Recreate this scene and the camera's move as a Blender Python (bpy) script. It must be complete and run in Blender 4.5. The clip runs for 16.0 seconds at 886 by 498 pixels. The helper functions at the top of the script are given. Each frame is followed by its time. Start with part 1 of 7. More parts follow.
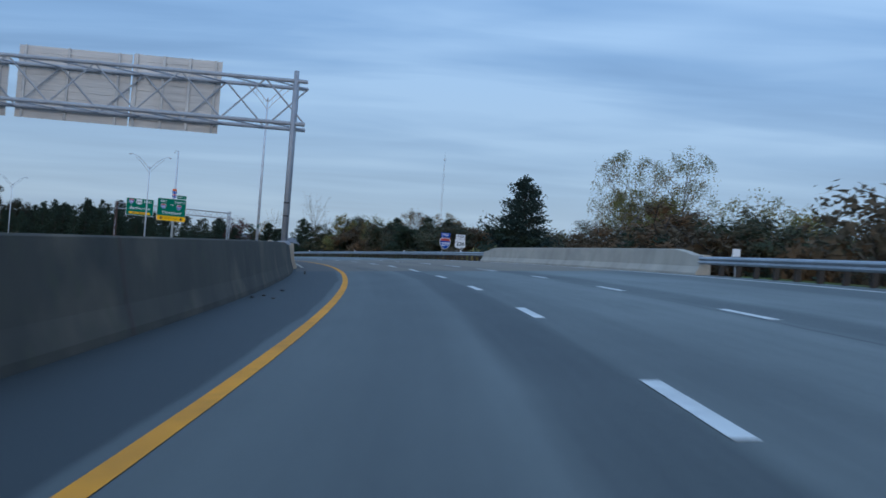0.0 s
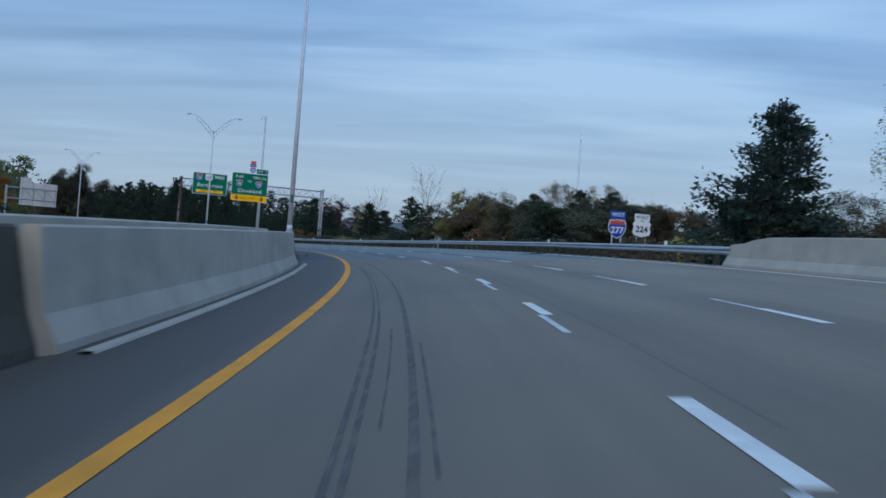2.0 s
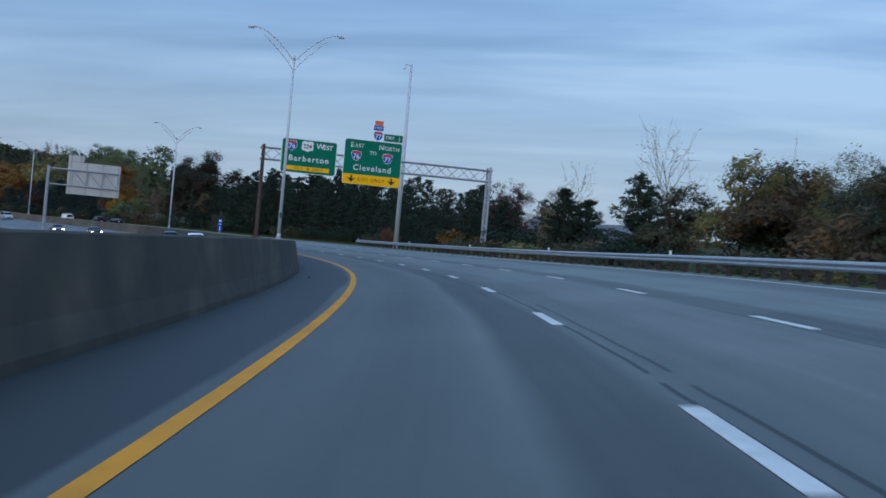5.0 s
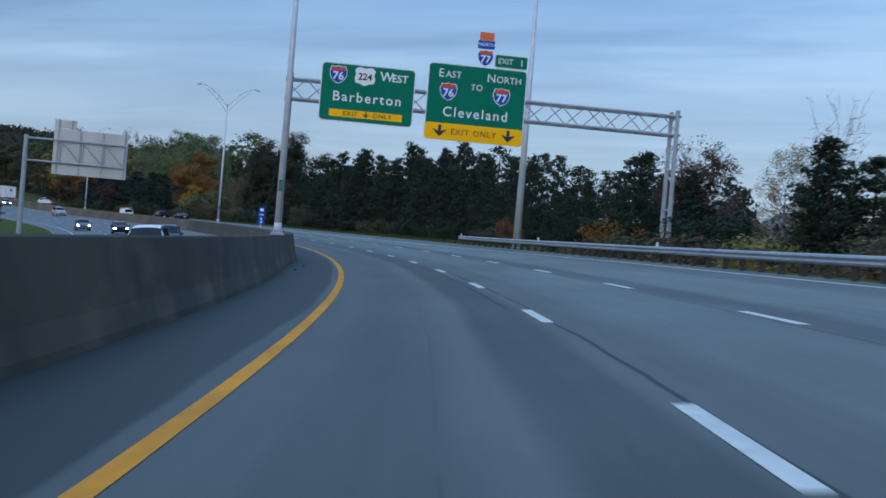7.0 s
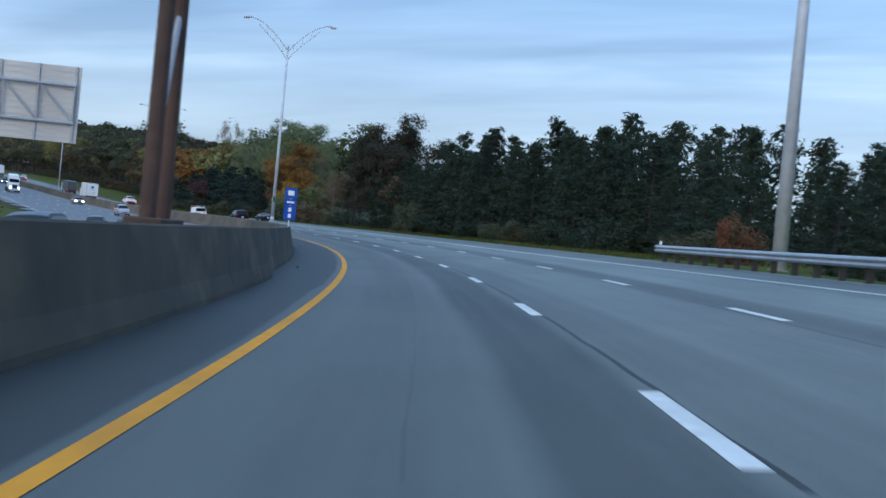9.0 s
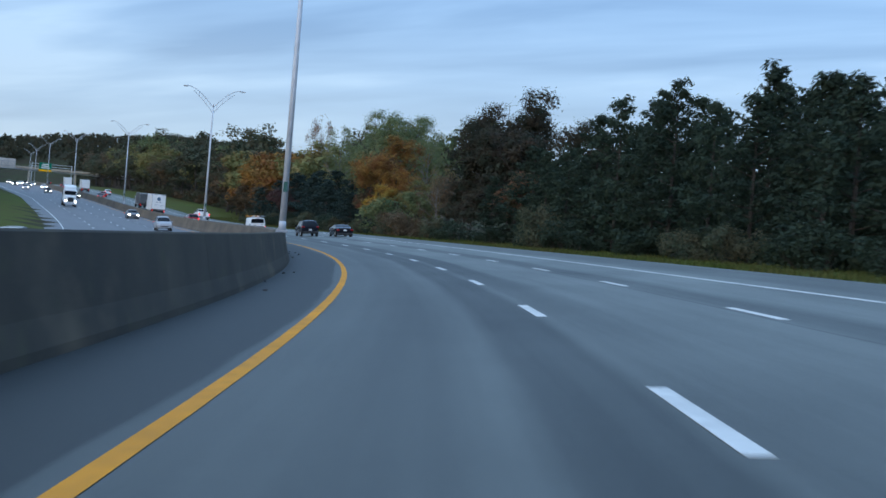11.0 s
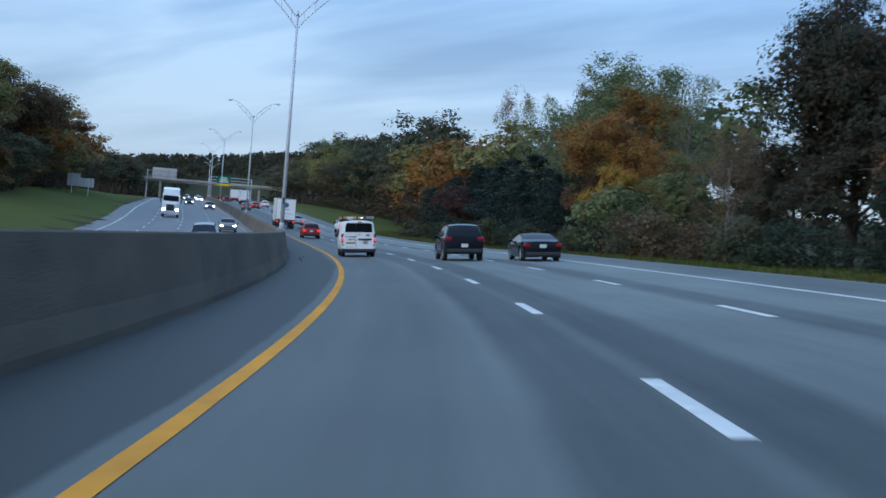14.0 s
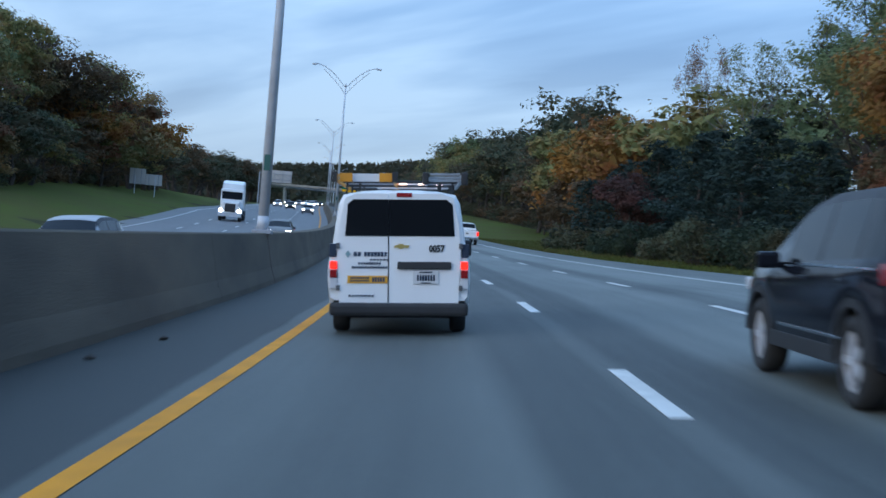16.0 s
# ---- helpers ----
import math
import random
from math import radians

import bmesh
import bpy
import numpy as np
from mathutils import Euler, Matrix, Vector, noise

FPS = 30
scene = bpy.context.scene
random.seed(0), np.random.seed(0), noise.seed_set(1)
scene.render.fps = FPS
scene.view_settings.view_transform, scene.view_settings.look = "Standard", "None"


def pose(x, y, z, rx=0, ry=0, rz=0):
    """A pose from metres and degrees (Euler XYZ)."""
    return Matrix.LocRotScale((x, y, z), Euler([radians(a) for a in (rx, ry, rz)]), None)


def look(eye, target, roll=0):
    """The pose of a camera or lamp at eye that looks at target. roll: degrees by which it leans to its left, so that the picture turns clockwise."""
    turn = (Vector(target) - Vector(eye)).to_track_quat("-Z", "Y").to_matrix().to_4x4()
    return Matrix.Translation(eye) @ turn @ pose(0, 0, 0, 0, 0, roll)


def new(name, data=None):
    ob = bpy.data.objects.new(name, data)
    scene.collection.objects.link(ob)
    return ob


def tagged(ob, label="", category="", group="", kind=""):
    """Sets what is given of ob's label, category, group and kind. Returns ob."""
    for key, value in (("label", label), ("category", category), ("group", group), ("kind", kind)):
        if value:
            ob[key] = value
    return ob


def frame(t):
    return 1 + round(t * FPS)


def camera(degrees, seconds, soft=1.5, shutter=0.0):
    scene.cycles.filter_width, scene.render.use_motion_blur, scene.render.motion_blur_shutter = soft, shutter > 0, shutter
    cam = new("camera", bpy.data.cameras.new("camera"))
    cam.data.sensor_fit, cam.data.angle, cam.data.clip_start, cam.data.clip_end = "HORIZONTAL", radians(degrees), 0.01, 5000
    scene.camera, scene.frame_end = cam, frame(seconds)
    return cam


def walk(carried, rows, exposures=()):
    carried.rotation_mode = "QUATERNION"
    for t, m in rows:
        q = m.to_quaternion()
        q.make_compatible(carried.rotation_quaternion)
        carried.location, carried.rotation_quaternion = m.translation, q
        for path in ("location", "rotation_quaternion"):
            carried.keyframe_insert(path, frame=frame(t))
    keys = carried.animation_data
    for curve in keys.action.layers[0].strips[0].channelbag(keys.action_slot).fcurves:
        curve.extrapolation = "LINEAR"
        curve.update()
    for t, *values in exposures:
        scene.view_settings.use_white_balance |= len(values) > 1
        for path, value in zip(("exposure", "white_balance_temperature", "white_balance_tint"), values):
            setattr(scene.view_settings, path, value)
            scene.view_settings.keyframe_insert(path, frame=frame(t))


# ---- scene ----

# ---------------------------------------------------------------- camera
ROWS = [
    (0, 1.643, 0.571, 1.327, 91.854, -4.293, 0.346),
    (0.5, 1.445, 13.851, 1.807, 91.657, -4.394, 2.052),
    (1, 0.823, 27.314, 2.245, 91.482, -4.498, 3.709),
    (1.5, -0.110, 40.378, 2.666, 91.266, -4.600, 5.075),
    (2, -1.185, 52.506, 3.009, 90.747, -4.431, 6.469),
    (2.5, -2.464, 64.481, 3.307, 90.716, -5.250, 7.930),
    (3, -4.168, 76.344, 3.611, 90.832, -5.274, 9.434),
    (3.5, -6.241, 88.670, 3.861, 90.740, -5.018, 10.984),
    (4, -8.680, 100.870, 4.041, 90.524, -5.291, 12.671),
    (4.5, -11.322, 112.850, 4.234, 90.408, -5.186, 13.939),
    (5, -14.286, 124.863, 4.396, 90.294, -5.082, 15.240),
    (5.5, -17.561, 136.811, 4.526, 90.178, -4.977, 16.580),
    (6, -21.126, 148.597, 4.623, 90.062, -4.872, 17.954),
    (6.5, -24.954, 160.126, 4.688, 89.946, -4.767, 19.346),
    (7, -28.918, 171.486, 4.727, 89.686, -4.711, 20.841),
    (7.5, -33.246, 182.891, 4.717, 89.562, -4.576, 22.265),
    (8, -37.921, 194.171, 4.710, 89.753, -4.591, 23.807),
    (8.5, -43.009, 205.473, 4.732, 89.728, -4.863, 25.638),
    (9, -48.131, 216.107, 4.728, 89.567, -5.421, 27.094),
    (9.5, -53.617, 226.692, 4.749, 89.623, -5.245, 28.475),
    (10, -59.424, 237.268, 4.775, 89.677, -5.069, 29.841),
    (10.5, -65.539, 247.793, 4.806, 89.733, -4.891, 31.259),
    (11, -71.958, 258.219, 4.842, 89.788, -4.715, 32.735),
    (11.5, -78.665, 268.501, 4.882, 89.844, -4.538, 34.264),
    (12, -85.586, 278.765, 4.915, 89.921, -4.616, 35.971),
    (12.5, -92.804, 288.747, 4.970, 90.028, -4.375, 37.547),
    (13, -100.092, 298.080, 4.993, 89.845, -4.499, 39.119),
    (13.5, -107.848, 307.432, 5.052, 89.975, -4.836, 40.713),
    (14, -115.655, 316.349, 5.124, 89.857, -4.444, 42.310),
    (14.5, -123.763, 325.108, 5.201, 89.758, -4.693, 43.794),
    (15, -132.180, 333.763, 5.238, 89.563, -4.951, 45.374),
    (15.5, -140.798, 342.293, 5.306, 89.624, -4.747, 47.028),
    (16, -149.313, 350.331, 5.410, 89.842, -4.617, 48.762),
]
cam = camera(39.2, 16.0, soft=1.6, shutter=0.3)
walk(cam, [(t, pose(x, y, z, rx, ry, rz)) for t, x, y, z, rx, ry, rz in ROWS],
     exposures=[(0.0, -0.47, 6180, 10), (1.5, -0.46, 6290, 10), (4.0, -0.41, 6340, 10), (7.0, -0.29, 6330, 10), (8.2, 0.02, 6660, 10), (9.0, 0.10, 6650, 10), (12.0, 0.04, 6650, 10), (14.5, 0.02, 6500, 10), (16.0, 0.0, 6330, 10)])

# ---------------------------------------------------------------- sky and sun
SUN_EL, SUN_AZ = radians(18), radians(182)


def make_world():
    w = bpy.data.worlds.new("world")
    scene.world = w
    w.use_nodes = True
    nt = w.node_tree
    nt.nodes.clear()
    N, L = nt.nodes.new, nt.links.new
    out, bg = N("ShaderNodeOutputWorld"), N("ShaderNodeBackground")
    sky = N("ShaderNodeTexSky")
    sky.sky_type, sky.sun_disc = "NISHITA", False
    sky.sun_elevation, sky.sun_rotation = SUN_EL, SUN_AZ
    tc, sep = N("ShaderNodeTexCoord"), N("ShaderNodeSeparateXYZ")
    L(tc.outputs["Generated"], sep.inputs[0])

    def m(op, a, b=None, clamp=False):
        n = N("ShaderNodeMath")
        n.operation, n.use_clamp = op, clamp
        for i, v in enumerate((a, b)):
            if v is None:
                continue
            if isinstance(v, (int, float)):
                n.inputs[i].default_value = v
            else:
                L(v, n.inputs[i])
        return n.outputs[0]

    zc = m("MAXIMUM", sep.outputs[2], 0.0)
    den = m("ADD", zc, 0.10)
    comb = N("ShaderNodeCombineXYZ")
    L(m("DIVIDE", sep.outputs[0], den), comb.inputs[0])
    L(m("DIVIDE", sep.outputs[1], den), comb.inputs[1])
    mp = N("ShaderNodeMapping")
    mp.inputs["Rotation"].default_value = (0, 0, radians(28))
    mp.inputs["Scale"].default_value = (0.55, 1.5, 1)
    L(comb.outputs[0], mp.inputs[0])
    n1, n2 = N("ShaderNodeTexNoise"), N("ShaderNodeTexNoise")
    for n, sc, det, ds in ((n1, 0.62, 4, 0.5), (n2, 1.7, 4, 0.5)):
        n.inputs["Scale"].default_value, n.inputs["Detail"].default_value = sc, det
        n.inputs["Distortion"].default_value = ds
        L(mp.outputs[0], n.inputs["Vector"])
    cl = m("ADD", m("MULTIPLY", n1.outputs[0], 0.72), m("MULTIPLY", n2.outputs[0], 0.28))
    ramp = N("ShaderNodeValToRGB")
    e = ramp.color_ramp.elements
    e[0].position, e[0].color = 0.40, (0.128, 0.266, 0.525, 1)
    e[1].position, e[1].color = 0.605, (0.385, 0.592, 0.885, 1)
    x = ramp.color_ramp.elements.new(0.50)
    x.color = (0.222, 0.402, 0.700, 1)
    L(cl, ramp.inputs[0])
    # lighter, slightly warm strip over the horizon
    hz = N("ShaderNodeMapRange")
    hz.inputs["From Min"].default_value, hz.inputs["From Max"].default_value = 0.02, 0.21
    hz.inputs["To Min"].default_value, hz.inputs["To Max"].default_value = 0.80, 0.0
    hz.interpolation_type = "SMOOTHSTEP"
    L(zc, hz.inputs[0])
    hm = m("MULTIPLY", hz.outputs[0], m("ADD", m("MULTIPLY", n1.outputs[0], 0.9), 0.45), True)
    mix = N("ShaderNodeMix")
    mix.data_type = "RGBA"
    L(hm, mix.inputs[0])
    L(ramp.outputs[0], mix.inputs[6])
    mix.inputs[7].default_value = (0.490, 0.660, 0.885, 1)
    # a little of the clear evening sky comes through the cloud
    mix2 = N("ShaderNodeMix")
    mix2.data_type = "RGBA"
    mix2.inputs[0].default_value = 0.034
    L(mix.outputs[2], mix2.inputs[6])
    L(sky.outputs[0], mix2.inputs[7])
    L(mix2.outputs[2], bg.inputs[0])
    # an overcast sky is brightest overhead
    br = m("MULTIPLY_ADD", zc, 1.5)
    br.node.inputs[2].default_value = 0.78
    L(br, bg.inputs[1])
    L(bg.outputs[0], out.inputs[0])


make_world()
sun = new("sun", bpy.data.lights.new("sun", "SUN"))
sun.data.energy, sun.data.angle, sun.data.color = 0.9, radians(40), (1.0, 0.95, 0.9)
sun.matrix_world = look((0, 0, 60), Vector((0, 0, 60)) - Vector((math.sin(SUN_AZ) * math.cos(SUN_EL), math.cos(SUN_AZ) * math.cos(SUN_EL), math.sin(SUN_EL))))

# ---------------------------------------------------------------- the road's line
KAPPA = [2.474, 2.193, 1.886, 2.024, 2.304, 1.962, 2.309, 2.479, 1.11, 0.558, 0.213, -0.009, -0.116, -0.16, -0.174, -0.166, -0.147]
GRADE = [4.956, 2.51, 0.011, 0.383, 0.616, 3.839, 3.392, 2.575, 2.077]
BANK = [0.0795, 0.0777, 0.0873, 0.0804, 0.0733, -0.0213, 0.0286, 0.0426, 0.0537]
S = np.arange(-80, 1000.5, 1.0)
_k = np.interp(S, np.arange(-60, 901, 60.0), KAPPA) / 1000
TH = np.concatenate([[0], np.cumsum((_k[1:] + _k[:-1]) / 2)])
SX = np.concatenate([[0], np.cumsum(-(np.sin(TH[1:]) + np.sin(TH[:-1])) / 2)])
SY = np.concatenate([[0], np.cumsum((np.cos(TH[1:]) + np.cos(TH[:-1])) / 2)])
_c, _s = math.cos(TH[80]), math.sin(TH[80])
SX, SY = SX - SX[80], SY - SY[80]
SX, SY, TH = _c * SX + _s * SY, -_s * SX + _c * SY, TH - TH[80]
SZ = np.concatenate([[0], np.cumsum(np.interp(S, np.arange(-60, 901, 120.0), GRADE)[1:] / 100)])
SZ = SZ - SZ[80]
SB = np.interp(S, np.arange(-60, 901, 120.0), BANK)


def zr(s, u):
    """Height of the road's plane at station s and offset u."""
    return float(np.interp(s, S, SZ) + np.interp(s, S, SB) * u)


def hd(s):
    return float(np.interp(s, S, TH))


def rp(s, u, z=0.0):
    """Point at station s, offset u to the right of the yellow line, z above the road's plane."""
    t = hd(s)
    return Vector((float(np.interp(s, S, SX)) + u * math.cos(t), float(np.interp(s, S, SY)) + u * math.sin(t), zr(s, u) + z))


def rm(s, u, z=0.0, turn=0.0, lie=False):
    """Pose at a road point, y ahead along the road; lie: tilted with the road's surface."""
    m = Matrix.Translation(rp(s, u, z)) @ pose(0, 0, 0, 0, 0, math.degrees(hd(s)))
    if lie:
        m = m @ pose(0, 0, 0, math.degrees(math.atan((zr(s + 2, u) - zr(s - 2, u)) / 4)), -math.degrees(math.atan(float(np.interp(s, S, SB)))), 0)
    return m @ pose(0, 0, 0, 0, 0, turn)


# ---------------------------------------------------------------- materials
def mat(name, col, rough=0.7, metal=0.0, col2=None, scale=3.0, bump=0.0, bscale=40.0, emit=0.0, vary=0.0, isle=0.0, spec=0.5, stretch=(1, 1, 1), coat=0.0, big=0.0, through_light=0.0):
    """Two-scale noise between col and col2 with a fine bump; vary: by object, isle: by island."""
    m = bpy.data.materials.new(name)
    m.use_nodes = True
    nt = m.node_tree
    N, L = nt.nodes.new, nt.links.new
    p = nt.nodes["Principled BSDF"]
    p.inputs["Roughness"].default_value, p.inputs["Metallic"].default_value = rough, metal
    p.inputs["Specular IOR Level"].default_value = spec
    p.inputs["Coat Weight"].default_value = coat
    p.inputs["Base Color"].default_value = (*col, 1)
    tc, mp = N("ShaderNodeTexCoord"), N("ShaderNodeMapping")
    mp.inputs["Scale"].default_value = stretch
    L(tc.outputs["Object"], mp.inputs[0])
    src = None
    if col2 is not None:
        a, b = N("ShaderNodeTexNoise"), N("ShaderNodeTexNoise")
        a.inputs["Scale"].default_value, a.inputs["Detail"].default_value = scale, 6
        b.inputs["Scale"].default_value, b.inputs["Detail"].default_value = scale * 0.13, 3
        L(mp.outputs[0], a.inputs["Vector"])
        L(tc.outputs["Object"], b.inputs["Vector"])
        ad = N("ShaderNodeMath")
        ad.operation = "MULTIPLY_ADD"
        L(b.outputs[0], ad.inputs[0])
        ad.inputs[1].default_value = 0.5 + big
        sc = N("ShaderNodeMath")
        sc.operation = "MULTIPLY"
        sc.inputs[1].default_value = 0.5
        L(a.outputs[0], sc.inputs[0])
        L(sc.outputs[0], ad.inputs[2])
        rg = N("ShaderNodeMapRange")
        rg.inputs["From Min"].default_value, rg.inputs["From Max"].default_value = 0.36 + big * 0.35, 0.64 + big * 0.62
        L(ad.outputs[0], rg.inputs[0])
        mx = N("ShaderNodeMix")
        mx.data_type = "RGBA"
        L(rg.outputs[0], mx.inputs[0])
        mx.inputs[6].default_value, mx.inputs[7].default_value = (*col, 1), (*col2, 1)
        src = mx.outputs[2]
    for amount, node, sock in ((vary, "ShaderNodeObjectInfo", "Random"), (isle, "ShaderNodeNewGeometry", "Random Per Island")):
        if amount:
            n, r, h = N(node), N("ShaderNodeMapRange"), N("ShaderNodeHueSaturation")
            L(n.outputs[sock], r.inputs[0])
            r.inputs["To Min"].default_value, r.inputs["To Max"].default_value = 1 - amount, 1 + amount
            L(r.outputs[0], h.inputs["Value"])
            if src is None:
                h.inputs["Color"].default_value = (*col, 1)
            else:
                L(src, h.inputs["Color"])
            src = h.outputs[0]
    if src is not None:
        L(src, p.inputs["Base Color"])
    if bump:
        n, b = N("ShaderNodeTexNoise"), N("ShaderNodeBump")
        n.inputs["Scale"].default_value, n.inputs["Detail"].default_value = bscale, 4
        L(mp.outputs[0], n.inputs["Vector"])
        L(n.outputs[0], b.inputs["Height"])
        b.inputs["Strength"].default_value, b.inputs["Distance"].default_value = bump, 0.02
        L(b.outputs[0], p.inputs["Normal"])
    if through_light:
        tr, mxs = N("ShaderNodeBsdfTranslucent"), N("ShaderNodeMixShader")
        if src is not None:
            L(src, tr.inputs[0])
        mxs.inputs[0].default_value = through_light
        L(p.outputs[0], mxs.inputs[1])
        L(tr.outputs[0], mxs.inputs[2])
        L(mxs.outputs[0], nt.nodes["Material Output"].inputs[0])
    if emit:
        p.inputs["Emission Color"].default_value = (*col, 1)
        p.inputs["Emission Strength"].default_value = emit
    return m


def road_mat(name, base, dark, seams, wheel):
    """Asphalt or deck concrete: the map is (offset, station) in metres. Wheel tracks, lane seams, blotches and grain."""
    m = bpy.data.materials.new(name)
    m.use_nodes = True
    nt = m.node_tree
    N, L = nt.nodes.new, nt.links.new
    p = nt.nodes["Principled BSDF"]
    uv, sep = N("ShaderNodeUVMap"), N("ShaderNodeSeparateXYZ")
    uv.uv_map = "su"
    L(uv.outputs[0], sep.inputs[0])

    def op(o, a, b=None, c=None, clamp=False):
        n = N("ShaderNodeMath")
        n.operation, n.use_clamp = o, clamp
        for i, v in enumerate((a, b, c)):
            if v is None:
                continue
            if isinstance(v, (int, float)):
                n.inputs[i].default_value = v
            else:
                L(v, n.inputs[i])
        return n.outputs[0]

    def noise_at(sx, sy, scale, detail=5, rough=0.6):
        mp, n = N("ShaderNodeMapping"), N("ShaderNodeTexNoise")
        mp.inputs["Scale"].default_value = (sx, sy, 1)
        L(uv.outputs[0], mp.inputs[0])
        n.inputs["Scale"].default_value, n.inputs["Detail"].default_value = scale, detail
        n.inputs["Roughness"].default_value = rough
        L(mp.outputs[0], n.inputs["Vector"])
        return n.outputs[0]

    wob = op("MULTIPLY_ADD", noise_at(0.0, 0.05, 1.0, 3), 0.7, -0.35)
    u = op("ADD", sep.outputs[0], wob)

    small = op("ADD", sep.outputs[0], op("MULTIPLY_ADD", noise_at(0.0, 0.22, 1.0, 2), 0.16, -0.08))

    def band(centre, half, soft, line=None):
        d = op("ABSOLUTE", op("SUBTRACT", line or u, centre))
        n = N("ShaderNodeMapRange")
        n.inputs["From Min"].default_value, n.inputs["From Max"].default_value = half, half + soft
        n.inputs["To Min"].default_value, n.inputs["To Max"].default_value = 1, 0
        L(d, n.inputs[0])
        return n.outputs[0]

    tone = noise_at(1, 0.12, 0.5, 6)
    blot = noise_at(1, 0.5, 0.22, 4)
    grain = noise_at(1, 1, 55.0, 3)
    streak = noise_at(3.2, 0.045, 1.0, 5)
    pit = noise_at(1, 1, 9.0, 4)
    f = op("MULTIPLY_ADD", tone, 0.62, op("MULTIPLY_ADD", blot, 0.62, op("MULTIPLY_ADD", grain, 0.4, op("MULTIPLY_ADD", streak, 0.45, op("MULTIPLY_ADD", pit, 0.3, -0.46)))))
    # dark strips: lane edges that traffic does not polish, and the shoulder towards the barrier
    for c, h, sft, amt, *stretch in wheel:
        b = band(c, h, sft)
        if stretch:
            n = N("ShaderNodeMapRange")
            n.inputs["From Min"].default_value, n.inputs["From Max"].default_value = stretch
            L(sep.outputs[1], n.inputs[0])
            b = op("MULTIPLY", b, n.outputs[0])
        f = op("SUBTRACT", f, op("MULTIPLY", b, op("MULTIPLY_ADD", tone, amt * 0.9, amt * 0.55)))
    # a light gradient across the road is put into the colour: outer lanes paler
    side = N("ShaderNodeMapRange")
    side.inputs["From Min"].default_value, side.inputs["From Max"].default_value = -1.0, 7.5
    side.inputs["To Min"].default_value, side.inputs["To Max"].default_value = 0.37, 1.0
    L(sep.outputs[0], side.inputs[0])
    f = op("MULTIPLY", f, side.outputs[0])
    for c, h, s0, s1, amt in seams:
        crack = op("GREATER_THAN", noise_at(0.3, 0.25, 0.9, 2), 0.40)
        crack = op("MULTIPLY", crack, op("MULTIPLY", op("GREATER_THAN", sep.outputs[1], s0), op("LESS_THAN", sep.outputs[1], s1)))
        f = op("SUBTRACT", f, op("MULTIPLY", op("MULTIPLY", band(c, h, 0.015, small), crack), amt))
    f = op("MINIMUM", op("MAXIMUM", f, 0.0), 1.0)
    mx = N("ShaderNodeMix")
    mx.data_type = "RGBA"
    L(f, mx.inputs[0])
    mx.inputs[6].default_value, mx.inputs[7].default_value = (*dark, 1), (*base, 1)
    L(mx.outputs[2], p.inputs["Base Color"])
    p.inputs["Roughness"].default_value = 0.62
    p.inputs["Specular IOR Level"].default_value = 0.32
    b = N("ShaderNodeBump")
    b.inputs["Strength"].default_value, b.inputs["Distance"].default_value = 0.35, 0.01
    L(noise_at(1, 1, 130.0, 3), b.inputs["Height"])
    L(b.outputs[0], p.inputs["Normal"])
    return m


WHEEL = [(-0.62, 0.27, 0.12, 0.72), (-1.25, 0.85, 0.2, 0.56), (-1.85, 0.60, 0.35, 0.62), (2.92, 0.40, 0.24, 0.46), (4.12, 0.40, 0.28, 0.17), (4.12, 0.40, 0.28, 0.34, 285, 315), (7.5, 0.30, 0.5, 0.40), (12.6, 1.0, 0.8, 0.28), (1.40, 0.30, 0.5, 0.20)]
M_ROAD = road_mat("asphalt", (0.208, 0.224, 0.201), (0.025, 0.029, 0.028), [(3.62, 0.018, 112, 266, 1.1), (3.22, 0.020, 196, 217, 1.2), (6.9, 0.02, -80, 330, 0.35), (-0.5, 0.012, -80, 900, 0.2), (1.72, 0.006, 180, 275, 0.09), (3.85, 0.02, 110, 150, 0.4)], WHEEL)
M_DECK = road_mat("deck_concrete", (0.245, 0.190, 0.128), (0.060, 0.044, 0.030), [(3.9, 0.012, 60, 108, 0.2)], [(-1.05, 0.6, 0.6, 0.85), (1.15, 0.35, 0.5, 0.10), (4.2, 0.3, 0.6, 0.2), (6.9, 0.4, 0.8, 0.25)])
M_OPP = road_mat("asphalt_far", (0.25, 0.254, 0.26), (0.090, 0.093, 0.098), [(-7.6, 0.02, -80, 990, 0.3), (-11.2, 0.02, -80, 990, 0.3)], [(-7.6, 0.3, 0.6, 0.2), (-11.2, 0.3, 0.6, 0.2), (-14.8, 0.3, 0.6, 0.2)])
M_TAR = mat("tar", (0.022, 0.022, 0.024), 0.5, col2=(0.05, 0.05, 0.05), scale=8)
M_SKID = mat("skid_rubber", (0.040, 0.038, 0.037), 0.7, col2=(0.120, 0.102, 0.082), scale=2.5, stretch=(3, 3, 1), big=0.2)
M_SKID_OLD = mat("faint_skid_rubber", (0.085, 0.073, 0.060), 0.7, col2=(0.130, 0.108, 0.085), scale=2.5, stretch=(3, 3, 1), big=0.2)


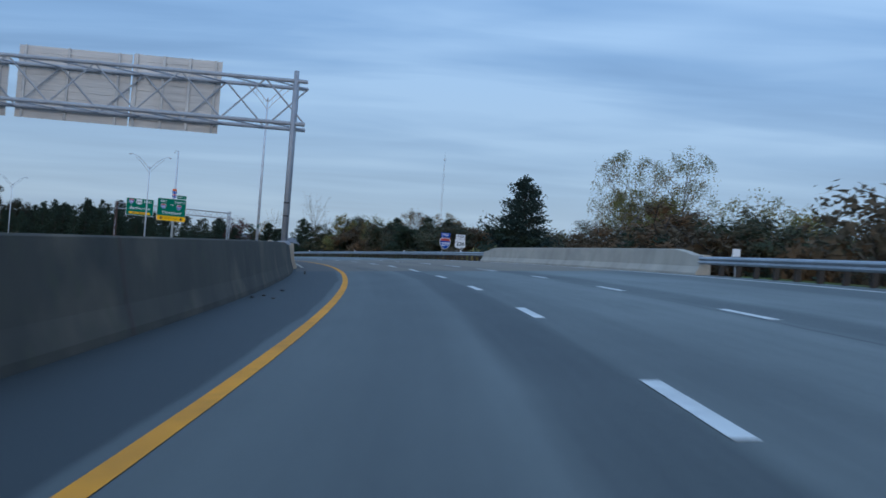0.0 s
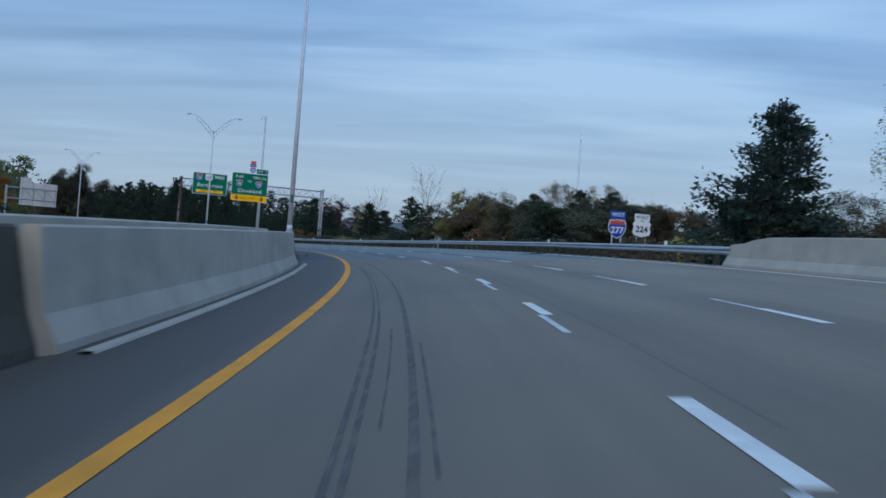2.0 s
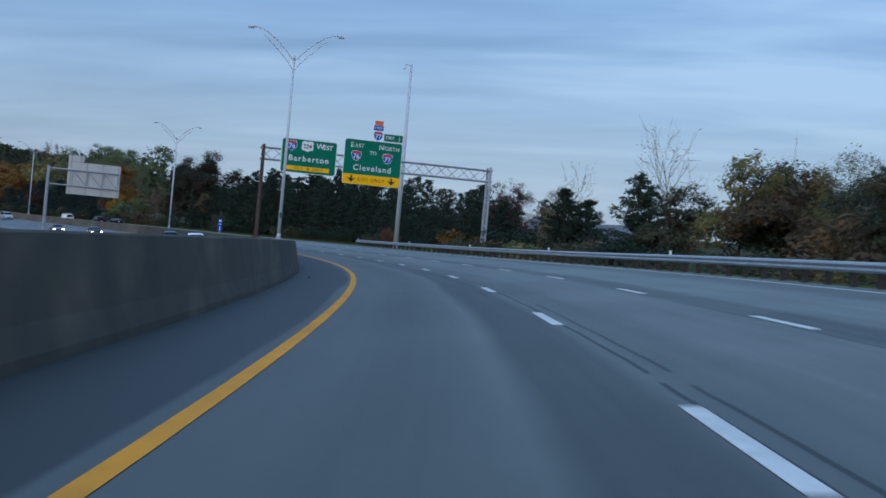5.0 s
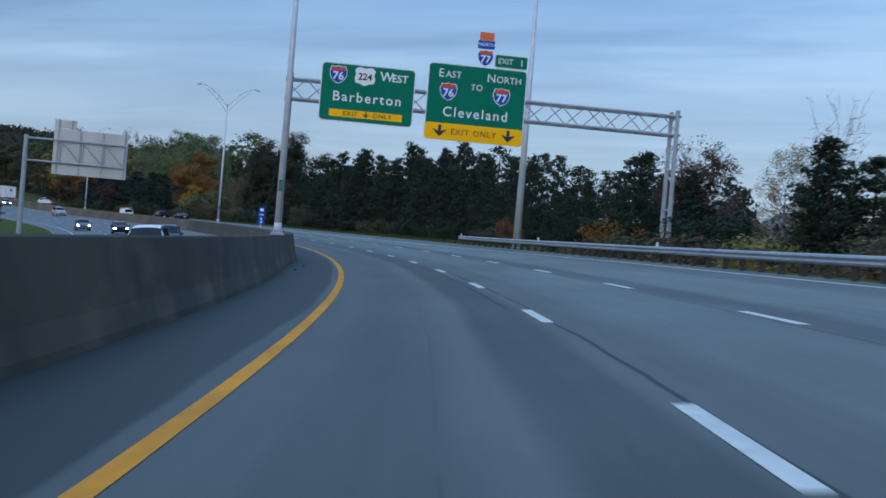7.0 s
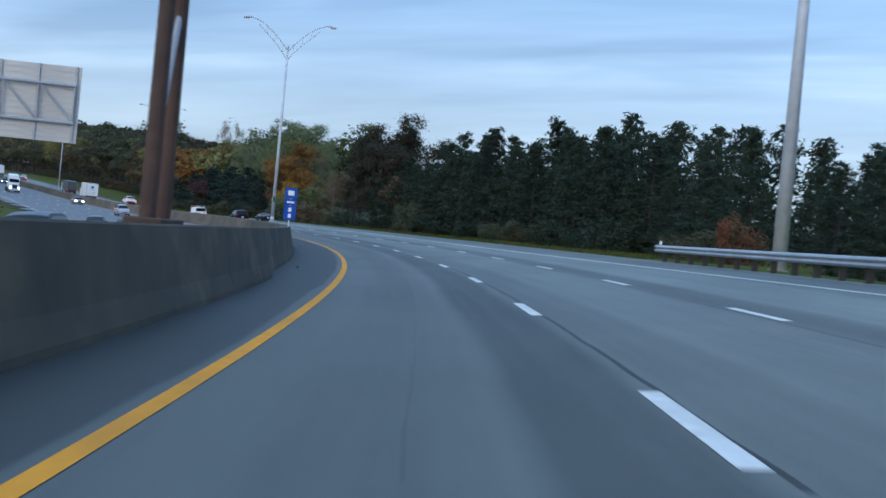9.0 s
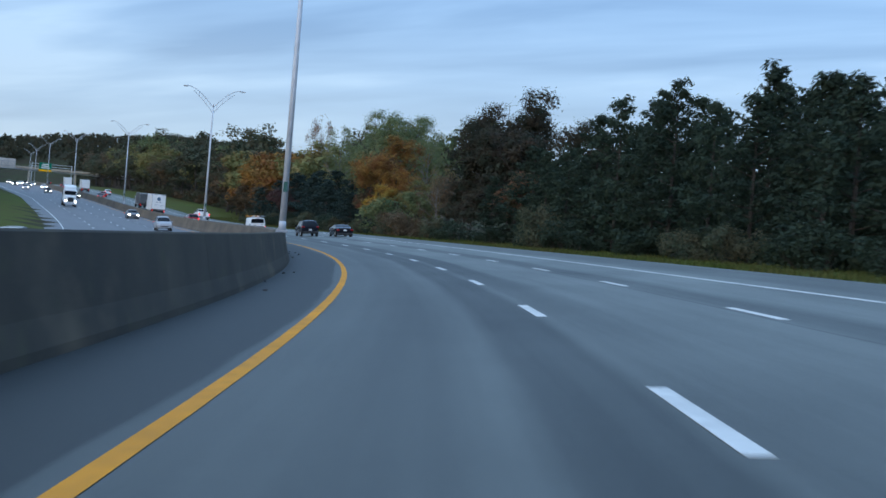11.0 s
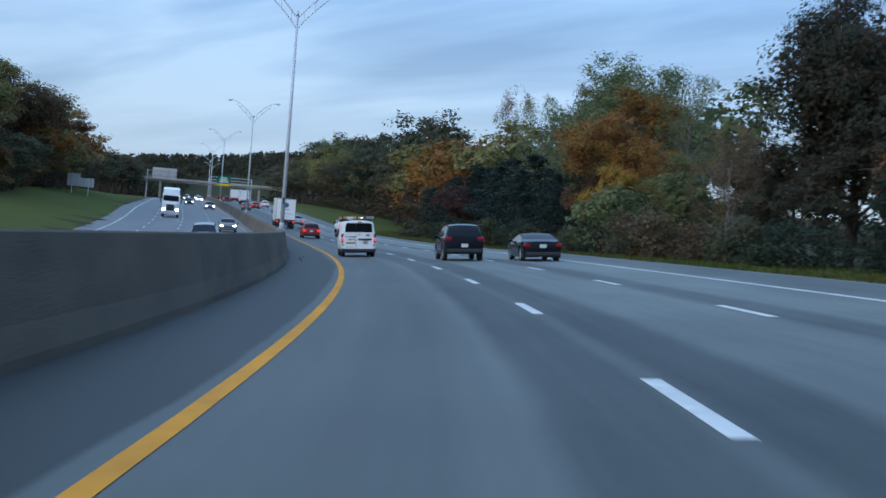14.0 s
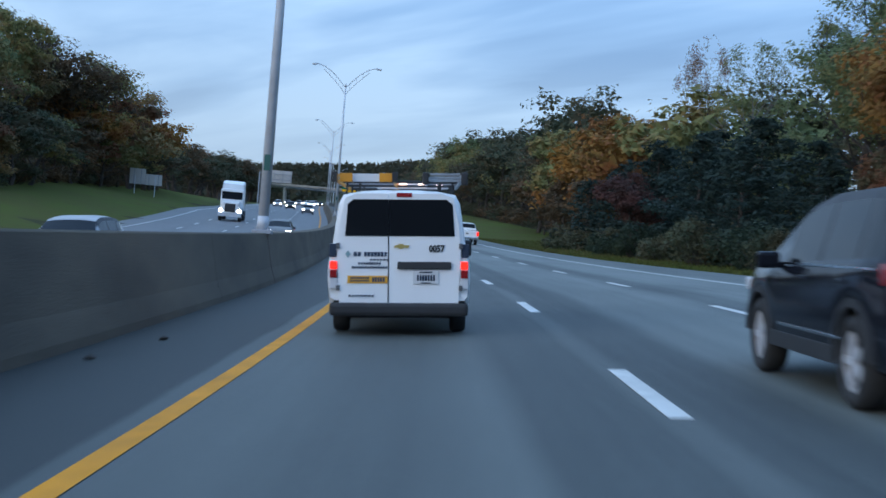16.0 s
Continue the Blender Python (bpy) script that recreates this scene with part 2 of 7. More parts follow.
def worn_film(m, least, most, scale=1.3):
    """A thin film rubbed away in streaks, so that the surface below shows through."""
    nt = m.node_tree
    tc, mp, n, r = (nt.nodes.new(k) for k in ("ShaderNodeTexCoord", "ShaderNodeMapping", "ShaderNodeTexNoise", "ShaderNodeMapRange"))
    mp.inputs["Scale"].default_value = (9, 0.8, 1)
    n.inputs["Scale"].default_value, n.inputs["Detail"].default_value = scale, 6
    r.inputs["From Min"].default_value, r.inputs["From Max"].default_value = 0.36, 0.64
    r.inputs["To Min"].default_value, r.inputs["To Max"].default_value = least, most
    nt.links.new(tc.outputs["Object"], mp.inputs[0])
    nt.links.new(mp.outputs[0], n.inputs["Vector"])
    nt.links.new(n.outputs[0], r.inputs[0])
    nt.links.new(r.outputs[0], nt.nodes["Principled BSDF"].inputs["Alpha"])


worn_film(M_SKID, 0.15, 0.95)
worn_film(M_SKID_OLD, 0.0, 0.42)
M_YELLOW = mat("yellow_paint", (0.80, 0.310, 0.018), 0.7, col2=(0.56, 0.225, 0.022), scale=5, bump=0.2, spec=0.15)
M_WHITE = mat("white_paint", (0.73, 0.72, 0.67), 0.7, col2=(0.50, 0.49, 0.46), scale=6, bump=0.2, spec=0.2)
M_GHOST = mat("worn_paint", (0.56, 0.56, 0.55), 0.7, col2=(0.36, 0.36, 0.35), scale=6)
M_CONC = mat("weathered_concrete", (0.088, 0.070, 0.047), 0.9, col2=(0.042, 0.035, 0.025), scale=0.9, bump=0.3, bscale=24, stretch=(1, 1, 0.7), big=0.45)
M_CONC_N = mat("stained_concrete", (0.150, 0.118, 0.082), 0.9, col2=(0.078, 0.062, 0.045), scale=0.9, bump=0.3, bscale=24, stretch=(0.5, 0.5, 1.6), big=0.4)
M_CONC_L = mat("pale_concrete", (0.50, 0.435, 0.345), 0.8, col2=(0.35, 0.305, 0.25), scale=1.1, bump=0.15, bscale=20, stretch=(0.6, 0.6, 1.5), big=0.2)
M_GALV = mat("galvanized_steel", (0.40, 0.42, 0.44), 0.45, 0.4, col2=(0.28, 0.295, 0.31), scale=4, bump=0.05)
M_GALV_D = mat("dull_steel", (0.60, 0.63, 0.67), 0.55, 0.1, col2=(0.47, 0.49, 0.52), scale=3, bump=0.05)
M_GALV_G = mat("gantry_steel", (0.36, 0.385, 0.42), 0.6, 0.1, col2=(0.27, 0.285, 0.31), scale=3, bump=0.05)
M_RUST = mat("weathering_steel", (0.110, 0.060, 0.042), 0.8, 0.2, col2=(0.060, 0.036, 0.028), scale=3, bump=0.2)
M_WOOD = mat("treated_wood", (0.075, 0.058, 0.045), 0.9, col2=(0.04, 0.032, 0.026), scale=5, stretch=(4, 4, 0.5), bump=0.3)
M_ALU = mat("sign_back_aluminium", (0.62, 0.59, 0.55), 0.6, 0.15, col2=(0.44, 0.42, 0.40), scale=1.2, stretch=(0.6, 0.6, 9))
M_GREEN = mat("sign_green", (0.002, 0.165, 0.098), 0.6, col2=(0.002, 0.140, 0.082), scale=1, spec=0.12)
M_SIGNW = mat("sign_white", (0.78, 0.79, 0.80), 0.5, emit=0.0)
M_SIGNY = mat("sign_yellow", (0.98, 0.50, 0.004), 0.6, col2=(0.94, 0.46, 0.004), scale=1, spec=0.12)
M_SIGNK = mat("sign_black", (0.015, 0.015, 0.015), 0.5)
M_SIGNB = mat("sign_blue", (0.012, 0.080, 0.380), 0.6, spec=0.12)
M_SIGNR = mat("sign_red", (0.56, 0.090, 0.060), 0.6, spec=0.12)
M_SIGNO = mat("sign_orange", (0.75, 0.13, 0.035), 0.5)
M_GRASS = mat("grass", (0.078, 0.102, 0.020), 0.95, col2=(0.082, 0.078, 0.026), scale=0.9, bump=0.6, bscale=8, big=0.2, spec=0.05)
M_EARTH = mat("ground_cover", (0.048, 0.055, 0.024), 0.95, col2=(0.050, 0.038, 0.024), scale=0.2, bump=0.5, bscale=3, spec=0.05)
M_BARK = mat("bark", (0.060, 0.050, 0.042), 0.95, col2=(0.032, 0.027, 0.023), scale=5, bump=0.5, bscale=14, stretch=(1, 1, 0.3))
M_BARK_L = mat("grey_bark", (0.20, 0.18, 0.17), 0.95, col2=(0.12, 0.11, 0.10), scale=5, bump=0.4, bscale=14, stretch=(1, 1, 0.3))


def patches(m, colour, scale, lo, hi, stretch=(1, 1, 1), detail=3, most=1.0):
    """Patches of one more colour over the base colour's first mix."""
    nt = m.node_tree
    tc, mp, n, r, mx = (nt.nodes.new(k) for k in ("ShaderNodeTexCoord", "ShaderNodeMapping", "ShaderNodeTexNoise", "ShaderNodeMapRange", "ShaderNodeMix"))
    mp.inputs["Scale"].default_value = stretch
    n.inputs["Scale"].default_value, n.inputs["Detail"].default_value = scale, detail
    r.inputs["From Min"].default_value, r.inputs["From Max"].default_value = lo, hi
    r.inputs["To Max"].default_value = most
    mx.data_type = "RGBA"
    mx.name = "patches"
    nt.links.new(tc.outputs["Object"], mp.inputs[0])
    nt.links.new(mp.outputs[0], n.inputs["Vector"])
    nt.links.new(n.outputs[0], r.inputs[0])
    nt.links.new(r.outputs[0], mx.inputs[0])
    last = [k for k in nt.nodes if k.type == "MIX" and k != mx][-1]
    for link in list(last.outputs[2].links):
        nt.links.new(mx.outputs[2], link.to_socket)
    nt.links.new(last.outputs[2], mx.inputs[6])
    mx.inputs[7].default_value = (*colour, 1)
    return m


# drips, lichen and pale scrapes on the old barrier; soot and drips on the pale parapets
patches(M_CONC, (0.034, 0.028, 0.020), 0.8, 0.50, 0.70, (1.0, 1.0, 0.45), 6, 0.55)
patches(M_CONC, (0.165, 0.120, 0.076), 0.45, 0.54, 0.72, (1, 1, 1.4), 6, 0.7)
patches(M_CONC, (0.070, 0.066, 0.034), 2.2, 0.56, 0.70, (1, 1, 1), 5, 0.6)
patches(M_CONC_N, (0.056, 0.044, 0.032), 0.6, 0.50, 0.70, (0.5, 0.5, 1.5), 6, 0.55)
patches(M_CONC_L, (0.30, 0.250, 0.190), 0.7, 0.52, 0.74, (1.0, 1.0, 0.5), 6, 0.5)


def leaf(name, a, b, third=None, vary=0.16):
    """Foliage of two tones in broad patches, a third in clumps; leaf by leaf a little lighter or darker."""
    m = mat(name, a, 0.75, col2=b, scale=0.42, isle=0.14, vary=vary, spec=0.12, through_light=0.32)
    return patches(m, third, 0.62, 0.47, 0.60) if third else m


L_GREEN = leaf("leaf_green", (0.150, 0.185, 0.085), (0.100, 0.135, 0.068), (0.190, 0.195, 0.085))
L_DARK = leaf("leaf_dark", (0.080, 0.094, 0.056), (0.118, 0.086, 0.052), (0.062, 0.080, 0.050))
L_OAK = leaf("leaf_oak", (0.050, 0.056, 0.036), (0.078, 0.050, 0.036), (0.040, 0.050, 0.034))
L_OLIVE = leaf("leaf_olive", (0.215, 0.205, 0.078), (0.140, 0.158, 0.066), (0.250, 0.180, 0.070))
L_ORANGE = leaf("leaf_orange", (0.400, 0.178, 0.038), (0.185, 0.150, 0.056), (0.260, 0.110, 0.042))
L_YELLOW = leaf("leaf_yellow", (0.430, 0.245, 0.040), (0.210, 0.185, 0.055), (0.360, 0.170, 0.036))
L_RED = leaf("leaf_red", (0.240, 0.090, 0.052), (0.150, 0.104, 0.056), (0.110, 0.100, 0.056))
L_BROWN = leaf("leaf_brown", (0.132, 0.094, 0.060), (0.084, 0.078, 0.052), (0.160, 0.096, 0.050))
L_PINE = leaf("needles", (0.030, 0.050, 0.036), (0.044, 0.058, 0.034))
L_SPRUCE = leaf("needles_blue", (0.028, 0.048, 0.044), (0.038, 0.056, 0.044))
L_MAROON = leaf("leaf_maroon", (0.120, 0.052, 0.046), (0.070, 0.050, 0.044))
L_TAN = leaf("leaf_tan", (0.270, 0.200, 0.095), (0.170, 0.152, 0.076), (0.230, 0.140, 0.062))

# ---------------------------------------------------------------- mesh helpers
def link_mesh(name, verts, faces, material, parent=None, label="", smooth=False):
    me = bpy.data.meshes.new(name)
    me.from_pydata([tuple(v) for v in verts], [], [tuple(f) for f in faces])
    if material is not None:
        me.materials.append(material)
    if smooth:
        me.shade_smooth()
    ob = new(name, me)
    ob.parent = parent
    if label:
        ob["label"] = label
    return ob


def part(name, bm, material, parent=None, label="", smooth=False):
    """A bmesh as one mesh object under a thing or a part."""
    bmesh.ops.recalc_face_normals(bm, faces=bm.faces)
    me = bpy.data.meshes.new(name)
    bm.to_mesh(me)
    bm.free()
    me.materials.append(material)
    if smooth:
        me.shade_smooth()
    ob = new(name, me)
    ob.parent = parent
    if label:
        ob["label"] = label
    return ob


def again(ob, m, parent=None):
    """The same mesh once more, as an object of its own."""
    o = new(ob.name.split(".")[0], ob.data)
    o.parent = parent if parent is not None else ob.parent
    o.matrix_basis = m
    return o


def thing(name, m, label, category, group="", kind=""):
    ob = new(name)
    ob.matrix_basis = m
    return tagged(ob, label, category, group, kind)


def box(bm, c, size, rot=None, bev=0.0):
    r = bmesh.ops.create_cube(bm, size=1.0)
    vs = r["verts"]
    m = Matrix.Translation(c) @ (rot if rot is not None else Matrix()) @ Matrix.Diagonal((*size, 1))
    bmesh.ops.transform(bm, matrix=m, verts=vs)
    if bev:
        es = list({e for v in vs for e in v.link_edges})
        bmesh.ops.bevel(bm, geom=es, offset=bev, segments=2, affect="EDGES", profile=0.6)


def cyl(bm, a, b, r0, r1=None, n=12, caps=True):
    a, b = Vector(a), Vector(b)
    d = b - a
    r = bmesh.ops.create_cone(bm, cap_ends=caps, segments=n, radius1=r0, radius2=r0 if r1 is None else r1, depth=d.length)
    m = Matrix.Translation((a + b) / 2) @ d.to_track_quat("Z", "Y").to_matrix().to_4x4()
    bmesh.ops.transform(bm, matrix=m, verts=r["verts"])


def tube(bm, pts, r, n=8, caps=True):
    """One bent pipe through the points."""
    pts = [Vector(p) for p in pts]
    rings, x = [], None
    for i, p in enumerate(pts):
        d = (pts[min(i + 1, len(pts) - 1)] - pts[max(i - 1, 0)]).normalized()
        if x is None:
            x = d.orthogonal()
        x = (x - d * x.dot(d)).normalized()
        y = d.cross(x)
        rings.append([bm.verts.new(p + (x * math.cos(2 * math.pi * k / n) + y * math.sin(2 * math.pi * k / n)) * r) for k in range(n)])
    for a, b in zip(rings, rings[1:]):
        for k in range(n):
            bm.faces.new((a[k], a[(k + 1) % n], b[(k + 1) % n], b[k]))
    bm.faces.new(rings[0][::-1])
    bm.faces.new(rings[-1])


def poly(bm, pts, d, axis="y"):
    """A flat outline in x and z, thickened by d along y."""
    vs = [bm.verts.new((x, 0, z)) for x, z in pts]
    f = bm.faces.new(vs)
    g = bmesh.ops.extrude_face_region(bm, geom=[f])
    bmesh.ops.translate(bm, vec=(0, d, 0), verts=[v for v in g["geom"] if isinstance(v, bmesh.types.BMVert)])


def lettering(name, body, size, material, parent, x, z, y=-0.02, align="CENTER", bold=0.0, turn=0.0, deep=0.006, squeeze=1.0, space=1.0):
    """Built-in font, upright in the x-z plane, facing -y."""
    cu = bpy.data.curves.new("writing", "FONT")
    cu.body, cu.size, cu.extrude, cu.align_x, cu.align_y, cu.offset = body, size, deep, align, "CENTER", bold
    cu.resolution_u, cu.space_character = 3, space
    tmp = new("writing_tmp", cu)
    me = bpy.data.meshes.new_from_object(tmp.evaluated_get(bpy.context.evaluated_depsgraph_get()))
    bpy.data.objects.remove(tmp)
    pts = np.array([v.co for v in me.vertices])
    owner = list(range(len(pts)))

    def root(k):
        while owner[k] != k:
            owner[k] = owner[owner[k]]
            k = owner[k]
        return k
    for f in me.polygons:
        vs = list(f.vertices)
        for v in vs[1:]:
            owner[root(v)] = root(vs[0])
    groups = {}
    for f in me.polygons:
        groups.setdefault(root(f.vertices[0]), []).append(list(f.vertices))
    m = pose(x, y, z, 90, 0, turn) @ Matrix.Diagonal((squeeze, 1, 1, 1))
    # each character is a part of its own
    for k in sorted(groups, key=lambda g: pts[g][0]):
        used = sorted({v for f in groups[k] for v in f})
        at = {v: n for n, v in enumerate(used)}
        ch = bpy.data.meshes.new("letter")
        ch.from_pydata([tuple(pts[v]) for v in used], [], [[at[v] for v in f] for f in groups[k]])
        ch.materials.append(material)
        o = new("digit" if name == "number" else "letter", ch)
        o.parent, o.matrix_basis = parent, m
    bpy.data.meshes.remove(me)


def ribbon(name, s0, s1, step, prof, material, label="", smooth=False, close=False, ends=True, taper=None):
    """A cross-section of (offset, height over the road's plane) drawn along the road; its map is (offset, station)."""
    n = max(2, int(round((s1 - s0) / step)) + 1)
    st = np.linspace(s0, s1, n)
    k = len(prof)
    verts, faces = [], []
    for s in st:
        for u, z in prof:
            du = 0.0 if taper is None else taper(s, u)
            verts.append(rp(s, u + du, z))
    rng = k if close else k - 1
    for i in range(n - 1):
        for j in range(rng):
            a, b = i * k + j, i * k + (j + 1) % k
            faces.append((a, b, b + k, a + k))
    if close and ends:
        faces.append(tuple(range(k - 1, -1, -1)))
        faces.append(tuple((n - 1) * k + j for j in range(k)))
    ob = link_mesh(name, verts, faces, material, smooth=smooth)
    uvl = ob.data.uv_layers.new(name="su")
    vi = np.empty(len(ob.data.loops), dtype=np.int32)
    ob.data.loops.foreach_get("vertex_index", vi)
    us = np.array([p[0] for p in prof])
    uv = np.stack([us[vi % k], st[vi // k]], -1)
    uvl.data.foreach_set("uv", uv.astype(np.float32).ravel())
    return tagged(ob, label, "", "", "structure")


# ---------------------------------------------------------------- ground
EDGE_R, EDGE_L = 14.1, -20.6


def ground_h(s, u):
    """Height of the ground over sea of the plan, outside the carriageways."""
    if u > EDGE_R - 1:
        d = u - EDGE_R
        base = zr(s, EDGE_R)
        if s < 280:
            dip = -0.10 * max(0.0, min(d, 14))
            br = max(0.0, 1 - abs(s - 82) / 34)
            dip -= 5.5 * min(1.0, br * 1.6) * min(1.0, max(0.0, d) / 4)
            return base + dip * min(1, (280 - s) / 30)
        return base + 0.05 * max(0.0, min(d - 3, 20)) - 0.1
    if u < EDGE_L + 1:
        d = EDGE_L - u
        base = zr(s, EDGE_L)
        rise = 0.12 * max(0.0, min(d - 1, 18)) * max(0.0, min(1, (s - 400) / 40)) * max(0.0, min(1, (760 - s) / 100))
        return base + rise - 0.1
    return zr(s, u) - 0.45


def nearest(x, y):
    i = int(np.argmin((SX - x) ** 2 + (SY - y) ** 2))
    t = TH[i]
    return float(S[i]), (x - SX[i]) * math.cos(t) + (y - SY[i]) * math.sin(t), (x - SX[i]) * -math.sin(t) + (y - SY[i]) * math.cos(t)


END = Vector((float(SX[-1]), float(SY[-1]), float(SZ[-1])))
AHEAD = Vector((-math.sin(TH[-1]), math.cos(TH[-1]), 0))


def terrain(x, y):
    s, u, along = nearest(x, y)
    z = ground_h(s, max(-70, min(70, u)))
    if EDGE_L + 1 <= u <= EDGE_R - 1 and abs(along) > 3:
        z -= 0.3
    d = (Vector((x, y, 0)) - Vector((END.x, END.y, 0))).dot(AHEAD)
    side = (Vector((x, y, 0)) - Vector((END.x, END.y, 0))).dot(Vector((AHEAD.y, -AHEAD.x, 0)))
    ridge = max(0.0, min(1.0, (d - 150) / 700))
    ridge = ridge * ridge * (3 - 2 * ridge)
    z += ridge * (52 + 14 * math.sin(side / 310 + 0.6) + 7 * math.sin(side / 120))
    return z


def grid_axis(lo, hi, a, b, fine):
    out = list(np.arange(a, b + 0.1, fine))
    step, v = fine, a
    left = []
    while v > lo:
        step *= 1.35
        v -= step
        left.append(v)
    step, v, right = fine, b, []
    while v < hi:
        step *= 1.35
        v += step
        right.append(v)
    return left[::-1] + out + right


def build_ground():
    xs, ys = grid_axis(-4500, 4500, -760, 130, 9.0), grid_axis(-4500, 4800, -130, 1010, 9.0)
    verts = [(x, y, terrain(x, y)) for y in ys for x in xs]
    nx = len(xs)
    faces = [(j * nx + i, j * nx + i + 1, (j + 1) * nx + i + 1, (j + 1) * nx + i) for j in range(len(ys) - 1) for i in range(nx - 1)]
    tagged(link_mesh("ground", verts, faces, M_EARTH, smooth=True), "rough brown-green grass and leaf-covered ground", "", "", "structure")


build_ground()
# grass verges along both carriageways, laid over the ground
def verge(name, s0, s1, us, label):
    n = int((s1 - s0) / 4) + 1
    st = np.linspace(s0, s1, n)
    verts, faces, k = [], [], len(us)
    for s in st:
        for j, u in enumerate(us):
            p = rp(s, u)
            p.z = zr(s, u) - 0.05 if j == 0 else ground_h(s, u) + (0.12 if j < k - 1 else -0.6)
            verts.append(p)
    for i in range(n - 1):
        for j in range(k - 1):
            faces.append((i * k + j, i * k + j + 1, (i + 1) * k + j + 1, (i + 1) * k + j))
    tagged(link_mesh(name, verts, faces, M_GRASS, smooth=True), label, "", "", "structure")


verge("verge_right", 262, 1000, [EDGE_R - 0.1, EDGE_R + 0.6, EDGE_R + 4, EDGE_R + 9, EDGE_R + 15, EDGE_R + 20], "mown green grass verge beside the road shoulder")
verge("verge_right", -80, 46, [EDGE_R - 0.1, EDGE_R + 0.6, EDGE_R + 5, EDGE_R + 9], "rough grass verge behind the guardrail")
verge("verge_right", 116, 262, [EDGE_R - 0.1, EDGE_R + 0.6, EDGE_R + 5, EDGE_R + 9], "rough grass verge behind the guardrail")
verge("verge_left", 380, 1000, [EDGE_L + 0.1, EDGE_L - 0.7, EDGE_L - 6, EDGE_L - 12, EDGE_L - 18, EDGE_L - 24], "mown green grass embankment beside the opposite carriageway")
verge("verge_left", -80, 380, [EDGE_L + 0.1, EDGE_L - 0.7, EDGE_L - 6, EDGE_L - 12], "grass verge beside the opposite carriageway")

# ---------------------------------------------------------------- carriageways
B0, B1 = 57.0, 111.8          # bridge deck joints


def crown(lo, hi, n):
    return [(float(u), 0.0) for u in np.linspace(lo, hi, n)]


road_prof = [(-2.0, -0.5)] + crown(-2.0, 14.15, 9) + [(14.15, -0.5)]
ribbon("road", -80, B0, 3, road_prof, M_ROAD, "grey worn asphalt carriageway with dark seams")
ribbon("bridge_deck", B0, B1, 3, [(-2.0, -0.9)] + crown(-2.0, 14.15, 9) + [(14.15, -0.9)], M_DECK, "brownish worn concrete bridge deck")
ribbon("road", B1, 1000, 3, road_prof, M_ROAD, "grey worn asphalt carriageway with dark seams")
ribbon("road_opposite", -80, 1000, 3, [(-3.3, -0.5)] + crown(-3.3, -20.7, 7) + [(-20.7, -0.5)], M_OPP, "pale grey asphalt of the opposite carriageway")
for s, w in ((B0, 0.04), (B1, 0.15)):
    ribbon("expansion_joint", s - w, s + w, w, [(-1.9, 0.005), (14.0, 0.005)], M_TAR, "dark tarred expansion joint across the road")
ribbon("median_strip", -80, 1000, 4, [(-3.4, -0.02), (-1.95, -0.02)], M_ROAD, "asphalt strip under the median barrier")


# ---------------------------------------------------------------- markings
EDGE_LINE = ((200, 227, 249, 290, 306, 342, 365, 420), (13.1, 12.8, 11.8, 10.5, 10.3, 10.3, 10.65, 10.7))


def right_edge(s, u):
    """The edge line swings in after the exit sign."""
    return float(np.interp(s, *EDGE_LINE)) - 10.86


Z1 = 0.006
ribbon("yellow_line", -80, 1000, 3, [(-0.086, Z1), (0.086, Z1)], M_YELLOW, "solid yellow edge line on the asphalt")
ribbon("white_edge_line", -80, 1000, 3, [(10.76, Z1), (10.96, Z1)], M_WHITE, "solid white edge line on the asphalt", taper=right_edge)
ribbon("white_edge_line", -80, 1000, 3, [(-18.65, Z1), (-18.5, Z1)], M_WHITE, "solid white edge line of the opposite carriageway")
ribbon("yellow_line", -80, 1000, 3, [(-4.25, Z1), (-4.1, Z1)], M_YELLOW, "solid yellow edge line of the opposite carriageway")


def slab(name, w, l, material):
    bm = bmesh.new()
    box(bm, (0, l / 2, 0.0), (w, l, 0.004))
    return part(name, bm, material)


def dashes():
    lanes = thing("lane_marking", Matrix(), "white broken lane lines on the asphalt", "lane marking", "", "structure")
    base = slab("dash", 0.168, 3.2, M_WHITE)
    base.parent = lanes
    first = True
    ghost = None
    for row, u in ((0, 3.53), (1, 7.06)):
        for k in range(-7, 80):
            s = 12.192 * k + (7.96 if k < 4 else 8.57 if k < 10 else 9.74) - 0.75 * row
            s += (0.0, 0.0, 0.0, 0.0, 0.9, 1.1, 0.3, 0.2, -0.4, 0.1)[k] if row == 0 and 0 <= k < 10 else 0.0
            if s < -78 or s > 985:
                continue
            m = rm(s, u, Z1, lie=True)
            if first:
                base.matrix_basis, first = m, False
            else:
                again(base, m, lanes)
            if 4 <= k < 9:
                gm = rm(s - 3.3, u - 0.12, Z1, lie=True) if row == 0 else rm(s + 3.0, u - 0.03, Z1, lie=True)
                if ghost is None:
                    ghost = slab("old_dash", 0.10, 3.2, M_GHOST)
                    ghost.parent, ghost.matrix_basis = lanes, gm
                else:
                    again(ghost, gm, lanes)
    far = thing("lane_marking", Matrix(), "white broken lane lines of the opposite carriageway", "lane marking", "", "structure")
    for u in (-7.75, -11.35, -14.95):
        for k in range(-6, 80):
            again(base, rm(12.192 * k + 3, u, Z1, lie=True), far)


dashes()

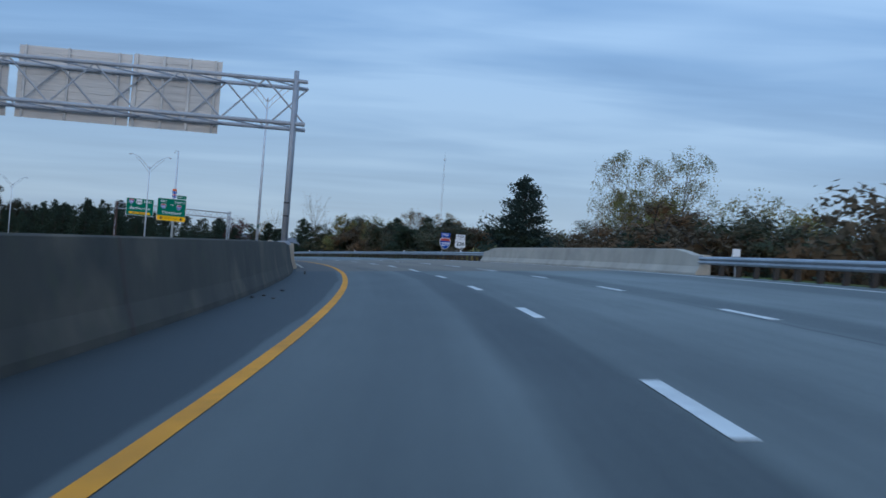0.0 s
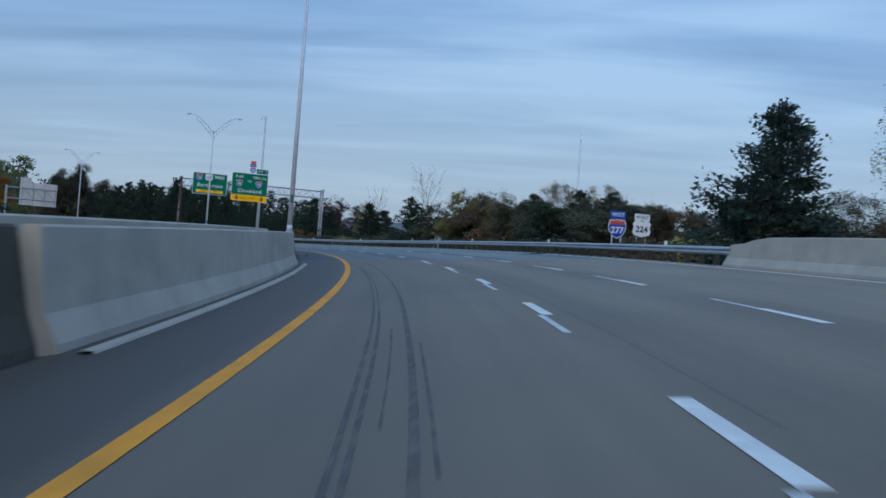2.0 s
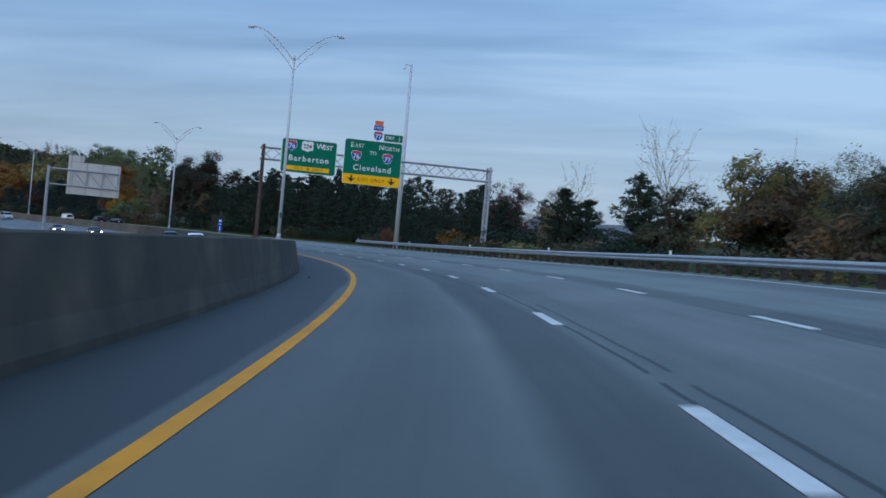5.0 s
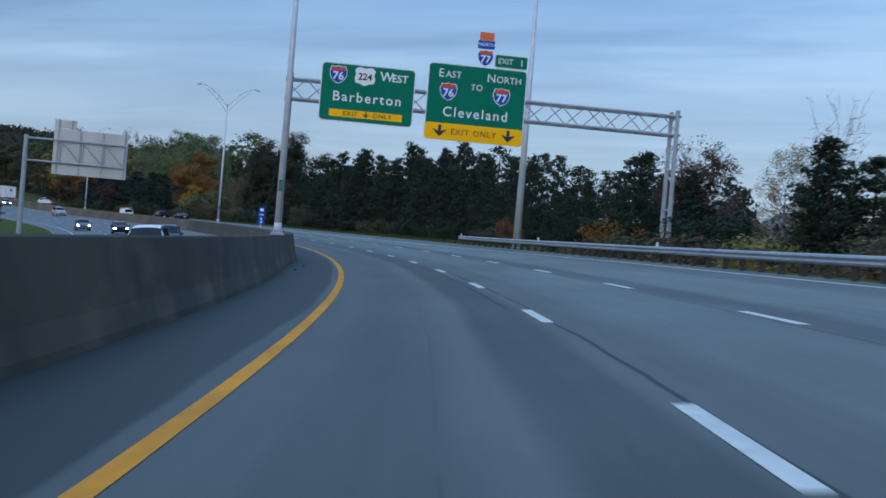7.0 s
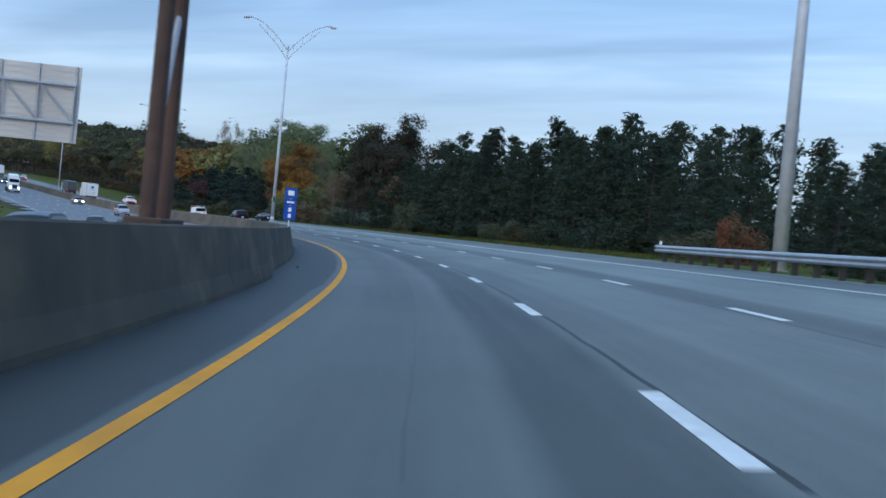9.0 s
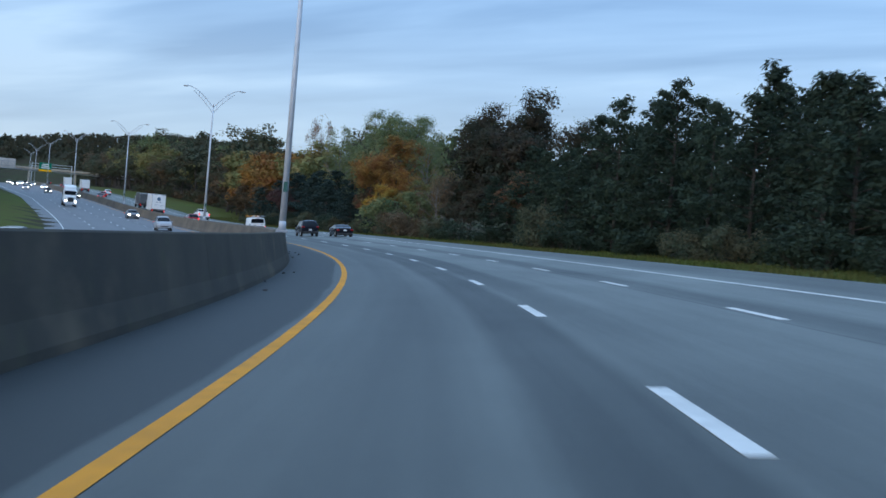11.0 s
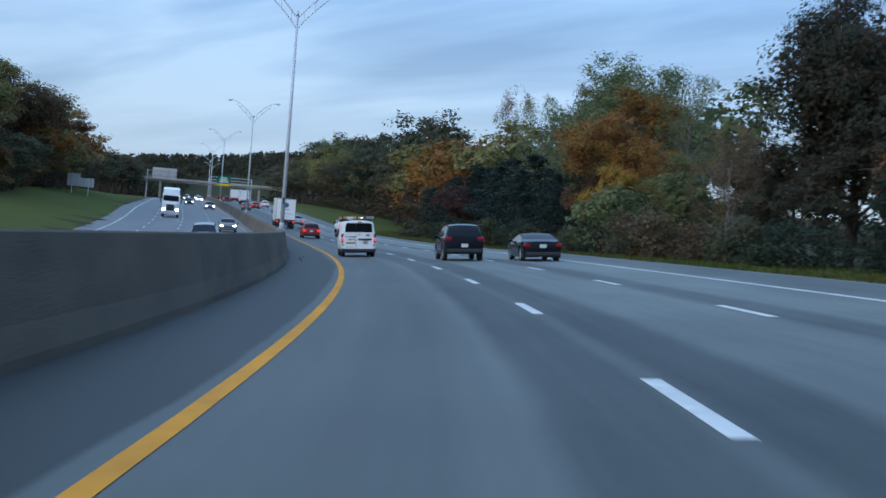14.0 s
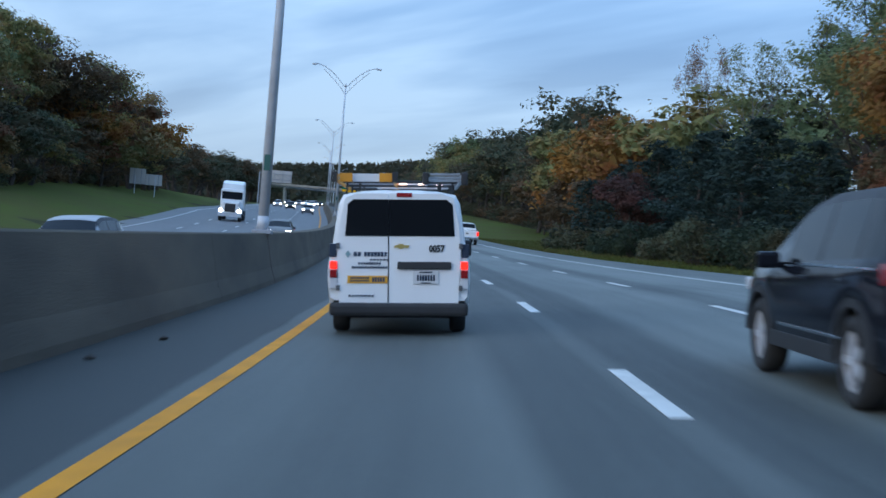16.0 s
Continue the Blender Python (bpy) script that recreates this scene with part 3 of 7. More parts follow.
# ---------------------------------------------------------------- barriers
def jersey(face, back, h, foot=0.30, toe=0.62):
    """Barrier section from its road face round to its back."""
    w = face - back
    return [(face, -0.05), (face - 0.02, 0.09), (face - foot * toe, 0.40), (face - foot, h - 0.03), (face - foot - 0.03, h), (back + foot + 0.03, h), (back + foot, h - 0.03), (back + foot * toe, 0.40), (back + 0.02, 0.09), (back, -0.05)]


def run(name, s0, s1, piece, prof, material, label, gap=0.012, taper=None):
    s = s0
    while s < s1 - 0.5:
        e = min(s + piece, s1)
        ribbon(name, s, e - gap, 3.0, prof, material, label, close=True, taper=taper)
        s = e


def bulge(s, u):
    """The barrier widens on the road's side round the leg of the exit gantry."""
    if u < -2.6:
        return 0.0
    k = max(0.0, min(1.0, (s - 226) / 7)) * max(0.0, min(1.0, (262 - s) / 8))
    return 0.46 * k * k * (3 - 2 * k)


MED = "weathered grey-brown concrete median barrier"
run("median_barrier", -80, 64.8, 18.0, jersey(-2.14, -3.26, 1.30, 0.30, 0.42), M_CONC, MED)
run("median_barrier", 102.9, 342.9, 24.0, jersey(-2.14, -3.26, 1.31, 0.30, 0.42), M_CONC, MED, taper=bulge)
# from here on the same barrier takes a paler concrete tone
run("median_barrier", 342.9, 1000, 24.0, jersey(-2.14, -3.26, 1.31, 0.30, 0.42), M_CONC_N, "paler brown-stained concrete median barrier")
run("bridge_parapet", 64.8, 102.9, 38.1, jersey(-1.94, -2.68, 1.30, 0.27), M_CONC_L, "pale clean concrete bridge parapet along the median", 0.0)
run("bridge_parapet", 61, 102.9, 41.9, jersey(-2.98, -3.72, 1.44, 0.26), M_CONC_L, "pale concrete parapet of the opposite bridge deck", 0.0)
ribbon("kerb", 64.8, 103.3, 3, [(-1.58, 0.0), (-1.60, 0.03), (-1.73, 0.034), (-1.75, 0.002)], M_CONC_L, "low concrete kerb strip at the foot of the parapet")


def right_parapet():
    """Outer bridge parapet whose top slopes down at both ends."""
    prof = lambda h: [(13.62, -0.05), (13.64, 0.09), (13.80, 0.34), (13.90, h - 0.02), (13.93, h), (14.22, h), (14.24, -0.6), (13.62, -0.6)]
    st = [48.0, 49.5, 50.5, 52, 60, 68, 76, 84, 90, 93, 94.5, 95.5, 97.0]
    hs = [0.78, 0.80, 0.92, 1.03, 1.05, 1.06, 1.07, 1.07, 1.08, 1.07, 0.98, 0.86, 0.80]
    verts, faces, k = [], [], 8
    for s, h in zip(st, hs):
        verts += [rp(s, u, z) for u, z in prof(h)]
    for i in range(len(st) - 1):
        for j in range(k):
            a, b = i * k + j, i * k + (j + 1) % k
            faces.append((a, b, b + k, a + k))
    faces += [tuple(range(k - 1, -1, -1)), tuple((len(st) - 1) * k + j for j in range(k))]
    tagged(link_mesh("bridge_parapet", verts, faces, M_CONC_L), "pale concrete parapet on the outer side of the bridge", "", "", "structure")


right_parapet()


def guardrail(s0, s1, end_turn):
    g = thing("guardrail", Matrix(), "galvanized W-beam guardrail on dark wooden posts", "guardrail", "guardrails beside the road")
    w = [(0.0, 0.42), (0.05, 0.45), (0.08, 0.50), (0.05, 0.545), (0.01, 0.575), (0.05, 0.605), (0.08, 0.65), (0.05, 0.70), (0.0, 0.73)]
    rail = ribbon("rail", s0, s1, 2.0, [(13.86 - x, z) for x, z in w] + [(13.875 - x, z) for x, z in w[::-1]], M_GALV, "", close=True)
    for key in ("kind", "label"):
        if key in rail:
            del rail[key]
    rail.parent = g
    bm = bmesh.new()
    box(bm, (0.12, 0, 0.10), (0.18, 0.18, 1.30), bev=0.01)
    post = part("post", bm, M_WOOD, g)
    bm = bmesh.new()
    box(bm, (-0.03, 0, 0.575), (0.14, 0.13, 0.34))
    blk = part("spacer_block", bm, M_WOOD, g)
    s, first = s0 + 0.5, True
    while s < s1:
        m = rm(s, 13.98, 0)
        if first:
            post.matrix_basis = blk.matrix_basis = m
            first = False
        else:
            again(post, m, g)
            again(blk, m, g)
        s += 1.905
    bm = bmesh.new()
    box(bm, (0, 0, 0.82), (0.11, 0.03, 0.18))
    ref = part("reflector", bm, M_SIGNW, g, "small white reflector tab")
    first, s = True, s0 + 9
    while s < s1:
        m = rm(s, 13.93, 0)
        if first:
            ref.matrix_basis, first = m, False
        else:
            again(ref, m, g)
        s += 24.4
    return g


guardrail(-80, 48.2, 0)
guardrail(96.8, 277, 1)

# rusty sealed joints of the barrier under the lamp posts
for s in (17.0, 119.0, 221.3, 322.2, 424.0):
    p = jersey(-2.136, -3.264, 1.303, 0.30, 0.42)
    ribbon("barrier_joint", s - 0.06, s + 0.06, 0.12, p, M_RUST, "dark rusty sealed joint in the median barrier", close=True)

# rubber skid marks on the bridge deck
def skid(s0, s1, u0, w, drift, m=None):
    ribbon("skid_mark", s0, s1, 1.0, [(u0 - w, 0.004), (u0 + w, 0.004)], m or M_SKID, "dark rubber skid mark on the bridge deck", taper=lambda s, u: drift * (s - 58) + 0.006 * math.sin(s * 0.4 + u0 * 9))


for s0, s1, u0, w, drift in ((57.6, 74, 1.24, 0.022, -0.0215), (57.6, 72, 1.33, 0.022, -0.0215), (57.6, 76, 1.66, 0.034, -0.0175), (58.5, 66, 1.78, 0.015, -0.0175), (60, 68, 1.46, 0.012, -0.018)):
    skid(s0, s1, u0, w, drift)
for s0, s1, u0, w, drift in ((74, 107, 1.24, 0.028, -0.0215), (72, 100, 1.33, 0.016, -0.0215), (76, 109, 1.66, 0.032, -0.0175)):
    skid(s0, s1, u0, w, drift, M_SKID_OLD)

# ---------------------------------------------------------------- trees
rng = np.random.default_rng(7)
THINNEST = [0.0]


def limb_mesh(segs, sides=6):
    """Tapered limbs from (from, to, radius, radius)."""
    verts, faces = [], []
    for a, b, r0, r1 in segs:
        if r0 < THINNEST[0]:
            continue
        a, b = np.array(a, float), np.array(b, float)
        d = b - a
        L = np.linalg.norm(d)
        if L < 1e-4:
            continue
        d /= L
        x = np.cross(d, (0.3, 0.9, 0.1) if abs(d[2]) > 0.9 else (0, 0, 1))
        x /= np.linalg.norm(x)
        y = np.cross(d, x)
        n = sides if r0 > 0.05 else 4
        i0 = len(verts)
        for p, r in ((a, r0), (b, r1)):
            for k in range(n):
                t = 2 * math.pi * k / n
                verts.append(p + r * (math.cos(t) * x + math.sin(t) * y))
        for k in range(n):
            faces.append((i0 + k, i0 + (k + 1) % n, i0 + n + (k + 1) % n, i0 + n + k))
    return verts, faces


def leaf_mesh(pos, size, aspect=0.62, flat=0.0, dirs=None, normals=None):
    """One pointed leaf spray at each place."""
    n = len(pos)
    a = rng.normal(size=(n, 3)) if dirs is None else dirs + rng.normal(size=(n, 3)) * 0.8
    a[:, 2] *= 1 - flat
    a /= np.linalg.norm(a, axis=1)[:, None]
    b = rng.normal(size=(n, 3))
    b[:, 2] *= 1 - flat
    b -= (b * a).sum(1)[:, None] * a
    b /= np.linalg.norm(b, axis=1)[:, None] + 1e-9
    if normals is not None:
        m = normals + rng.normal(size=(n, 3)) * 0.45
        m /= np.linalg.norm(m, axis=1)[:, None] + 1e-9
        a -= (a * m).sum(1)[:, None] * m
        a /= np.linalg.norm(a, axis=1)[:, None] + 1e-9
        b = np.cross(m, a)
    sz = size * rng.uniform(0.6, 1.35, (n, 1))
    v = np.stack([pos + a * sz, pos - a * sz * 0.7 + b * sz * aspect, pos - a * sz * 0.7 - b * sz * aspect], 1).reshape(-1, 3)
    return v, np.arange(3 * n).reshape(n, 3)


def branchy(H, W, base, n_limb, wander=0.05):
    """Trunk and limbs of a broad tree; gives the segments and the limb ends."""
    segs, ends = [], []
    p = np.array([0.0, 0, -0.4])
    top = H * 0.8
    zs = np.linspace(0, top, 8)
    path = [p]
    for z in zs[1:]:
        path.append(np.array([path[-1][0] + rng.normal() * wander * W, path[-1][1] + rng.normal() * wander * W, z]))
    r0 = H * 0.021
    rad = lambda z: r0 * max(0.12, 1 - 0.9 * z / top)
    for a, b in zip(path, path[1:]):
        segs.append((a, b, rad(max(0, a[2])), rad(b[2])))
    ends.append(path[-1])
    for i in range(n_limb):
        z = H * (base + (0.78 - base) * (i + rng.uniform()) / n_limb)
        j = min(6, int(z / top * 7))
        q = path[j] + (path[j + 1] - path[j]) * ((z - path[j][2]) / (path[j + 1][2] - path[j][2] + 1e-6))
        az = 2.4 * i + rng.normal() * 0.4
        fr = (z / H - base) / (1 - base)
        L = W * (0.55 + 0.5 * math.sin(math.pi * min(1, 0.25 + fr * 0.8))) * rng.uniform(0.65, 1.05)
        up = rng.uniform(0.35, 0.9) + 0.5 * fr
        d = np.array([math.cos(az), math.sin(az), up])
        d /= np.linalg.norm(d)
        mid = q + d * L * 0.5
        d2 = d + np.array([rng.normal() * 0.25, rng.normal() * 0.25, rng.uniform(-0.1, 0.35)])
        d2 /= np.linalg.norm(d2)
        end = mid + d2 * L * 0.5
        r = rad(z) * 0.5
        segs += [(q, mid, r, r * 0.65), (mid, end, r * 0.65, 0.02)]
        ends += [mid, end]
        for k in range(4):
            t = rng.uniform(0.3, 0.95)
            o = mid + (end - mid) * (t * 2 - 1) if t > 0.5 else q + (mid - q) * t * 2
            e = o + (d2 + rng.normal(size=3) * 0.7) * L * rng.uniform(0.2, 0.4)
            segs.append((o, e, r * 0.35, 0.012))
            ends.append(e)
            for _ in range(2):
                e2 = e + (d2 + rng.normal(size=3) * 0.8) * L * 0.14
                segs.append((e, e2, 0.014, 0.006))
                ends.append(e2)
    return segs, np.array(ends)


def broadleaf(H, W, base, n_limb, leaves, leafsize, spread=0.6, fill=True, crop=True, lobes=15):
    """Trunk, limbs and crown. A full crown is made of boughs, each a cluster of leaf sprays with gaps between them."""
    segs, ends = branchy(H, W, base, n_limb)
    mid, hh = H * (1 + base) / 2, H * (1 - base) / 2
    most = 0.52 if fill else 1.0

    def pull(b):
        q = (b[0] / W) ** 2 + (b[1] / W) ** 2 + ((b[2] - mid) / hh) ** 2
        if q < most or b[2] < mid * 0.7:
            return np.array(b)
        c = np.array([0, 0, mid])
        return c + (b - c) * math.sqrt(most) * (1 + 0.3 * (math.sqrt(q / most) - 1)) / math.sqrt(q)
    if crop:
        segs = [(pull(np.array(a)), pull(np.array(b)), r0, r1) for a, b, r0, r1 in segs]
        ends = np.array([pull(e) for e in ends])
    if not fill:
        # thin crown: leaves only near the twigs
        k = max(8, leaves // 24)
        c = ends[rng.integers(0, len(ends), k)] + rng.normal(size=(k, 3)) * spread * 0.6
        c = c[c[:, 2] > H * base * 0.7]
        pos = np.repeat(c, 24, 0) + rng.normal(size=(len(c) * 24, 3)) * spread * np.array([1, 1, 0.75])
        rad = (pos[:, 0] / W) ** 2 + (pos[:, 1] / W) ** 2 + ((pos[:, 2] - mid) / hh) ** 2
        return limb_mesh(segs), leaf_mesh(pos[rad < 1.15], leafsize)
    boughs = []
    for i in range(lobes):
        # spread evenly round and up the crown, then shaken
        z = -0.75 + 1.7 * ((i * 0.618 + 0.37) % 1.0)
        az = 2.399 * i + rng.normal() * 0.5
        q = math.sqrt(max(0.05, 1 - min(1.0, abs(z)) ** 2))
        d = np.array([math.cos(az) * q, math.sin(az) * q, z])
        c = np.array([0, 0, mid]) + d * np.array([W, W, hh]) * rng.uniform(0.34, 0.74)
        r = W * rng.uniform(0.24, 0.44)
        c[2] = max(c[2], H * base * 0.6 + r * 0.6)
        for _ in range(8):
            e = rng.normal(size=3) + d * 0.8 + np.array([0, 0, 0.25])
            e /= np.linalg.norm(e)
            boughs.append((c + e * r * np.array([1, 1, 0.85]) * rng.uniform(0.45, 1.12), r * rng.uniform(0.26, 0.52), e))
    area = sum(b[1] ** 2 for b in boughs)
    pos, nor = [], []
    for c, r, d in boughs:
        k = max(6, int(leaves * r * r / area))
        e = rng.normal(size=(k, 3))
        e /= np.linalg.norm(e, axis=1)[:, None]
        rr = r * np.abs(rng.normal(0.80, 0.30, k))
        pos.append(c + e * rr[:, None] * np.array([1.1, 1.1, 0.72]))
        nor.append(e + d * 0.5 + np.array([0, 0, 0.45]))
    pos, nor = np.concatenate(pos), np.concatenate(nor)
    m = int(len(pos) * 0.06)
    d = rng.normal(size=(m, 3))
    d /= np.linalg.norm(d, axis=1)[:, None]
    core = np.array([0, 0, mid]) + d * np.array([W, W, hh]) * rng.uniform(0.1, 0.48, (m, 1))
    v1, f1 = leaf_mesh(pos, leafsize, normals=nor)
    v2, f2 = leaf_mesh(core, leafsize * 2.4)
    return limb_mesh(segs), (np.concatenate([v1, v2]), np.concatenate([f1, f2 + len(v1)]))


def tufted_pine(H, W, base, leaves, leafsize):
    """A pine with flat tufts of needles on uneven limbs and a rounded top."""
    segs = [((0, 0, -0.4), (0, 0, H * 0.5), H * 0.016, H * 0.010), ((0, 0, H * 0.5), (0, 0, H * 0.96), H * 0.010, 0.03)]
    tufts = []
    n = 44
    for i in range(n):
        fr = (i + rng.uniform()) / n
        z = H * (base + (0.97 - base) * fr)
        az = 2.399 * i + rng.normal() * 0.4
        L = W * (1 - fr ** 1.5) ** 0.9 * (0.72 + 0.28 * min(1, fr * 4)) * rng.uniform(0.62, 1.12) + 0.35
        d = np.array([math.cos(az), math.sin(az), 0.10 + 0.55 * fr + rng.normal() * 0.10])
        o = np.array([0, 0, z - 0.12 * L])
        e = o + d * L
        segs.append((o, e, 0.05, 0.015))
        for t in (0.42, 0.72, 1.0):
            r = W * rng.uniform(0.14, 0.27) * (1.1 - 0.2 * t) * (1.06 - 0.45 * fr)
            tufts.append((o + (e - o) * t + rng.normal(size=3) * np.array([0.22, 0.22, 0.12]), r))
    tufts.append((np.array([0, 0, H * 0.97]), W * 0.11))
    area = sum(r * r for _, r in tufts)
    pos, nor = [], []
    for c, r in tufts:
        k = max(5, int(leaves * r * r / area))
        e = rng.normal(size=(k, 3))
        e /= np.linalg.norm(e, axis=1)[:, None]
        pos.append(c + e * (r * np.abs(rng.normal(0.8, 0.3, k)))[:, None] * np.array([1.15, 1.15, 0.55]))
        nor.append(e + np.array([0, 0, 0.7]))
    pos, nor = np.concatenate(pos), np.concatenate(nor)
    return limb_mesh(segs, 5), leaf_mesh(pos, leafsize, 0.45, normals=nor)


def conifer(H, W, base, per, leafsize, ragged=0.35, power=0.8):
    segs = [((0, 0, -0.4), (0, 0, H * 0.5), H * 0.016, H * 0.010), ((0, 0, H * 0.5), (0, 0, H * 0.99), H * 0.010, 0.015)]
    pos, dirs = [], []
    z = H * base
    az = 0.0
    while z < H * 0.985:
        fr = (z / H - base) / (1 - base)
        n = 5
        for i in range(n):
            az += 2 * math.pi / n + rng.normal() * 0.25
            L = W * (1 - fr) ** power * rng.uniform(1 - ragged, 1 + ragged * 0.5) + 0.25
            up = -0.05 + 0.7 * fr + rng.normal() * 0.2
            d = np.array([math.cos(az), math.sin(az), up])
            o = np.array([0, 0, z + rng.normal() * H * 0.016])
            e = o + d * L
            e[2] += L * 0.10
            segs.append((o, e, 0.012 * H * 0.16 + 0.012, 0.01))
            k = max(3, int(per * L))
            t = rng.uniform(0.12, 1.04, k) ** 0.75
            side = rng.normal(size=(k, 3)) * np.array([0.19, 0.19, 0.12]) * (0.5 + L * 0.5)
            pos.append(o + (e - o) * t[:, None] + side)
            dirs.append(np.tile(d, (k, 1)) + np.array([0, 0, 0.35]))
        z += H * rng.uniform(0.028, 0.045)
        az += 0.7
    pos, dirs = np.concatenate(pos), np.concatenate(dirs)
    return limb_mesh(segs, 5), leaf_mesh(pos, leafsize, 0.6, 0.1, dirs)


def bushy(H, W, n, per, leafsize):
    """A thicket of stems, each with a lump of leaves."""
    segs, pos, nor = [], [], []
    for i in range(n):
        az, r = rng.uniform(0, 6.28), W * math.sqrt(rng.uniform()) * 0.8
        q = W * rng.uniform(0.20, 0.36)
        h = max(q * 0.6, (H - q) * rng.uniform(0.25, 1.0) * (1 - 0.35 * (r / W) ** 2))
        c = np.array([r * math.cos(az), r * math.sin(az), h])
        segs.append((np.array([r * 0.25 * math.cos(az), r * 0.25 * math.sin(az), -0.3]), c, 0.035, 0.01))
        k = 2 * per
        e = rng.normal(size=(k, 3))
        e /= np.linalg.norm(e, axis=1)[:, None]
        pos.append(c + e * (q * rng.normal(0.9, 0.16, k))[:, None] * np.array([1, 1, 0.85]))
        nor.append(e + np.array([0, 0, 0.35]))
    pos, nor = np.concatenate(pos), np.concatenate(nor)
    keep = pos[:, 2] > -0.1
    return limb_mesh(segs, 4), leaf_mesh(pos[keep], leafsize, normals=nor[keep])


KINDS = {}


def kind_of(name, made, height, leaf_m, bark, label, category):
    (lv, lf), (cv, cf) = made
    tm = bpy.data.meshes.new("trunk")
    tm.from_pydata([tuple(v) for v in lv], [], lf)
    tm.materials.append(bark)
    cm = bpy.data.meshes.new("crown")
    cm.from_pydata(cv.tolist(), [], cf.tolist())
    real = float(np.percentile(cv[:, 2], 98.2))
    KINDS.setdefault(name, []).append((tm, cm, real, leaf_m, label, category))


def crown_mesh(cm, leaf_m, cache={}):
    key = (cm.name, leaf_m.name)
    if key not in cache:
        c = cm.copy()
        c.materials.clear()
        c.materials.append(leaf_m)
        cache[key] = c
    return cache[key]


# two levels of detail: trees near the road have many small leaves
for near in (True, False):
    q = "" if near else "_far"
    THINNEST[0] = 0.0 if near else 0.045
    k, z = (1.0, 1.0) if near else (0.34, 1.55)
    for i in range(3):
        kind_of("oak" + q, broadleaf(16, 6.0, 0.20, 13, int(9000 * k), 0.176 * z, lobes=24), 16, L_DARK, M_BARK, "tall broad tree with dark thinning autumn leaves", "tree")
    for i in range(4):
        kind_of("maple" + q, broadleaf(12, 4.6, 0.12, 11, int(7000 * k), 0.150 * z, lobes=13), 12, L_ORANGE, M_BARK, "rounded tree in autumn leaf", "tree")
    for i in range(3):
        kind_of("ash" + q, broadleaf(18, 5.2, 0.24, 12, int(7600 * k), 0.165 * z, lobes=18), 18, L_GREEN, M_BARK, "tall airy tree with grey-green leaves", "tree")
    for i in range(2):
        kind_of("sparse" + q, broadleaf(14, 5.0, 0.20, 16, int(8000 * k), 0.098 * z, 0.42, False), 14, L_OLIVE, M_BARK_L, "half-bare tree with a few yellow-green leaves", "tree")
    for i in range(2):
        kind_of("bare" + q, broadleaf(11, 4.4, 0.22, 20, 96, 0.07 * z, 0.5, False, False), 11, L_BROWN, M_BARK_L, "bare leafless tree with fine grey branches", "tree")
    for i in range(4):
        kind_of("pine" + q, tufted_pine(15, 5.0, 0.04, int(6000 * k), 0.270 * z ** 0.8), 15, L_PINE, M_BARK, "tall dark green pine with ragged tufted branches", "tree")
    for i in range(2):
        kind_of("spruce" + q, conifer(11, 4.0, 0.04, 62 * k, 0.135 * z ** 0.7, 0.34, 0.88), 11, L_SPRUCE, M_BARK, "dark dense conical conifer", "tree")
    for i in range(3):
        kind_of("bush" + q, bushy(3.4, 2.6, 26, int(52 * k), 0.118 * z), 3.4, L_BROWN, M_BARK, "dense roadside bush in dull autumn colours", "bush")

# fine foliage for the few tall trees that come closest
THINNEST[0] = 0.0
for i in range(3):
    kind_of("maple_fine", broadleaf(12, 4.6, 0.12, 11, 17000, 0.096, lobes=15), 12, L_ORANGE, M_BARK, "rounded tree in autumn leaf", "tree")
for i in range(2):
    kind_of("ash_fine", broadleaf(18, 5.2, 0.22, 14, 17000, 0.112, lobes=22), 18, L_GREEN, M_BARK, "tall airy tree with grey-green leaves", "tree")
kind_of("oak_fine", broadleaf(16, 6.6, 0.14, 14, 25000, 0.144, lobes=34), 16, L_DARK, M_BARK, "tall broad tree with dark thinning autumn leaves", "tree")

_turn = [0]


def plant(name, s, u, height, leaf_m=None, at=None, wide=1.0, label=None, pick=None):
    near = name in ("bare", "sparse") or (15 < u < 37 and 40 < s < 505 and not (name == "pine" and u > 31)) or (30 < u < 46 and 50 < s < 125) or (-44 < u < -36 and 485 < s < 600)
    if name == "bush" and u < 20 and s < 262:
        near = False
    fine = (name in ("maple", "ash") and 430 < s < 505 and 18 < u < 40 and height > 7) or (name == "oak" and 405 < s < 409)
    ks = KINDS[name + "_fine" if fine else name if near else name + "_far"]
    _turn[0] += 1
    tm, cm, h0, lm, lab, cat = ks[(_turn[0] if pick is None else pick) % len(ks)]
    lm = leaf_m or lm
    p = rp(s, u) if at is None else Vector((*at, 0))
    p.z = terrain(p.x, p.y) - 0.15
    k = height / h0
    if name == "pine":
        wide *= 0.72
    words = {"leaf_orange": "orange ", "leaf_yellow": "yellow ", "leaf_red": "reddish ", "leaf_maroon": "dark maroon ", "leaf_green": "green ", "leaf_olive": "olive-green ", "leaf_dark": "dark green ", "leaf_brown": "brownish "}
    if label is None:
        label = (words.get(lm.name, "") + lab) if name in ("maple", "bush") else lab
    t = thing("pine_tree" if name == "pine" else "conifer" if name == "spruce" else "bush" if name == "bush" else "tree",
              Matrix.LocRotScale(p, Euler((0, 0, _turn[0] * 2.399)), (k * wide, k * wide, k)), label, cat)
    for nm, me in (("trunk", tm), ("crown", crown_mesh(cm, lm))):
        o = new(nm, me)
        o.parent = t
    return t


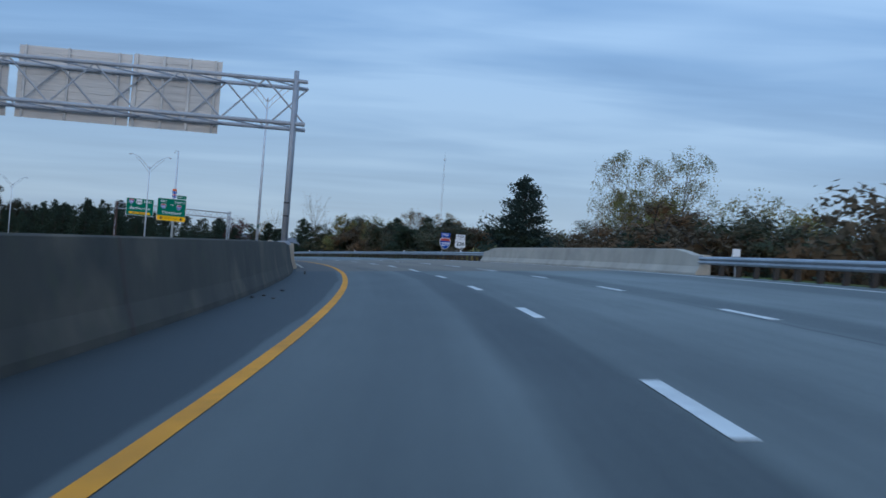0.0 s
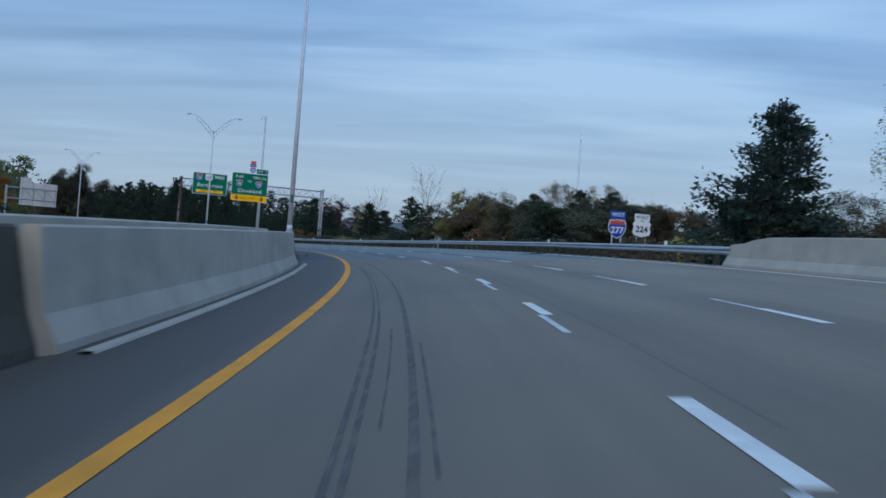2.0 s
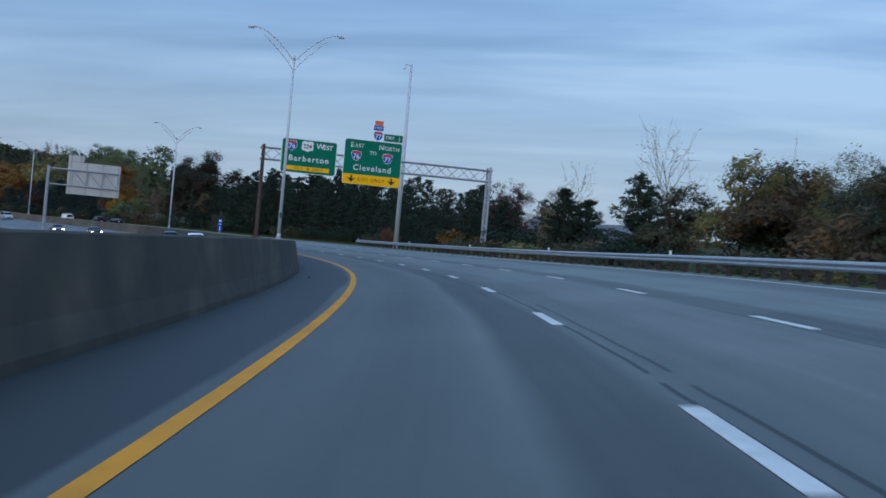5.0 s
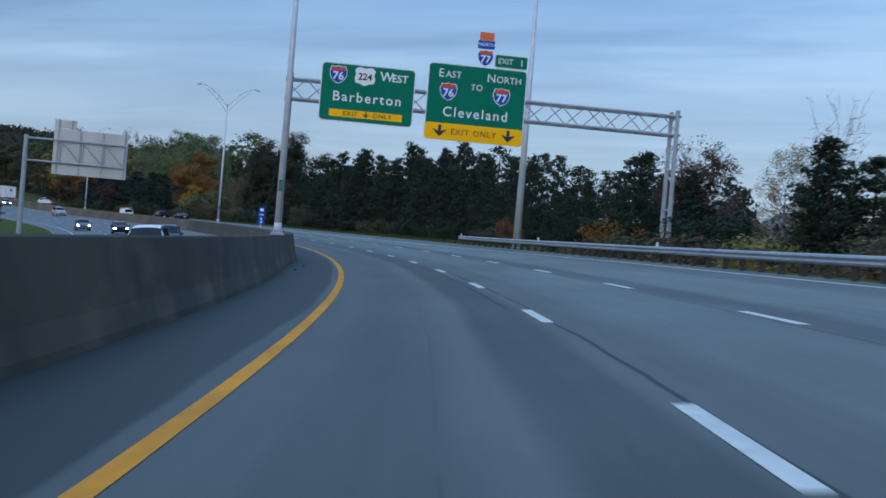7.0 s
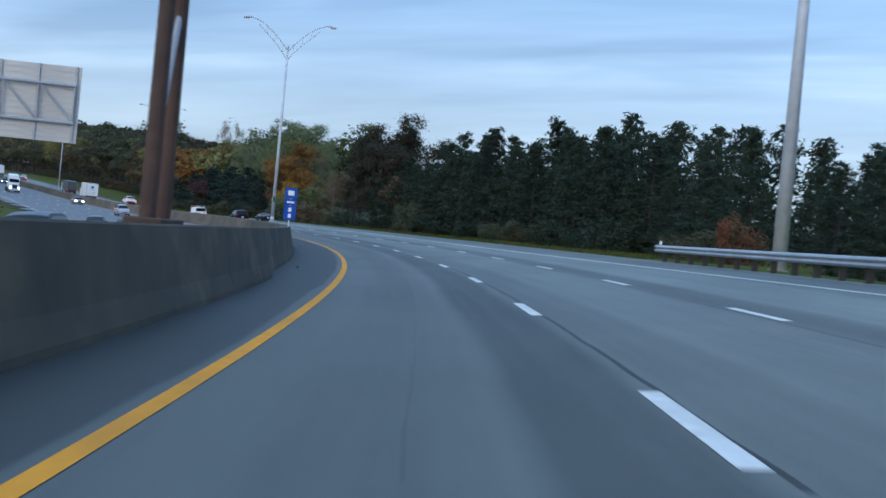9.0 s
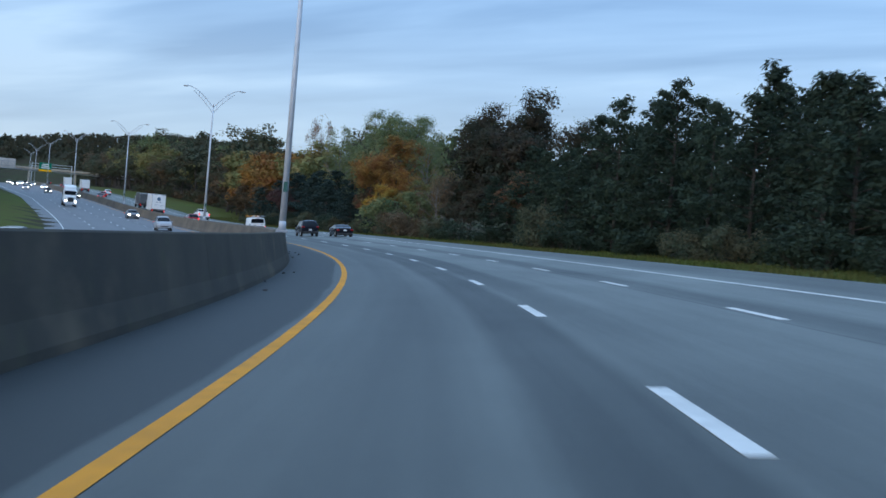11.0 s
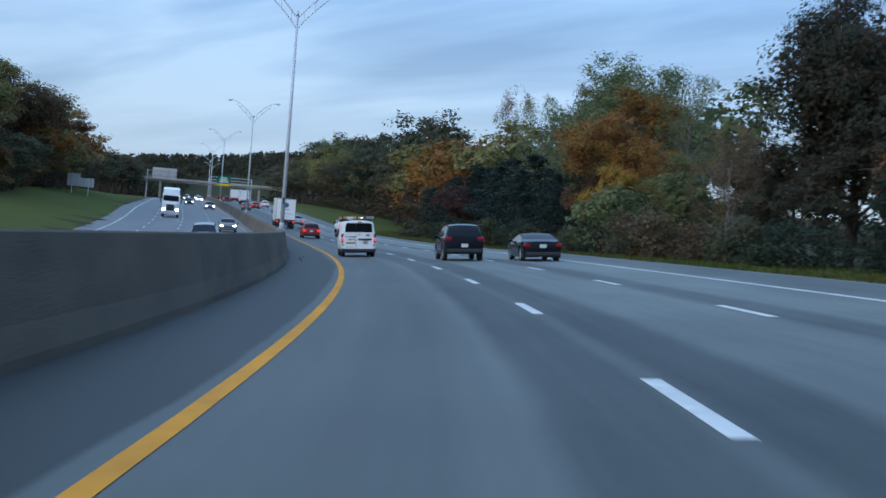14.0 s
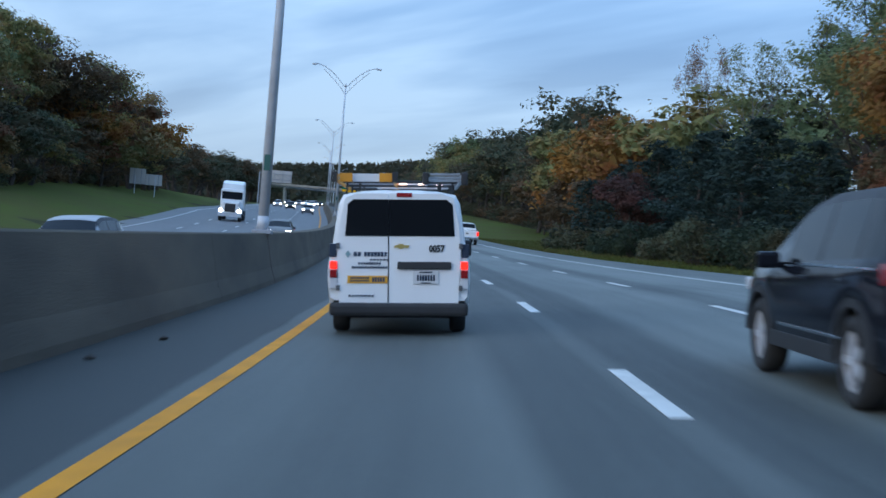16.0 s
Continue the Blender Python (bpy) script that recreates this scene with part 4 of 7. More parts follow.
def top_at(name, s, u, h, leaf_m=None, wide=1.0, pick=None):
    """A tree whose top reaches h over the road's plane at its place."""
    p = rp(s, u)
    H = p.z + h - terrain(p.x, p.y)
    if name == "bush" and H > 5.0:
        name, wide = "maple", wide * 1.15
    return plant(name, s, u, H, leaf_m, wide=wide, pick=pick)


R = random.Random(11)
# outer side, before and along the bridge
top_at("spruce", 110, 20.5, 7.0, wide=1.12)
top_at("sparse", 120, 34.5, 10.6, L_OLIVE, 0.78, 0)
top_at("maple", 122, 36, 6.2, L_OLIVE, 0.8, 1)
top_at("sparse", 123, 42, 10.9, L_OLIVE, 0.74, 1)
top_at("maple", 124, 41, 6.4, L_OLIVE, 0.7, 2)
top_at("sparse", 112, 31, 6.6, L_OLIVE, 0.8, 0)
top_at("bush", 92, 27, 4.2, L_BROWN, 1.2)
top_at("sparse", 78, 28, 4.2, L_OLIVE, 0.7, 1)
for i in range(34):
    s, u = -50 + i * 9.2 + R.uniform(-3, 3), R.uniform(21, 27)
    top_at("bush", s, u, R.uniform(2.2, 3.9) + (0.4 if s > 140 else -0.6 if s < 122 else 0) - (1.6 if 205 < s < 262 else 0), R.choice((L_BROWN, L_DARK, L_DARK, L_BROWN, L_PINE, L_OLIVE)), R.uniform(1.0, 1.6))
for i in range(30):
    s, u = -40 + i * 10 + R.uniform(-4, 4), R.uniform(30, 44)
    if 205 < s < 262:
        continue
    top_at(R.choice(("maple", "oak", "bush", "maple", "sparse")), s, u, R.uniform(4.0, 6.2) - (2.6 if s < 125 else 1.0 if s < 190 else 0), R.choice((L_DARK, L_BROWN, L_DARK, L_OLIVE, L_GREEN)), 1.15)
top_at("bare", 222, 29, 9.5, None, 0.6)
top_at("maple", 199, 25, 6.4, L_OLIVE, 0.9)
top_at("pine", 163, 26, 5.2, None, 1.5)
top_at("pine", 182, 28, 5.6, None, 1.5)
top_at("pine", 152, 25, 4.6, None, 1.6)
top_at("sparse", 180, 30, 6.6, L_TAN, 0.8)
top_at("sparse", 168, 30, 6.0, L_TAN, 0.8)
for s, u, h in ((196, 27, 5.6), (204, 31, 6.3), (213, 26, 5.2), (186, 28, 5.0), (178, 24, 4.6), (170, 24, 4.2), (156, 25, 3.6), (148, 27, 3.6), (162, 30, 4.2)):
    top_at(R.choice(("maple", "oak")), s, u, h, R.choice((L_BROWN, L_DARK, L_BROWN, L_DARK)), 1.1)
top_at("sparse", 174, 28, 6.3, L_BROWN, 0.9)
top_at("sparse", 190, 27, 6.2, L_OLIVE, 0.7)
# low shrubs behind the guardrail
for i in range(27):
    top_at("bush", 114 + i * 5.6 + R.uniform(-1.5, 1.5), R.uniform(17.0, 19.5), R.uniform(0.5, 1.3), R.choice((L_BROWN, L_DARK, L_BROWN, L_DARK, L_OLIVE)), R.uniform(1.1, 1.7))
# a line of trees beyond the house
for i in range(24):
    top_at(R.choice(("maple", "oak", "maple")), 128 + i * 9 + R.uniform(-3, 3), R.uniform(78, 96), R.uniform(2.6, 4.4), R.choice((L_DARK, L_BROWN, L_DARK)), 1.3)
# by the sign gantry
top_at("pine", 231, 23, 5.8, None, 1.7, 1)
top_at("pine", 229.5, 24.6, 4.8, None, 1.9, 3)
top_at("pine", 233.5, 24.2, 4.9, None, 1.8, 0)
top_at("bare", 238, 26, 7.4, L_BROWN, 0.5)
top_at("pine", 250, 23, 5.0, None, 1.9, 0)
top_at("pine", 216, 24, 6.3, None, 1.5, 2)
top_at("pine", 217.5, 25.5, 5.4, None, 1.6, 0)
top_at("pine", 261, 23, 6.6, None, 1.7, 3)
top_at("pine", 269, 27, 7.4, None, 1.5)
top_at("maple", 254.5, 25.2, 6.3, L_MAROON, 0.8, 1)
top_at("sparse", 254, 25, 7.2, L_MAROON, 0.9)
top_at("sparse", 244, 27, 6.4, L_TAN, 0.7)
top_at("bush", 262, 22, 2.0, L_ORANGE, 1.0)
top_at("bush", 283, 19.6, 2.1, L_RED, 0.7)
# the belt of dark pines
def lerp_h(s):
    return float(np.interp(s, (262, 281, 294, 309, 328, 344, 359, 370, 381, 400), (5.2, 5.0, 6.2, 8.1, 10.4, 11.5, 11.9, 10.5, 9.0, 8.2)))


for row, (u0, dh) in enumerate(((23.5, 0), (28.5, 0.9), (34, 1.6), (41, 2.6))):
    s = 262.0 + row * 3 if row else 272.0
    while s < 398 + row * 6:
        h = lerp_h(s) + R.uniform(-2.0, 0.7) + row * 0.2 - (row == 0) * 0.4
        top_at("pine", s, u0 + R.uniform(-1.8, 1.8), max(4.5, h), None, R.uniform(1.1, 1.5))
        s += R.uniform(5.0, 7.2) + (row == 3) * 2
for s in range(288, 400, 9):
    top_at("bush", s + R.uniform(-3, 3), 20.5 + R.uniform(-0.5, 1.5), R.uniform(1.0, 2.2), R.choice((L_DARK, L_PINE, L_PINE, L_DARK)), R.uniform(0.8, 1.3))
top_at("bush", 371, 20.6, 3.2, L_DARK, 0.7)
# the broadleaf belt after the pines
top_at("oak", 407.5, 30.0, 16.0, L_OAK, 0.93, 0)
top_at("oak", 408.6, 28.4, 14.6, L_OAK, 0.72, 0)
top_at("maple", 402, 28.5, 11.5, L_OAK, 1.0, 2)
top_at("maple", 406, 27, 9.0, L_OAK, 0.9, 1)
top_at("oak", 396, 35, 12.0, L_OAK, 1.0, 1)
top_at("sparse", 414, 23.5, 7.0, L_BROWN, 1.0)
for s, u, h, lf in ((418, 27, 6.8, L_BROWN), (410, 25, 6.2, L_OAK), (403, 24, 5.6, L_OAK), (424, 24.5, 5.4, L_GREEN), (397, 27, 7.2, L_RED), (431, 26, 7.0, L_OLIVE)):
    top_at("maple", s, u, h, lf, 1.1)
top_at("bush", 428, 21.8, 4.4, L_GREEN, 1.1)
top_at("sparse", 443, 31.5, 14.6, L_GREEN, 0.62)
top_at("bare", 424, 31, 8.0, None, 0.8)
top_at("sparse", 421, 26, 8.2, L_TAN, 0.8)
top_at("maple", 447, 27, 13.8, L_ORANGE, 1.05, 0)
top_at("maple", 440, 25, 10.5, L_ORANGE, 0.9, 1)
top_at("maple", 437, 22.5, 6.6, L_YELLOW, 0.85, 2)
top_at("maple", 444, 22.8, 6.0, L_RED, 0.8, 0)
top_at("ash", 460, 31, 18.2, L_GREEN, 1.2, 0)
top_at("ash", 470, 34, 19.0, L_GREEN, 1.25, 1)
top_at("ash", 483, 37, 20.4, L_GREEN, 1.0, 0)
top_at("sparse", 496, 32, 18.8, L_GREEN, 0.6)
top_at("sparse", 513, 33, 21.2, L_RED, 0.42)
for s, u, h in ((452, 22.5, 5.6), (458, 24, 7.0), (465, 22, 7.6), (471, 25, 9.6), (478, 23, 9.0), (485, 26, 10.0), (492, 23.5, 9.4), (499, 26, 9.6), (506, 24, 8.4), (512, 22, 7.0)):
    top_at("pine", s, u, h, L_SPRUCE, 2.0)
top_at("maple", 487, 20.5, 6.6, L_MAROON, 1.1)
for s, u, h in ((519, 23.5, 7.6), (527, 24, 8.2), (535, 24.5, 8.0), (543, 25, 7.4), (551, 26, 7.0), (560, 26.5, 6.0)):
    top_at("maple", s, u, h, L_BROWN, 1.25)
for i in range(24):
    top_at("bush", 405 + i * 5 + R.uniform(-2, 2), 19.2 + R.uniform(0, 2.2), R.uniform(1.4, 2.8), R.choice((L_DARK, L_BROWN, L_DARK, L_PINE, L_PINE)), R.uniform(0.8, 1.2))
for s, u, h, lf in ((508, 31, 16.6, L_OLIVE), (517, 28, 14.0, L_ORANGE), (526, 29, 14.6, L_ORANGE), (535, 29, 13.6, L_ORANGE), (541, 30, 14.8, L_ORANGE), (550, 29, 14.2, L_OLIVE), (560, 30, 15.0, L_OLIVE), (568, 27, 12.0, L_BROWN)):
    top_at("maple", s, u, h, lf, 1.35)
top_at("oak", 567, 33, 21.3, L_DARK, 1.1, 2)
top_at("oak", 580, 36, 20.5, L_DARK, 1.1, 0)
for i in range(46):
    s = 575 + i * 9.2
    k = 0.86 if s < 700 else 1.0
    top_at(R.choice(("oak", "maple", "ash", "oak")), s, R.uniform(30, 35), k * R.uniform(13, 18), R.choice((L_DARK, L_DARK, L_BROWN, L_DARK, L_OLIVE)), 1.35)
    if i > 24:
        continue
    top_at(R.choice(("oak", "ash")), s + 4, R.uniform(36, 48), k * R.uniform(18.5, 23), R.choice((L_DARK, L_GREEN, L_DARK)), 1.35)
for i in range(8):
    top_at("oak", 494 + i * 10, R.uniform(46, 60), R.uniform(17, 23), R.choice((L_DARK, L_GREEN, L_BROWN)), 1.3)
for i in range(30):
    top_at("bush", 522 + i * 8, 29 + min(i, 6) * 0.5 + R.uniform(-1, 2), R.uniform(2, 4), R.choice((L_BROWN, L_DARK, L_DARK)), 1.5)
# inner side of the bend
for i in range(40):
    s = -40 + i * 11 + R.uniform(-3, 3)
    h = R.uniform(9.0, 12.0) if s < 330 else R.uniform(6.0, 8.4)
    top_at(R.choice(("oak", "maple", "pine", "oak", "pine")), s, R.uniform(-42, -32), h, R.choice((L_OAK, L_BROWN, L_PINE, L_PINE, L_OAK)), 1.25)
    if s < 20 or (i % 2 and s < 330):
        continue
    top_at(R.choice(("oak", "pine", "ash")), s + 5, R.uniform(-62, -48), h + R.uniform(1, 3), R.choice((L_OAK, L_PINE, L_BROWN)), 1.25)
for s, u, h in ((104, -27, 7.4), (110, -29, 6.6), (352, -27, 5.0), (362, -29, 5.6), (370, -28, 4.6)):
    top_at("pine", s, u, h, None, 1.4)
# embankment of the opposite carriageway
for s, u, h, k, lf in ((496, -38, 17.0, "ash", L_OLIVE), (506, -41, 17.5, "maple", L_OLIVE), (514, -38, 12.0, "maple", L_RED), (524, -43, 20.5, "ash", L_GREEN), (536, -41, 20.0, "ash", L_OLIVE), (545, -43, 21.0, "ash", L_TAN), (556, -40, 19.5, "oak", L_BROWN), (566, -38, 18.4, "oak", L_OLIVE), (563, -36.5, 14.5, "maple", L_ORANGE), (578, -35, 16.5, "maple", L_RED), (590, -34, 16.5, "oak", L_TAN), (602, -33.5, 16.6, "maple", L_ORANGE), (612, -34, 13.0, "maple", L_OLIVE), (624, -35, 11.0, "maple", L_BROWN)):
    top_at(k, s, u, h, lf, 1.25)
for i in range(26):
    top_at("bush", 488 + i * 6, -37 + R.uniform(-2, 1), R.uniform(3.0, 5.2), R.choice((L_DARK, L_BROWN, L_DARK)), 1.5)
for i in range(14):
    top_at(R.choice(("oak", "ash")), 492 + i * 10, R.uniform(-62, -50), R.uniform(16, 21), R.choice((L_DARK, L_BROWN, L_DARK)), 1.3)
for i in range(42):
    s = 612 + i * 9.5
    top_at(R.choice(("oak", "maple", "oak")), s, R.uniform(-52, -36), float(np.interp(s, (612, 700, 760, 900), (11, 13.5, 15, 18))) + R.uniform(-1.5, 1.2), R.choice((L_DARK, L_DARK, L_BROWN)), 1.6)
# undergrowth that closes the edge of the wood down to the grass
for i in range(15):
    top_at("maple", 512 + i * 8 + R.uniform(-2, 2), R.uniform(-35.8, -34.2), R.uniform(6.5, 10.0), R.choice((L_OLIVE, L_BROWN, L_DARK, L_RED, L_TAN, L_DARK)), 1.5)


# wooded ridge beyond the end of the straight
def far_woods():
    pos = []
    r2 = np.random.default_rng(3)
    side_v = Vector((AHEAD.y, -AHEAD.x, 0))
    n = 0
    while n < 6200:
        d, sd = (r2.uniform(30, 860), r2.uniform(-520, 520)) if n < 4900 else (r2.uniform(30, 1250), r2.uniform(-1500, 1500))
        if d < 500 and abs(sd) < 32:
            continue
        q = END + AHEAD * d + side_v * sd
        h = r2.uniform(8, 15)
        z = terrain(q.x, q.y)
        for _ in range(18):
            pos.append((q.x + r2.normal() * 2.8, q.y + r2.normal() * 2.8, z + h * r2.uniform(0.1, 1.0) ** 0.7))
        n += 1
    v, f = leaf_mesh(np.array(pos), 2.1, 0.85)
    ob = link_mesh("far_woods", v.tolist(), f.tolist(), leaf("far_leaf", (0.040, 0.050, 0.030), (0.070, 0.055, 0.034)))
    tagged(ob, "distant wooded ridge in dull autumn colours", "woods", "", "stuff")


far_woods()


# rough grass along the outer verge
def verge_grass():
    r3 = np.random.default_rng(21)
    n = 26000
    ss = r3.uniform(282, 540, n)
    uu = EDGE_R + 0.25 + (r3.uniform(0, 1, n) ** 1.4) * 8.0
    verts, faces = [], []
    for s, u in zip(ss, uu):
        p = rp(s, u)
        z = ground_h(s, u) + 0.08
        h, a, w = r3.uniform(0.10, 0.26), r3.uniform(0, 6.28), r3.uniform(0.03, 0.07)
        c, q = math.cos(a) * w, math.sin(a) * w
        i = len(verts)
        verts += [(p.x - c, p.y - q, z), (p.x + c, p.y + q, z), (p.x + r3.normal() * 0.06, p.y + r3.normal() * 0.06, z + h)]
        faces.append((i, i + 1, i + 2))
    ob = link_mesh("grass", verts, faces, mat("grass_blades", (0.070, 0.100, 0.022), 0.9, col2=(0.105, 0.095, 0.035), scale=0.5, isle=0.3, spec=0.1, through_light=0.35))
    tagged(ob, "rough green grass on the outer verge", "grass", "", "stuff")


verge_grass()

_mats = {}


def mat_once(name, col, rough=0.6, metal=0.0, **kw):
    if name not in _mats:
        _mats[name] = mat(name, col, rough, metal, **kw)
    return _mats[name]


# ---------------------------------------------------------------- lamp posts
def lamp_post(s, u=-2.60, plate=True):
    t = thing("street_lamp", rm(s, u, 0), "tall galvanized lamp post with two arms on the median barrier", "lamp post", "lamp posts on the median")
    bm = bmesh.new()
    box(bm, (0, 0, 1.34), (0.50, 0.50, 0.10), bev=0.02)
    for x in (-0.17, 0.17):
        for y in (-0.17, 0.17):
            cyl(bm, (x, y, 1.39), (x, y, 1.47), 0.025, n=6)
    part("base_plate", bm, M_GALV_G, t)
    bm = bmesh.new()
    cyl(bm, (0, 0, 1.39), (0, 0, 1.75), 0.155, 0.145, 14)
    cyl(bm, (0, 0, 1.75), (0, 0, 15.0), 0.140, 0.075, 14)
    cyl(bm, (0, 0, 15.0), (0, 0, 15.35), 0.085, 0.07, 12)
    part("shaft", bm, M_GALV_D, t, "", True)
    if plate:
        bm = bmesh.new()
        box(bm, (0, -0.137, 3.15), (0.16, 0.012, 0.42))
        part("marker_plate", bm, mat_once("dull_green", (0.03, 0.11, 0.09)), t, "small dull green marker plate")
    for sx in (-1, 1):
        arc = lambda off, n=9: [Vector((sx * (0.07 + 3.05 * k / n), 0, 14.95 + off + (2.25 - off * 0.9) * (1 - (1 - k / n) ** 1.7))) for k in range(n + 1)]
        bm = bmesh.new()
        tube(bm, arc(0.0), 0.045, 6)
        arm = part("arm", bm, M_GALV_D, t)
        lo = [Vector((sx * (0.07 + 2.35 * k / 7), 0, 14.25 + 2.45 * (k / 7) ** 0.85)) for k in range(8)]
        bm = bmesh.new()
        tube(bm, lo, 0.036, 6)
        part("lower_pipe", bm, M_GALV_D, arm)
        up = arc(0.0)
        for k in (1, 3, 5):
            bm = bmesh.new()
            cyl(bm, lo[k], up[k], 0.016, n=5)
            part("strut", bm, M_GALV_D, arm)
        bm = bmesh.new()
        box(bm, (sx * 3.35, 0, 17.16), (0.66, 0.26, 0.13), pose(0, 0, 0, 0, sx * 8, 0), bev=0.045)
        part("lamp_head", bm, M_GALV_D, arm, "grey cobra lamp head, unlit")
        bm = bmesh.new()
        box(bm, (sx * 3.42, 0, 17.07), (0.40, 0.20, 0.07), bev=0.03)
        part("glass_cover", bm, mat_once("lamp_glass", (0.35, 0.36, 0.38), 0.25), arm)
    return t


for s, u in ((119.0, -2.66), (221.3, -2.44), (322.2, -2.49), (424.0, -2.58), (523.5, -2.6), (629, -2.6), (731, -2.6), (833, -2.6), (935, -2.6)):
    lamp_post(s, u)


# ---------------------------------------------------------------- signs
def at_plane(s):
    """Pose at station s: x to the right, y ahead, z the height of the plan."""
    p = rp(s, 0)
    return Matrix.Translation((p.x, p.y, 0)) @ pose(0, 0, 0, 0, 0, math.degrees(hd(s)))


def panel(name, parent, x0, x1, z0, z1, material, y=0.0, d=0.06, r=0.16, label=""):
    """A flat board with rounded corners facing -y."""
    pts = []
    for cx, cz, a0 in ((x1 - r, z1 - r, 0), (x0 + r, z1 - r, 90), (x0 + r, z0 + r, 180), (x1 - r, z0 + r, 270)):
        for k in range(4):
            a = radians(a0 + 30 * k)
            pts.append((cx + r * math.cos(a), cz + r * math.sin(a)))
    bm = bmesh.new()
    poly(bm, pts, d)
    o = part(name, bm, material, parent, label)
    o.matrix_basis = Matrix.Translation((0, y, 0))
    return o


def interstate(parent, x, z, w, number, y, word=None):
    """Blue route shield with a red head strip."""
    def outline(k):
        h = w * 1.02
        return [(x + k * w * px, z + k * h * pz) for px, pz in ((0, 0.50), (0.22, 0.42), (0.40, 0.46), (0.50, 0.20), (0.46, -0.10), (0.30, -0.36), (0, -0.52), (-0.30, -0.36), (-0.46, -0.10), (-0.50, 0.20), (-0.40, 0.46), (-0.22, 0.42))]
    bm = bmesh.new()
    poly(bm, outline(1.0), 0.012)
    sh = part("route_shield", bm, M_SIGNW, parent, "blue and red route shield with white edge")
    sh.matrix_basis = Matrix.Translation((0, y, 0))
    bm = bmesh.new()
    poly(bm, outline(0.92), 0.012)
    f = part("blue_field", bm, M_SIGNB, sh)
    f.matrix_basis = Matrix.Translation((0, -0.012, 0))
    bm = bmesh.new()
    top = [p for p in outline(0.90) if p[1] > z + 0.16 * w]
    xs = w * 0.46
    poly(bm, [(x - xs, z + 0.21 * w), (x + xs, z + 0.21 * w), (x + 0.37 * w, z + 0.42 * w), (x + 0.2 * w, z + 0.385 * w), (x, z + 0.455 * w), (x - 0.2 * w, z + 0.385 * w), (x - 0.37 * w, z + 0.42 * w)], 0.012)
    f = part("red_strip", bm, M_SIGNR, sh)
    f.matrix_basis = Matrix.Translation((0, -0.02, 0))
    lettering("number", number, w * (0.62 if len(number) < 3 else 0.46), M_SIGNW, sh, x, z - 0.10 * w, -0.03, bold=0.012)
    return sh


def us_route(parent, x, z, w, number, y):
    bm = bmesh.new()
    h = w * 0.86
    poly(bm, [(x + w * px, z + h * pz) for px, pz in ((0, 0.46), (0.18, 0.50), (0.36, 0.50), (0.50, 0.34), (0.44, 0.12), (0.50, -0.14), (0.44, -0.36), (0.20, -0.42), (0, -0.52), (-0.20, -0.42), (-0.44, -0.36), (-0.50, -0.14), (-0.44, 0.12), (-0.50, 0.34), (-0.36, 0.50), (-0.18, 0.50))], 0.012)
    sh = part("route_shield", bm, M_SIGNW, parent, "white route shield with black number")
    sh.matrix_basis = Matrix.Translation((0, y, 0))
    lettering("number", number, w * 0.46, M_SIGNK, sh, x, z - 0.02 * w, -0.012, bold=0.010)
    return sh


def arrow(parent, x, z, w, y):
    bm = bmesh.new()
    poly(bm, [(x - 0.10 * w, z + 0.42 * w), (x + 0.10 * w, z + 0.42 * w), (x + 0.10 * w, z + 0.02 * w), (x + 0.5 * w, z + 0.14 * w), (x, z - 0.36 * w), (x - 0.5 * w, z + 0.14 * w), (x - 0.10 * w, z + 0.02 * w)], 0.01)
    o = part("arrow", bm, M_SIGNK, parent)
    o.matrix_basis = Matrix.Translation((0, y, 0))


def truss(parent, x0, x1, zt, zb, dy, bay, r, material):
    """Box truss along x with chords and zigzag braces; each is a part."""
    for y in (-dy, dy):
        for z in (zt, zb):
            bm = bmesh.new()
            cyl(bm, (x0, y, z), (x1, y, z), r, n=10)
            part("chord", bm, material, parent)
    n = max(2, int(round(abs(x1 - x0) / bay)))
    for i in range(n):
        a, b = x0 + (x1 - x0) * i / n, x0 + (x1 - x0) * (i + 1) / n
        for y in (-dy, dy):
            up = (i % 2 == 0) == (y < 0)
            bm = bmesh.new()
            cyl(bm, (a, y, zb if up else zt), (b, y, zt if up else zb), r * 0.42, n=6)
            part("brace", bm, material, parent)
        for z in (zt, zb):
            bm = bmesh.new()
            cyl(bm, (a, -dy, z), (b, dy, z), r * 0.38, n=6)
            part("brace", bm, material, parent)


